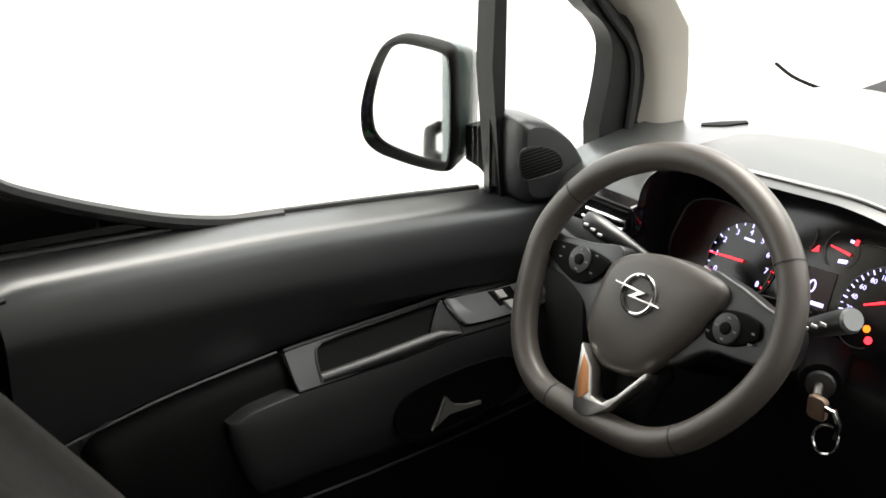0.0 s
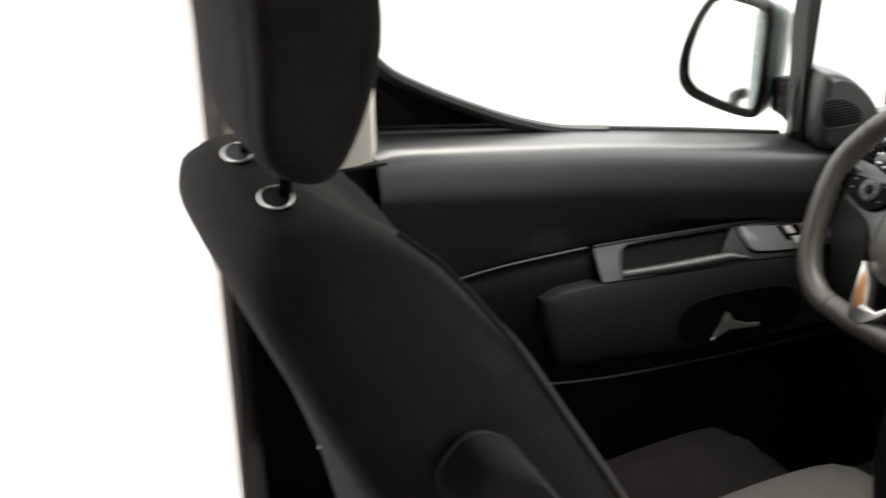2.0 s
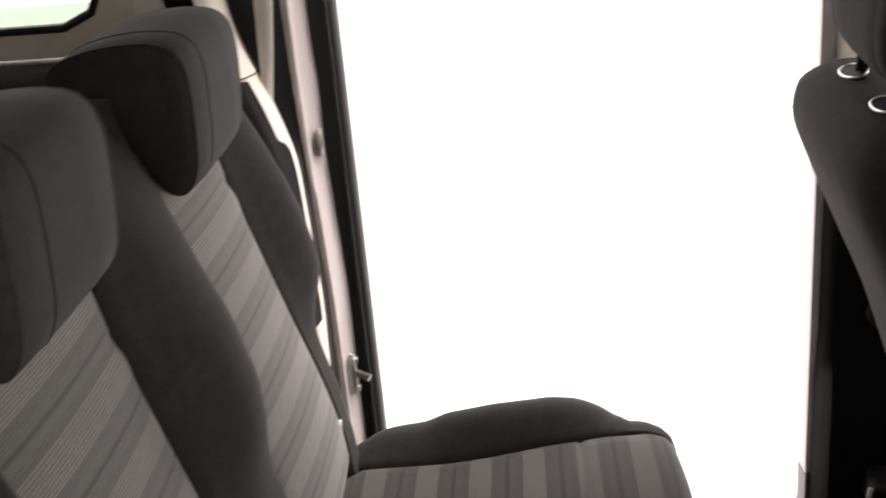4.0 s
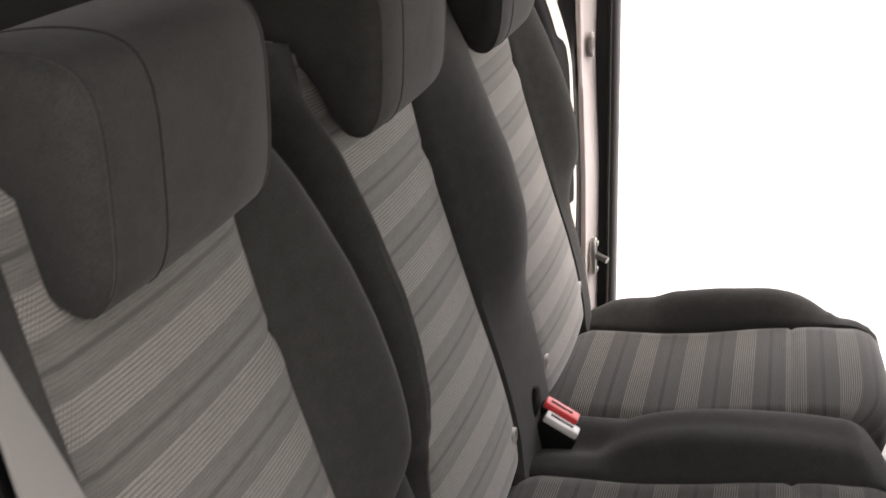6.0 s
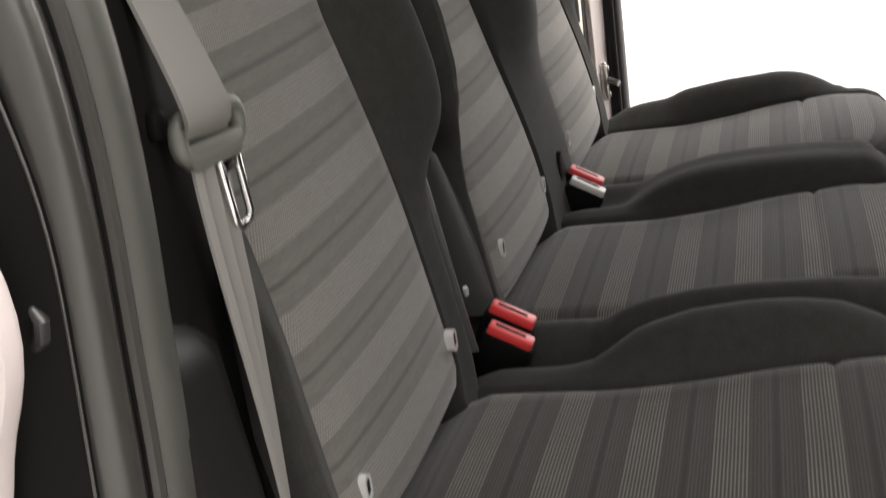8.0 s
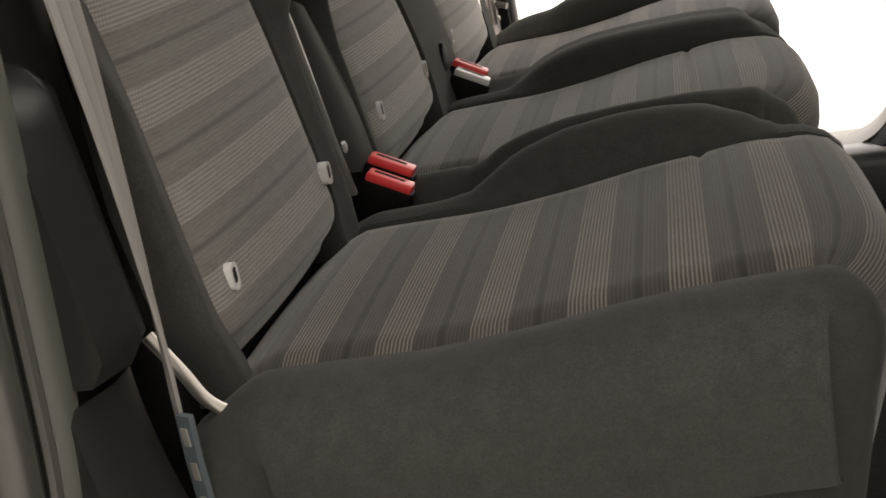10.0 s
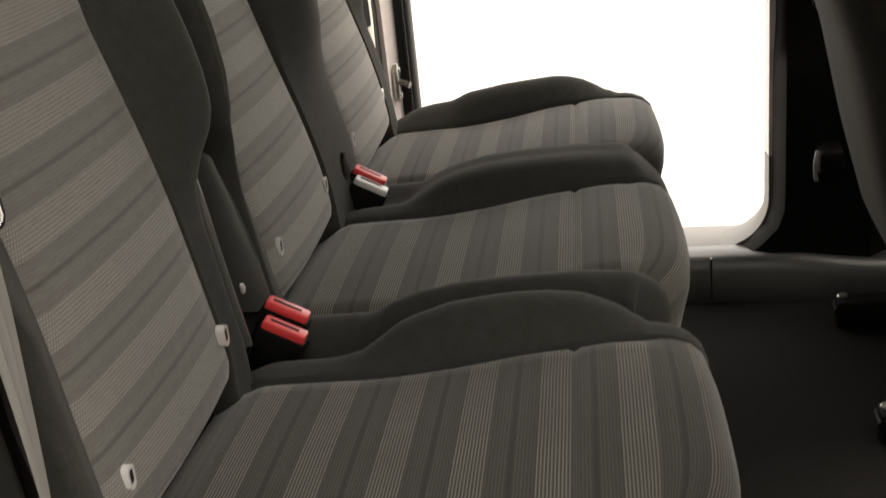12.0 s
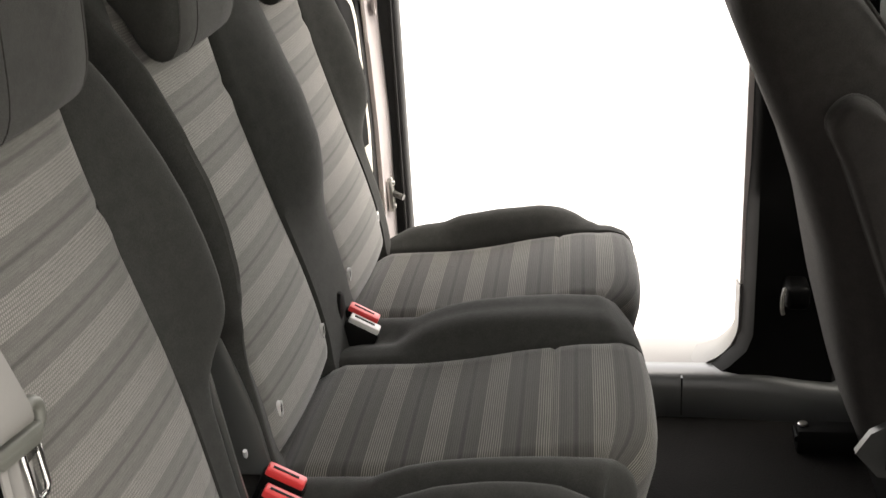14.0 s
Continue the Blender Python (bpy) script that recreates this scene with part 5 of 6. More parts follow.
for zz in np.arange(0.8315, 0.8765, 0.0050):
    cut = [a[0] + (b[0] - a[0]) * (zz - a[1]) / (b[1] - a[1]) for a, b in zip(g_o, g_o[1:] + g_o[:1]) if (a[1] - zz) * (b[1] - zz) < 0]
    part("grille_rib", rbox(-0.7302, -0.7288, min(cut) + 0.003, max(cut) - 0.003, zz, zz + 0.0018), PLASTIC_BLACK, sail)
part("grille_rim", tube([(-0.730, a, b) for a, b in g_o], 0.0013, 6, True), PLASTIC_SATIN, sail, "thin grey rim")

# ---- left door mirror ----
mir = thing("door_mirror", -0.90, 1.70, 0.80, "large dark exterior door mirror with a black rim", "mirror")
M0, MU, MN = Vector((-0.945, 1.62, 0.0)), Vector((0.885, 0.465, 0)), Vector((0.465, -0.885, 0.0))
m_out = [(p.x, p.y) for p in spline([(a, b, 0) for a, b in ((0.0826, 0.978), (0.0735, 0.9977), (0.0404, 1.0062), (0.0039, 1.0103), (-0.0197, 1.0043), (-0.0375, 0.9902), (-0.0559, 0.9583), (-0.0701, 0.9216), (-0.0783, 0.8893), (-0.0794, 0.8618), (-0.0741, 0.8392), (-0.0554, 0.8227), (-0.0217, 0.8126), (0.0214, 0.8048), (0.0594, 0.803), (0.073, 0.8129), (0.0792, 0.8561), (0.0823, 0.9182))], 4, True)]


def on_mirror(k, d, kz=None, shift=0.0):
    return [M0 + MU * (a * k + shift) + MN * -d + Vector((0, 0, 0.905 + (b - 0.905) * (kz or k))) for a, b in m_out]


part("rim", loft([on_mirror(k, d) for k, d in ((0.875, 0.010), (0.89, 0.0), (0.945, -0.005), (0.985, 0.0), (1.0, 0.010), (1.0, 0.022), (0.97, 0.030))], caps=False), PLASTIC_BLACK, mir, "black plastic rim")
part("mirror_glass", loft([[p - MN * (0.011 - 0.030 * a + d) for p, (a, b) in zip(on_mirror(0.90, 0.0), m_out)] for d in (0.0, 0.003)]), MIRROR, mir, "bright mirror glass")
part("housing", loft([on_mirror(k, d, kz, sh) for k, d, kz, sh in ((0.99, 0.016, 0.99, 0.0), (0.985, 0.03, 0.97, 0.004), (0.95, 0.055, 0.90, 0.010), (0.88, 0.080, 0.78, 0.014), (0.74, 0.100, 0.60, 0.016), (0.50, 0.112, 0.38, 0.016))]), PAINT_DARK, mir, "dark green-grey mirror housing")
part("foot", loft([[Vector((x, y, z)) for y, z in ((1.690, zl), (1.690, zh), (1.755, zh), (1.755, zl))] for x, zl, zh in ((-0.89, 0.815, 0.87), (-0.86, 0.81, 0.875), (-0.838, 0.80, 0.885))]), PLASTIC_BLACK, mir, "black mirror foot")

# ---- A pillars and windscreen ----
for s, tag in ((-1, "left"), (1, "right")):
    pil = []
    for t in np.linspace(0, 1, 16):
        z = 0.74 + 0.78 * t
        lean = at_curve(z, [0.74, 0.90, 0.98, 1.05, 1.25, 1.52], [0.0, 0.002, -0.014, -0.075, -0.28, -0.52])
        inn = 0.748 - 0.06 * t
        wide = 0.025 + 0.05 * ease((z - 0.93) / 0.10)
        pil.append([Vector((s * a, 1.966 + lean + b, z)) for a, b in ((0.83, -0.004), (inn + 0.02, -0.004), (inn, 0.006), (inn - 0.012 - 0.02 * t, 0.02 + wide * 0.4), (inn - 0.010, wide + 0.012), (0.80, wide + 0.05), (0.83, wide + 0.04))])
    setting("a_pillar_" + tag, loft(pil), CREAM, "cream windscreen pillar trim", "pillar")
wsc = thing("windscreen", 0.0, 2.2, 0.8, "large raked windscreen, glaring white with daylight", "windscreen")
tagged(wsc, kind="structure")
g = part("pane", loft([[Vector((-0.78, y, z)), Vector((0.78, y, z)), Vector((0.78, y + 0.006, z + 0.004)), Vector((-0.78, y + 0.006, z + 0.004))] for y, z in ((2.62, 0.78), (2.20, 1.06), (1.462, 1.57))]), GLASS, wsc)
g.visible_shadow = False
setting("cowl", rbox(-0.80, 0.80, 2.45, 2.75, 0.55, 0.76, 0.02), PLASTIC_BLACK, "black cowl below the windscreen", "cowl")
setting("bonnet", loft([[Vector((x, y, z)) for x in np.linspace(-0.85, 0.85, 9)] + [Vector((0.85, y, 0.3)), Vector((-0.85, y, 0.3))] for y, z in ((2.76, 0.76), (3.0, 0.72), (3.3, 0.62), (3.5, 0.45))]), PAINT, "pale painted bonnet in front of the windscreen", "bonnet")
wip = thing("wiper", -0.45, 2.5, 0.82, "thin black wiper arm at the foot of the windscreen", "wiper")
part("arm", tube(spline([(-0.930, 2.50, 0.795), (-0.892, 2.50, 0.778), (-0.852, 2.50, 0.770), (-0.816, 2.50, 0.767), (-0.776, 2.50, 0.768), (-0.686, 2.50, 0.783), (-0.50, 2.50, 0.80)], 4), 0.0035, 6), PLASTIC_BLACK, wip)
rfd = thing("front_door_right", 0.80, 1.45, 0.10, "closed front door with dark plastic lining on the passenger side", "door")
part("lining", slab([(0.945, 0.12), (1.96, 0.12), (1.96, 0.76), (1.65, 0.81), (0.945, 0.91)], "x", 0.745, 0.83, 0.02, 3), PLASTIC, rfd)
o = part("window_pane", slab([(0.945, 0.87), (1.90, 0.78), (1.90, 1.0), (1.60, 1.44), (0.945, 1.44)], "x", 0.822, 0.826), GLASS, rfd, "clear window glass")
o.visible_shadow = False

# ---- dashboard ----
dash = thing("dashboard", 0.0, 1.9, 0.3, "dark plastic dashboard with instrument hood and air vents", "dashboard")
rows = []
for x in np.linspace(-0.775, 0.775, 63):
    edge = ease((abs(x) - 0.68) / 0.09)
    b = 0.012 * math.cos(min(1, abs(x + 0.10) / 0.5) * math.pi / 2)
    sec = [(1.74, 0.46), (1.70, 0.50), (1.685, 0.60), (1.69, 0.70), (1.70, 0.765), (1.715, 0.80), (1.74, 0.828 + b), (1.80, 0.845 + b), (1.90, 0.852 + b), (2.05, 0.850 + b), (2.25, 0.835), (2.48, 0.795), (2.48, 0.60), (2.2, 0.46)]
    rows.append([Vector((x, max(y + 0.02 * edge, 1.88 if -0.57 < x < -0.06 and z > 0.73 else 0), z - 0.012 * edge)) for y, z in sec])
part("body", loft(rows), PLASTIC, dash, "dark soft dashboard body")
# hood over the instruments
H_X = [-0.538, -0.532, -0.522, -0.492, -0.445, -0.38, -0.30, -0.22, -0.15, -0.10, -0.075, -0.065]
H_Z = [0.74, 0.82, 0.878, 0.910, 0.924, 0.929, 0.934, 0.937, 0.925, 0.885, 0.83, 0.74]
arch = spline([(a, 0, b) for a, b in zip(H_X, H_Z)], 5)
c_arch = Vector((-0.32, 0, 0.80))
rows = []
for kx, kz, y in ((1.16, 0.80, 1.85), (1.05, 0.90, 1.75), (0.98, 0.96, 1.70), (0.975, 0.97, 1.692), (0.99, 0.99, 1.686), (1.01, 1.0, 1.692), (1.06, 1.005, 1.715), (1.16, 1.0, 1.78), (1.20, 0.90, 1.88), (1.20, 0.55, 2.02)):
    rows.append([Vector((c_arch.x + (p.x - c_arch.x) * kx, y - 0.10 * (0.90 - p.z) * 0.5, c_arch.z + (p.z - c_arch.z) * kz)) for p in arch])
part("instrument_hood", loft(rows, closed=False), DOOR_PLASTIC, dash, "dark hood over the instruments")
part("hood_line", tube([Vector((c_arch.x + (p.x - c_arch.x) * 1.003, 1.71, c_arch.z + (p.z - c_arch.z) * 1.006 + 0.002)) for p in arch[24:46]], 0.0022, 6), SATIN_METAL, dash, "thin bright trim line")
part("defrost_vent", slab([(-0.550, 1.958), (-0.49, 1.972), (-0.414, 1.974), (-0.360, 1.990), (-0.250, 1.985), (-0.10, 1.975), (-0.10, 1.992), (-0.25, 2.002), (-0.367, 2.008), (-0.448, 2.000), (-0.515, 1.988)], "z", 0.845, 0.8665, 0.002), PLASTIC_BLACK, dash, "dark defroster slot")
part("side_defroster", slab([(-0.675, 1.980), (-0.650, 2.005), (-0.634, 2.042), (-0.642, 2.048), (-0.664, 2.020), (-0.682, 1.990)], "z", 0.835, 0.8530, 0.001), PLASTIC_BLACK, dash, "dark slot in the corner of the dashboard")

FACE_T = radians(28)


def face(a, b, c=0.0):
    """A point of the tilted instrument face: a across, b up it, c towards the driver."""
    return Vector((a, 1.766 + b * math.sin(FACE_T) - c * math.cos(FACE_T), 0.787 + b * math.cos(FACE_T) + c * math.sin(FACE_T)))


def face_slab(pts, lo, hi):
    return loft([[face(a, b, c) for a, b in pts] for c in (lo, hi)])


def face_line(pts, r, c=0.003, closed=False):
    return tube([face(a, b, c) for a, b in pts], r, 6, closed)


def ring_of(cx, cb, r, a0=0.0, a1=360.0, n=36):
    return [(cx + r * math.cos(radians(a)), cb + r * math.sin(radians(a))) for a in np.linspace(a0, a1, n)]


cluster = part("instrument_panel", face_slab([(-0.60, -0.075), (-0.60, 0.05), (-0.55, 0.10), (-0.10, 0.12), (-0.07, 0.05), (-0.07, -0.075)], -0.02, 0.0), SCREEN_BLACK, dash, "gloss black instrument panel with lit gauges")
tsp = [(p.x, p.y) for p in spline([(-0.524, -0.034, 0), (-0.531, -0.013, 0), (-0.530, 0.008, 0), (-0.523, 0.041, 0), (-0.497, 0.056, 0), (-0.456, 0.059, 0), (-0.410, 0.0475, 0), (-0.378, 0.026, 0), (-0.367, 0.003, 0), (-0.370, -0.026, 0), (-0.380, -0.038, 0), (-0.44, -0.062, 0), (-0.503, -0.049, 0)], 4, True)]
part("tachometer_face", face_slab(tsp, 0.0, 0.001), GAUGE_RED, cluster, "dim red glowing gauge face")
part("tachometer_bezel", face_line(tsp, 0.0013, 0.003, True), GREY_PLASTIC, cluster, "thin grey bezel line")
part("face_line", face_line([(-0.378, -0.038), (-0.328, -0.030), (-0.294, -0.033)], 0.0010), GREY_PLASTIC, cluster)


def dial(cx, cb, r, start, step, ticks, red_from, labels, size):
    """A round lit dial with tick marks and numbers."""
    made = part("dial", face_slab(ring_of(cx, cb, r * 1.03)[:-1], 0.0, 0.0015), SCREEN_BLACK, cluster)
    part("dial_rim", face_line(ring_of(cx, cb, r * 1.03, start + 6, start - step * (ticks - 1) - 6), 0.0006, 0.002), GREY_PLASTIC, made)
    for k in range(ticks):
        a = radians(start - step * k)
        big = k % 2 == 0
        r0, w = r * (0.90 if big else 0.94), 0.0009 if big else 0.0006
        n = (-math.sin(a) * w, math.cos(a) * w)
        q = [(cx + rr * math.cos(a) + s * n[0], cb + rr * math.sin(a) + s * n[1]) for rr, s in ((r0, -1), (r0, 1), (r, 1), (r, -1))]
        part("tick", face_slab(q, 0.0015, 0.0022), GLOW_RED if k >= red_from else GLOW_WHITE, made)
    for text, deg in labels:
        cu = bpy.data.curves.new("numeral", "FONT")
        cu.body, cu.size, cu.align_x, cu.align_y, cu.extrude = text, size * U, "CENTER", "CENTER", 0.0002
        ob = new("numeral", cu)
        ob.parent = made
        a = radians(deg)
        ob.location = (face(cx + r * 0.78 * math.cos(a), cb + r * 0.78 * math.sin(a), 0.002) - ORIGIN[dash.name]) * U
        ob.rotation_euler = (radians(62), 0, 0)
        cu.materials.append(GLOW_WHITE)
    return made


def needle(parent, cx, cb, deg, r0, r1, width=0.0016):
    a = radians(deg)
    c, n = (math.cos(a), math.sin(a)), (-math.sin(a), math.cos(a))
    q = [(cx + rr * c[0] + w * n[0], cb + rr * c[1] + w * n[1]) for rr, w in ((r0, -width), (r0, width), (r1, width * 0.5), (r1, -width * 0.5))]
    return part("needle", face_slab(q, 0.005, 0.006), GLOW_RED, parent, "red lit needle")


dl = dial(-0.415, -0.006, 0.0505, 212, 15, 17, 13, [(str(k), 212 - 30.3 * k) for k in range(9)], 0.0105)
needle(dl, -0.415, -0.005, 184, -0.004, 0.049)
part("unit_bar", face_slab([(-0.423, 0.0225), (-0.407, 0.0225), (-0.407, 0.0255), (-0.423, 0.0255)], 0.0015, 0.0022), GLOW_WHITE, dl)
for dx in (0, 0.010):
    part("telltale", face_slab([(-0.4225 + dx, -0.0365), (-0.4165 + dx, -0.0365), (-0.4165 + dx, -0.0320), (-0.4225 + dx, -0.0320)], 0.001, 0.0022), GLOW_GREEN, cluster, "small green telltale lamp")
d2 = dial(-0.207, -0.006, 0.058, 205, 8, 31, 99, [(str(10 * k), 205 - 9.6 * k) for k in range(2, 26, 2)], 0.0085)
needle(d2, -0.207, 0.012, 205, 0.004, 0.030)
part("telltale", face_slab(ring_of(-0.221, -0.026, 0.0045, n=14)[:-1], 0.001, 0.003), GLOW_AMBER, cluster, "amber telltale lamp")
part("telltale", face_slab(ring_of(-0.214, -0.038, 0.0048, n=14)[:-1], 0.001, 0.003), GLOW_RED, cluster, "red telltale lamp")
part("arc", face_line(ring_of(-0.285, 0.050, 0.026, 125, 235, 14), 0.0007), GREY_PLASTIC, cluster, "thin grey gauge arc")
part("arc", face_line(ring_of(-0.350, 0.052, 0.024, -30, 35, 10), 0.0007), GREY_PLASTIC, cluster, "thin grey gauge arc")
part("arc", face_line(ring_of(-0.235, -0.020, 0.090, 90, 112, 10), 0.0007), GREY_PLASTIC, cluster, "thin grey gauge arc")
part("arc", face_line(ring_of(-0.230, -0.020, 0.032, 225, 300, 10), 0.0008), GREY_PLASTIC, cluster, "thin grey gauge arc")
gauge = part("fuel_gauge", face_slab(ring_of(-0.285, 0.050, 0.020)[:-1], 0.0, 0.001), SCREEN_BLACK, cluster, "small round gauge")
needle(gauge, -0.274, 0.049, 173, 0.0, 0.028)
part("mark", face_slab([(-0.282, 0.063), (-0.277, 0.063), (-0.277, 0.067), (-0.282, 0.067)], 0.001, 0.002), GLOW_WHITE, gauge)
part("mark", face_slab([(-0.275, 0.062), (-0.271, 0.062), (-0.271, 0.069), (-0.275, 0.069)], 0.001, 0.002), GLOW_RED, gauge)
part("mark", face_slab([(-0.288, 0.035), (-0.276, 0.037), (-0.276, 0.042), (-0.288, 0.040)], 0.001, 0.002), GLOW_WHITE, gauge)
part("telltale", face_slab([(-0.326, 0.038), (-0.317, 0.040), (-0.319, 0.047)], 0.001, 0.003), GLOW_RED, cluster, "red telltale lamp")
part("display", face_slab([(-0.325, -0.028), (-0.278, -0.026), (-0.282, 0.022), (-0.322, 0.020)], 0.0005, 0.0015), GAUGE_RED, cluster, "dim trip display")
cu = bpy.data.curves.new("readout", "FONT")
cu.body, cu.size, cu.align_x, cu.align_y, cu.extrude = "0", 0.024 * U, "CENTER", "CENTER", 0.0002
ob = new("readout", cu)
ob.parent = cluster
ob.location = (face(-0.308, -0.003, 0.002) - ORIGIN[dash.name]) * U
ob.rotation_euler = (radians(62), 0, 0)
cu.materials.append(GLOW_WHITE)
part("readout_bar", face_slab([(-0.302, -0.024), (-0.284, -0.023), (-0.284, -0.018), (-0.302, -0.019)], 0.001, 0.002), GLOW_WHITE, cluster)
part("lower_trim", face_line([(-0.46, -0.030), (-0.415, -0.040), (-0.363, -0.050), (-0.345, -0.060)], 0.004, 0.006), SATIN_METAL, cluster, "bright lower edge of the instrument panel")

vent = part("left_vent", slab(rounded(0.135, 0.046, 0.008, 4, -0.590, 0.826), "y", 1.672, 1.70, 0.003), SCREEN_BLACK, dash, "black side air vent")
for k in range(4):
    zz = 0.811 + 0.0095 * k
    part("vent_slat", rbox(-0.650, -0.530, 1.668, 1.682, zz, zz + 0.003, 0.001), PLASTIC_BLACK, vent)
part("vent_trim", tube([(-0.609, 1.666, 0.816), (-0.580, 1.666, 0.8165), (-0.536, 1.666, 0.817), (-0.529, 1.666, 0.822), (-0.531, 1.666, 0.829), (-0.565, 1.666, 0.8295), (-0.602, 1.666, 0.829)], 0.0028, 6), CHROME, vent, "thin chrome strip")
# column shroud, ignition lock
part("column_shroud", loft([[Vector((-0.355 + 0.062 * kx * math.cos(a), y, zc + 0.055 * kz * math.sin(a))) for a in np.linspace(0, 2 * math.pi, 20, endpoint=False)] for y, zc, kx, kz in ((1.545, 0.782, 0.8, 0.65), (1.58, 0.762, 1.0, 0.75), (1.64, 0.740, 1.15, 0.85), (1.72, 0.715, 1.3, 0.9))]), PLASTIC_BLACK, dash, "black steering column shroud")
lockb = part("ignition_lock", tube([(-0.225, 1.68, 0.75), (-0.190, 1.62, 0.757)], [0.030, 0.024], 16), PLASTIC_BLACK, dash, "black ignition lock surround")
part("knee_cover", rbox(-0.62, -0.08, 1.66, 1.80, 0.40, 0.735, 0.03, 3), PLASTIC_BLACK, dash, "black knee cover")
part("lock_ring", disc((-0.190, 1.621, 0.757), (0.5, -0.86, 0.05), 0.017, 0.006, 18, 0.002), DOOR_PLASTIC, lockb)

key = thing("car_key", -0.172, 1.60, 0.74, "key with a metal ring hanging in the ignition lock", "key")
part("key_blade", tube([(-0.188, 1.616, 0.757), (-0.179, 1.600, 0.754)], 0.005, 8), SATIN_METAL, key)
part("key_head", slab(rounded(0.024, 0.028, 0.007, 4, -0.174, 0.744), "y", 1.592, 1.600, 0.002), KEY_BROWN, key, "worn brown key head")
ring_c = Vector((-0.158, 1.592, 0.713))
part("key_ring", tube([ring_c + Vector((0.015 * math.cos(a), 0.006 * math.sin(a), 0.015 * math.sin(a))) for a in np.linspace(0, 2 * math.pi, 24, endpoint=False)], 0.0018, 8, True), CHROME, key, "bright steel ring")
part("fob", tube([(-0.160, 1.590, 0.752), (-0.150, 1.590, 0.752), (-0.143, 1.590, 0.740), (-0.146, 1.590, 0.722)], 0.004, 8), CHROME, key, "bright steel clip")

# stalks
ls = thing("indicator_stalk", -0.50, 1.60, 0.826, "black indicator stalk behind the steering wheel", "stalk")
part("stalk", tube([(-0.43, 1.62, 0.815), (-0.462, 1.612, 0.830), (-0.480, 1.604, 0.838), (-0.505, 1.60, 0.846), (-0.527, 1.597, 0.854), (-0.532, 1.596, 0.856)], [0.007, 0.008, 0.012, 0.0135, 0.0125, 0.009], 14), DOOR_PLASTIC, ls)
for k in range(3):
    part("symbol_bar", rbox(-0.523 + 0.011 * k, -0.517 + 0.011 * k, 1.5825 + 0.001 * k, 1.5860 + 0.001 * k, 0.853 - 0.004 * k, 0.8555 - 0.004 * k), WHITE_PRINT, ls)
rs = thing("wiper_stalk", -0.17, 1.58, 0.86, "black wiper stalk with white symbols", "stalk")
part("stalk", tube([(-0.27, 1.60, 0.808), (-0.20, 1.59, 0.832), (-0.155, 1.575, 0.862), (-0.128, 1.565, 0.880)], [0.008, 0.010, 0.0125, 0.0135], 14), DOOR_PLASTIC, rs)
part("stalk_end", tube([(-0.128, 1.565, 0.880), (-0.124, 1.5635, 0.883)], [0.0130, 0.0115], 14), SWITCH_GREY, rs)
for k in range(4):
    part("symbol_bar", rbox(-0.192 + 0.013 * k, -0.185 + 0.013 * k, 1.5640 - 0.0045 * k, 1.5655 - 0.0045 * k, 0.845 + 0.0085 * k, 0.848 + 0.0085 * k), WHITE_PRINT, rs)

# ---- steering wheel (built in its own plane: a to the right, b up the wheel, c towards the driver) ----
WE1, WN = Vector((1, 0, 0)), Vector((0, -math.cos(radians(27)), math.sin(radians(27))))
WE2 = WN.cross(WE1)
W0 = Vector((-0.367, 1.518, 0.837)) - WN * 0.020


def wp(a, b, c=0.0):
    return W0 + WE1 * a + WE2 * b + WN * c


def wheel_slab(pts, lo, hi, bevel, seg=2):
    bm = slab(pts, "z", lo, hi, bevel, seg)
    for v in bm.verts:
        v.co = wp(*v.co)
    return bm


def smooth2(pts, per=4):
    return [(p.x, p.y) for p in spline([(a, b, 0) for a, b in pts], per, True)]


wheel = thing("steering_wheel", W0.x, W0.y, W0.z, "dark leather steering wheel with flattened lower rim and silver spoke", "steering wheel")
rim = spline([(0.012, 0.163, 0), (0.075, 0.152, 0), (0.135, 0.119, 0), (0.175, 0.070, 0), (0.188, 0.014, 0), (0.181, -0.032, 0), (0.158, -0.077, 0), (0.118, -0.123, 0), (0.070, -0.150, 0), (0.010, -0.157, 0), (-0.050, -0.156, 0), (-0.100, -0.150, 0), (-0.140, -0.121, 0), (-0.164, -0.070, 0), (-0.174, 0.012, 0), (-0.154, 0.070, 0), (-0.112, 0.119, 0), (-0.050, 0.152, 0)], 5, True)
rim_pts = [wp(p.x, p.y, 0.012) for p in rim]
part("rim", tube(rim_pts, 0.0165, 16, True, up=WN, flatten=1.02), LEATHER, wheel, "dark leather rim")
for i in (13, 36, 52, 76):
    p, q = rim_pts[i], rim_pts[(i + 1) % len(rim_pts)]
    d = (q - p).normalized()
    part("rim_seam", tube([p - d * 0.0008, p + d * 0.0008], 0.0171, 16), PIPING, wheel)
hub = smooth2([(-0.064, -0.005), (-0.057, 0.022), (-0.030, 0.041), (0.010, 0.051), (0.060, 0.052), (0.097, 0.045), (0.104, 0.026), (0.090, -0.008), (0.069, -0.042), (0.047, -0.072), (0.020, -0.092), (-0.028, -0.096), (-0.056, -0.072), (-0.065, -0.040)], 4)
rows = [[wp(0.01 + (a - 0.01) * k, -0.015 + (b + 0.015) * k, c) for a, b in hub] for k, c in ((0.90, -0.04), (1.0, -0.02), (1.0, 0.002), (0.985, 0.010), (0.94, 0.016), (0.80, 0.0205), (0.5, 0.0235), (0.2, 0.0245))]
hb = part("airbag_cover", loft(rows), LEATHER, wheel, "dark rounded airbag cover")
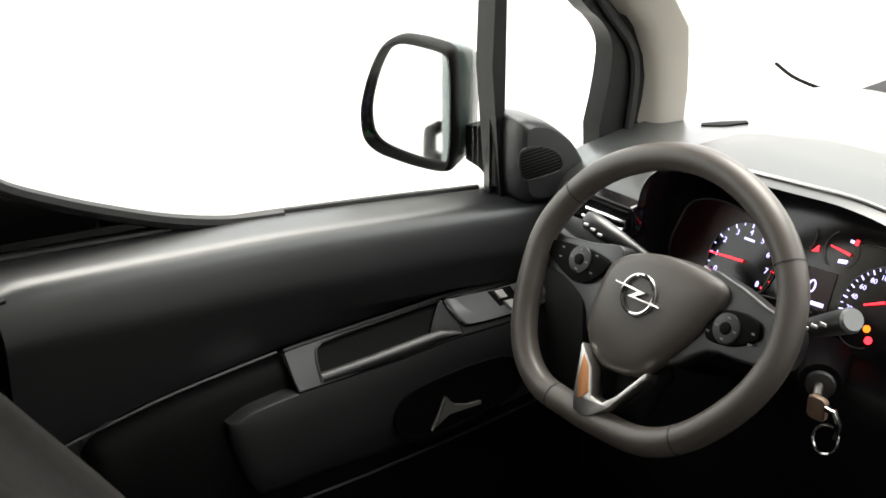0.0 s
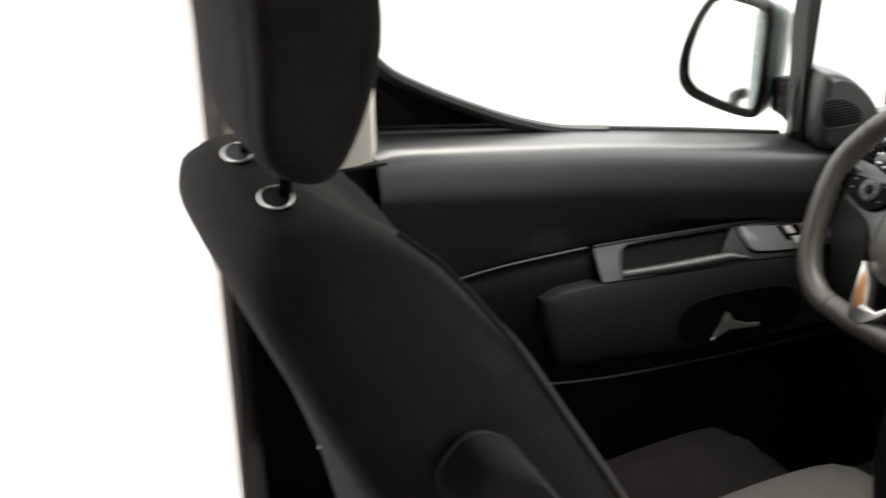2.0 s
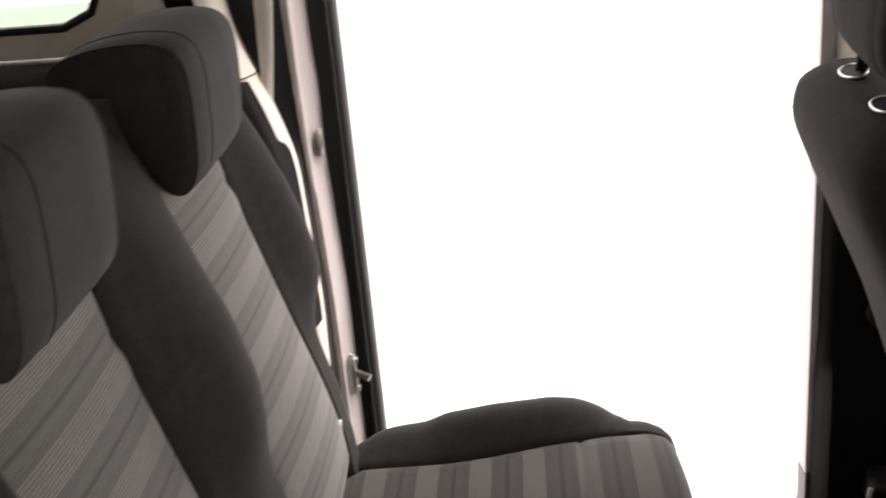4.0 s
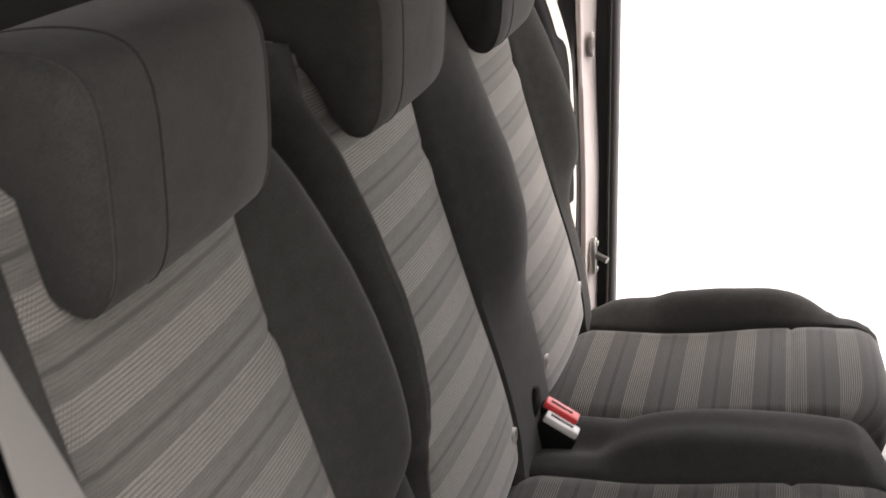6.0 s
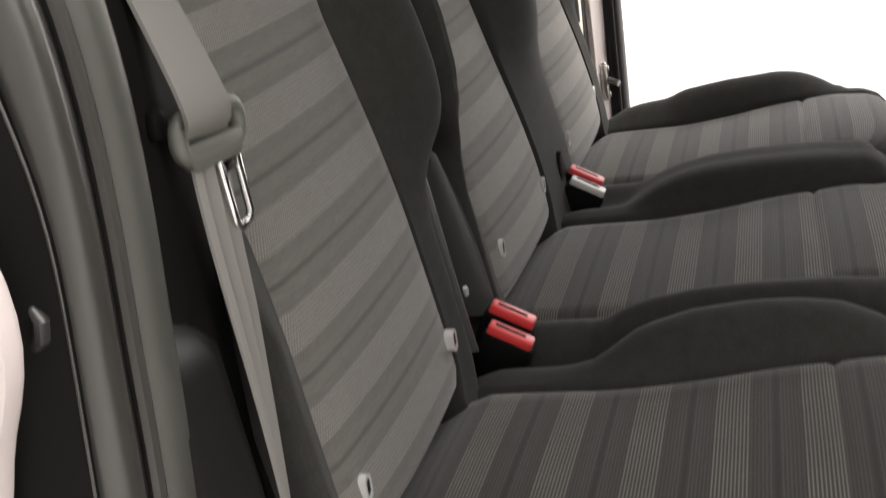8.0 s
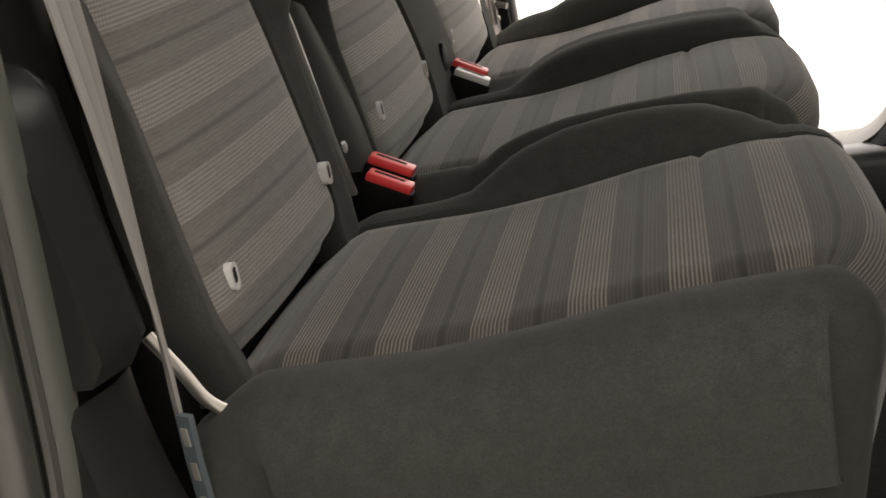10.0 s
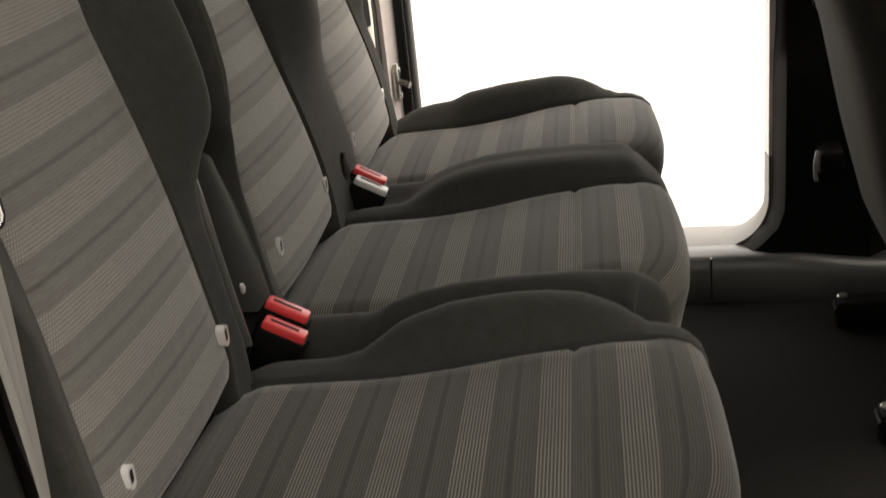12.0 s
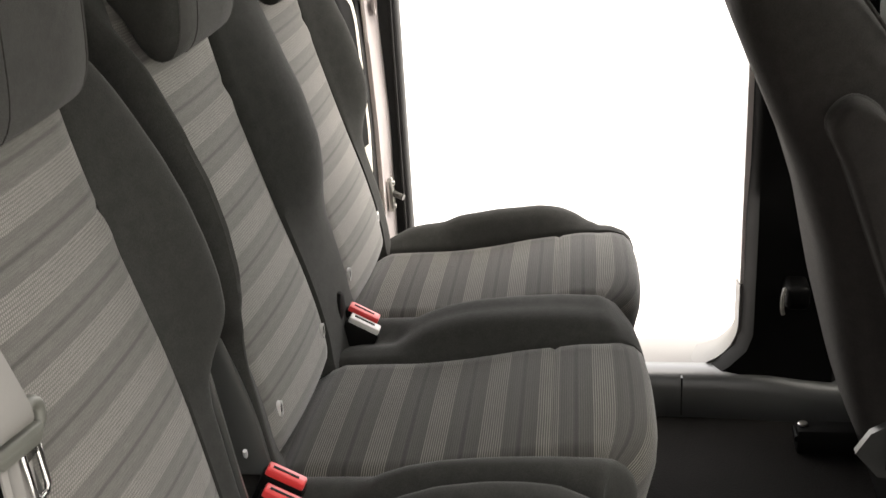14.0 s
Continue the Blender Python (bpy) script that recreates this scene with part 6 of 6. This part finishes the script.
em = part("emblem", tube([wp(0.004 + 0.0225 * math.cos(a), -0.001 + 0.0225 * math.sin(a), 0.026) for a in np.linspace(0, 2 * math.pi, 32, endpoint=False)], 0.0026, 8, True), CHROME, wheel, "chrome ring emblem with a slanted bar")
part("emblem_bar", wheel_slab([(-0.031, 0.0050), (0.017, 0.0045), (0.004, -0.0038), (0.039, -0.0045), (0.039, -0.0062), (-0.009, -0.0068), (0.004, 0.0018), (-0.031, 0.0030)], 0.024, 0.0295, 0.0006, 1), CHROME, em)
part("print_bar", wheel_slab([(-0.012, -0.060), (0.010, -0.060), (0.010, -0.064), (-0.012, -0.064)], 0.016, 0.0205, 0.0), PIPING, hb)
part("print_bar", wheel_slab([(-0.004, -0.050), (0.004, -0.050), (0.004, -0.053), (-0.004, -0.053)], 0.016, 0.0215, 0.0), PIPING, hb)
for sg, cx, cb in ((-1, -0.108, 0.007), (1, 0.120, 0.003)):
    if sg < 0:
        arm = smooth2([(-0.186, 0.030), (-0.150, 0.026), (-0.100, 0.032), (-0.055, 0.038), (-0.050, -0.010), (-0.062, -0.070), (-0.085, -0.040), (-0.130, -0.022), (-0.186, -0.014)], 4)
        pod = smooth2([(-0.1725, 0.0072), (-0.1537, 0.0169), (-0.115, 0.0215), (-0.0829, 0.0218), (-0.0625, 0.0143), (-0.0777, -0.0087), (-0.1009, -0.0204), (-0.1339, -0.0134)], 4)
    else:
        arm = smooth2([(0.060, 0.046), (0.100, 0.052), (0.150, 0.040), (0.192, 0.030), (0.192, -0.012), (0.150, -0.024), (0.100, -0.030), (0.055, -0.060)], 4)
        pod = smooth2([(0.0916, -0.0021), (0.102, 0.0181), (0.1256, 0.0249), (0.1487, 0.0227), (0.156, 0.0125), (0.154, 0.0025), (0.1272, -0.0135), (0.0979, -0.0161)], 4)
    sp = part("spoke", wheel_slab(arm, -0.022, 0.004, 0.006, 3), DOOR_PLASTIC, wheel, "dark side spoke")
    pd = part("button_pod", wheel_slab(pod, 0.003, 0.0105, 0.002), PLASTIC_BLACK, sp, "black button pod")
    part("ring_button", wheel_slab([(cx - sg * 0.002 + 0.017 * math.cos(a), cb + 0.017 * math.sin(a)) for a in np.linspace(0, 2 * math.pi, 28, endpoint=False)], 0.009, 0.0135, 0.0015), PLASTIC_SATIN, sp, "round four-way button")
    part("centre_button", wheel_slab([(cx - sg * 0.002 + 0.007 * math.cos(a), cb + 0.007 * math.sin(a)) for a in np.linspace(0, 2 * math.pi, 20, endpoint=False)], 0.012, 0.0155, 0.001), PLASTIC_BLACK, sp)
    for da, db in ((0.012, 0), (-0.012, 0), (0, 0.012), (0, -0.012), (sg * 0.032, 0.006), (sg * 0.032, -0.006), (-sg * 0.022, 0.012), (-sg * 0.022, -0.010)):
        a0, b0 = cx - sg * 0.002 + da, cb + db
        part("symbol_bar", wheel_slab([(a0 - 0.002, b0 - 0.0010), (a0 + 0.002, b0 - 0.0010), (a0 + 0.002, b0 + 0.0010), (a0 - 0.002, b0 + 0.0010)], 0.009, 0.0141 if abs(da) < 0.02 else 0.0112, 0.0), GREY_PLASTIC, sp)
# lower silver spoke
low_sp = smooth2([(-0.050, -0.070), (-0.060, -0.105), (-0.055, -0.150), (-0.02, -0.158), (0.02, -0.158), (0.045, -0.150), (0.052, -0.105), (0.058, -0.066), (0.0, -0.060)], 3)
part("lower_spoke", wheel_slab(low_sp, -0.020, -0.004, 0.005), PLASTIC_BLACK, wheel, "black lower spoke")
part("spoke_trim", wheel_slab([(-0.046, -0.078), (-0.040, -0.108), (-0.032, -0.139), (-0.026, -0.153), (-0.009, -0.156), (0.002, -0.150), (0.021, -0.133), (0.055, -0.085), (0.055, -0.076), (0.051, -0.079), (0.026, -0.116), (0.010, -0.131), (-0.008, -0.130), (-0.020, -0.100)], 0.006, 0.029, 0.0015), SATIN_METAL, wheel, "satin silver V-shaped trim")
part("spoke_inlay", wheel_slab([(-0.037, -0.089), (-0.024, -0.101), (-0.012, -0.127), (-0.023, -0.140), (-0.033, -0.119)], 0.025, 0.0302, 0.0008), COPPER, wheel, "orange-brown inlay")

# ---- front seats ----
ZF_R = [0.28, 0.44, 0.612, 0.738, 0.893, 0.970, 1.005, 1.030, 1.050]
YF_R = [0.835, 0.792, 0.755, 0.713, 0.645, 0.618, 0.613, 0.620, 0.645]
ZF_F = [0.28, 0.50, 0.65, 0.747, 0.825, 0.928, 1.000, 1.030, 1.045, 1.050]
YF_F = [1.06, 1.06, 1.00, 0.946, 0.899, 0.839, 0.785, 0.755, 0.725, 0.70]
FR_LINE, FF_LINE = smooth_curve(ZF_R, YF_R, 80, 4), smooth_curve(ZF_F, YF_F, 80, 4)
FW_LINE = smooth_curve([0.28, 0.50, 0.80, 0.93, 0.99, 1.02, 1.038, 1.050], [0.235, 0.245, 0.245, 0.235, 0.222, 0.205, 0.185, 0.14], 60, 3)


def seat_shell(cx, lift, stretch, shift, inset):
    """The padded back of a front seat as a stack of rounded sections."""
    rows = []
    for z in list(np.linspace(0.30, 0.99, 40)) + [1.005, 1.018, 1.029, 1.038, 1.044, 1.049]:
        r, f, w = at_curve(z, *FR_LINE), at_curve(z, *FF_LINE), at_curve(z, *FW_LINE)
        d = f - r
        sec = [(-0.55, 0.985), (-0.80, 1.0), (-0.94, 0.93), (-1.0, 0.74), (-1.0, 0.42), (-0.97, 0.20), (-0.88, 0.06), (-0.70, 0.0), (-0.35, -0.012), (0, -0.016), (0.35, -0.012), (0.70, 0.0), (0.88, 0.06), (0.97, 0.20), (1.0, 0.42), (1.0, 0.74), (0.94, 0.93), (0.80, 1.0), (0.55, 0.985), (0.50, 0.93), (0.3, 0.86), (0, 0.84), (-0.3, 0.86), (-0.50, 0.93)]
        rows.append([Vector((cx + a * w, r + b * d + shift, 0.30 + (z - 0.30) * stretch + lift - 0.014 * ease((z - 0.88) / 0.12))) for a, b in sec])
    return loft(rows)


drv = thing("driver_seat", -0.37, 0.9, 0.03, "driver's seat in black cloth with headrest and folded armrest", "seat")
part("backrest", seat_shell(-0.37, 0, 1.0, 0.0, 0), CLOTH_BLACK, drv, "black cloth backrest")
for sg in (-1, 1):
    pts = []
    for z in np.linspace(0.50, 1.03, 24):
        r, f, w = at_curve(z, *FR_LINE), at_curve(z, *FF_LINE), at_curve(z, *FW_LINE)
        pts.append(Vector((-0.37 + sg * w * 0.935, r + 0.945 * (f - r), z)))
    part("front_piping", tube(pts, 0.0028, 8), CLOTH_BLACK, drv, "sewn piping along the bolster")
hprof = [(0.642, 1.16), (0.643, 1.10), (0.656, 1.068), (0.686, 1.052), (0.714, 1.060), (0.738, 1.105), (0.755, 1.18), (0.752, 1.25), (0.738, 1.305), (0.705, 1.325), (0.668, 1.318), (0.646, 1.28), (0.640, 1.22)]
hd = part("headrest", headrest_mesh(hprof, 0.135, -0.37, taper=0.16), CLOTH_BLACK, drv, "black cloth headrest")
for px in (-0.439, -0.304):
    part("headrest_post", tube([(px, 0.672, 1.03), (px, 0.678, 1.10)], 0.007, 10), PLASTIC_BLACK, hd)
    ell = [Vector((px + 0.027 * math.cos(a), 0.664 + 0.0135 * math.sin(a), 1.039 + 0.003 * math.sin(a))) for a in np.linspace(0, 2 * math.pi, 24, endpoint=False)]
    gd = part("post_guide", loft([[p + Vector((0, 0, h)) for p in ell] for h in (-0.012, 0.0)]), PLASTIC_BLACK, drv, "black plastic post guide with a bright rim")
    part("guide_rim", tube(ell, 0.0015, 8, True), SATIN_METAL, gd, "bright rim")
# cushion
rows = []
for y in np.linspace(0.86, 1.46, 30):
    t = (y - 0.86) / 0.60
    zi = 0.398 + 0.045 * ease(t * 1.2) - 0.05 * ease((t - 0.90) / 0.10)
    zb = zi - 0.012
    w = 0.25 - 0.02 * ease((t - 0.85) / 0.15)
    sec = [(-0.55, zi), (-0.68, zi + 0.004), (-0.80, zb), (-0.90, zb), (-0.98, zb - 0.03), (-1.0, zi - 0.07), (-0.98, zi - 0.115), (-0.85, zi - 0.13), (0.85, zi - 0.13), (0.98, zi - 0.115), (1.0, zi - 0.07), (0.98, zb - 0.03), (0.90, zb), (0.80, zb), (0.68, zi + 0.004), (0.55, zi), (0.2, zi + 0.008), (-0.2, zi + 0.008)]
    rows.append([Vector((-0.37 + a * w, y, b)) for a, b in sec])
# Cushion darkened in its cloth, as if less light reached it.
part("cushion", loft(rows), CLOTH_JET_SHADE, drv, "black cloth cushion")
rows = []
for y in np.linspace(0.98, 1.455, 20):
    t = (y - 0.86) / 0.60
    z = 0.432 + 0.045 * ease(t * 1.2) - 0.05 * ease((t - 0.90) / 0.10)
    rows.append([Vector((-0.265 + a * 0.115, y, z + 0.012 + 0.050 * (1 - a * a) * ease((y - 0.98) / 0.3))) for a in (-1, -0.7, -0.35, 0, 0.35, 0.7, 1)] + [Vector((-0.15, y, z - 0.04)), Vector((-0.38, y, z - 0.04))])
part("cushion_panel", loft(rows), CLOTH_GREY, drv, "grey cloth centre of the cushion")
part("seat_base", rbox(-0.58, -0.16, 0.90, 1.36, 0.086, 0.31, 0.02, 3), PLASTIC_BLACK, drv, "black seat base")
for px in (-0.585, -0.185):
    rl = part("rail", rbox(px - 0.022, px + 0.022, 0.80, 1.36, 0.032, 0.085, 0.006), PLASTIC_BLACK, drv, "black floor rail")
    part("rail_bolt", disc((px, 0.812, 0.0855), (0, 0, 1), 0.010, 0.006, 12, 0.0015), SATIN_METAL, rl, "steel bolt")
    part("rail_end", tube([(px - 0.02, 0.803, 0.066), (px + 0.02, 0.803, 0.066)], 0.008, 10), PLASTIC_BLACK, rl, "black rail end")
part("back_hinge_cover", loft([[Vector((x, y, z)) for y, z in ((0.815, 0.31), (0.835, 0.345), (0.86, 0.36), (0.93, 0.33), (0.93, 0.26), (0.85, 0.27))] for x in (-0.140, -0.125)]), PLASTIC_SATIN, drv, "grey hinge cover")
# folded armrest on the inner side
rows = []
arm_side = [(0.742, 0.852), (0.766, 0.87), (0.796, 0.86), (0.82, 0.83), (0.866, 0.755), (0.919, 0.62), (0.949, 0.51), (0.929, 0.48), (0.879, 0.48), (0.849, 0.54), (0.804, 0.66), (0.759, 0.78), (0.737, 0.826)]
asp = spline([(0, a, b) for a, b in arm_side], 3, True)
mid = sum(asp, Vector()) / len(asp)
for x, k in ((-0.128, 0.90), (-0.122, 0.97), (-0.112, 1.0), (-0.072, 1.0), (-0.060, 0.97), (-0.053, 0.90), (-0.050, 0.78)):
    rows.append([Vector((x, mid.y + (q.y - mid.y) * k, mid.z + (q.z - mid.z) * (1 - (1 - k) * 0.35))) for q in asp])
part("armrest", loft(rows), CLOTH_BLACK, drv, "black armrest folded up beside the backrest")
part("armrest_piping", tube([Vector((-0.112, mid.y + (q.y - mid.y) * 1.005, mid.z + (q.z - mid.z) * 1.005)) for q in asp], 0.0020, 6, True), PIPING, drv)

pas = thing("passenger_seat", 0.52, 0.95, 0.03, "front passenger seat with its black cloth back darkened as in shade", "seat")
outl = [(0.318, 0.35), (0.312, 0.70), (0.316, 0.95), (0.322, 1.08), (0.325, 1.16), (0.331, 1.212), (0.338, 1.241), (0.345, 1.263), (0.352, 1.283), (0.360, 1.299), (0.371, 1.313), (0.383, 1.324), (0.400, 1.334), (0.435, 1.345), (0.52, 1.353), (0.62, 1.340), (0.70, 1.305), (0.735, 1.24), (0.746, 1.15), (0.752, 0.95), (0.755, 0.70), (0.752, 0.35)]
sp = [(p.x, p.y) for p in spline([(a, b, 0) for a, b in outl], 4)]
rows = []
for k, dy in ((0.70, -0.012), (0.88, -0.009), (0.95, -0.002), (0.985, 0.008), (1.0, 0.022), (0.985, 0.034), (0.93, 0.046), (0.84, 0.058), (0.70, 0.070)):
    rows.append([Vector((0.545 + (a - 0.545) * k, 0.811 + dy + 0.10 * max(0.0, 0.85 - b) - 0.048 * ease((b - 0.98) / 0.17), 0.70 + (b - 0.70) * (k if b > 0.7 else 1))) for a, b in sp])
# Shade on the seat back is put into this darker cloth.
part("backrest", loft(rows), CLOTH_JET_SHADE, pas, "black cloth back of the seat, darkened as in shade")
part("panel_seam", tube([(0.412, 0.7515, 1.318), (0.406, 0.7515, 1.304), (0.397, 0.7515, 1.262), (0.391, 0.7515, 1.225), (0.388, 0.754, 1.15), (0.386, 0.782, 1.05), (0.386, 0.8005, 0.95), (0.386, 0.8005, 0.85), (0.386, 0.83, 0.55)], 0.0011, 6), PLASTIC_BLACK, pas)
pprof = [(0.835 + (a - 0.64), b + 0.22) for a, b in hprof]
part("headrest", headrest_mesh([(a, min(b, 1.53)) for a, b in [(q[0], 1.372 + (q[1] - 1.288) * 0.58) for q in pprof]], 0.11, 0.57), CLOTH_BLACK, pas, "black cloth headrest")
part("cushion", rbox(0.26, 0.75, 0.98, 1.48, 0.36, 0.55, 0.05, 4), CLOTH_BLACK, pas, "black cloth cushion")
part("seat_base", rbox(0.29, 0.72, 0.98, 1.42, 0.03, 0.37, 0.02, 2), PLASTIC_BLACK, pas, "black seat base")

# ---- fittings on the left B pillar ----
hk = thing("belt_anchor", -0.66, 0.78, 0.30, "black seat belt anchor with pale edge on the pillar", "belt anchor")
part("plug", rbox(-0.735, -0.664, 0.778, 0.825, 0.290, 0.340, 0.012, 3), PLASTIC_BLACK, hk)
part("edge", tube(spline([(-0.668, 0.776, 0.338), (-0.660, 0.771, 0.325), (-0.658, 0.771, 0.300), (-0.662, 0.774, 0.286)], 3), 0.004, 8), GREY_PLASTIC, hk, "pale strip along the edge")
hk2 = thing("coat_hook", -0.66, 0.78, 0.56, "small steel hook on the dark pillar trim", "hook")
part("hook", tube(spline([(-0.735, 0.790, 0.590), (-0.645, 0.786, 0.585), (-0.628, 0.784, 0.570), (-0.628, 0.784, 0.545)], 4), 0.0045, 8), SATIN_METAL, hk2)
part("boss", disc((-0.737, 0.79, 0.60), (1, 0, 0), 0.020, 0.03, 16, 0.005), PLASTIC_BLACK, hk2)
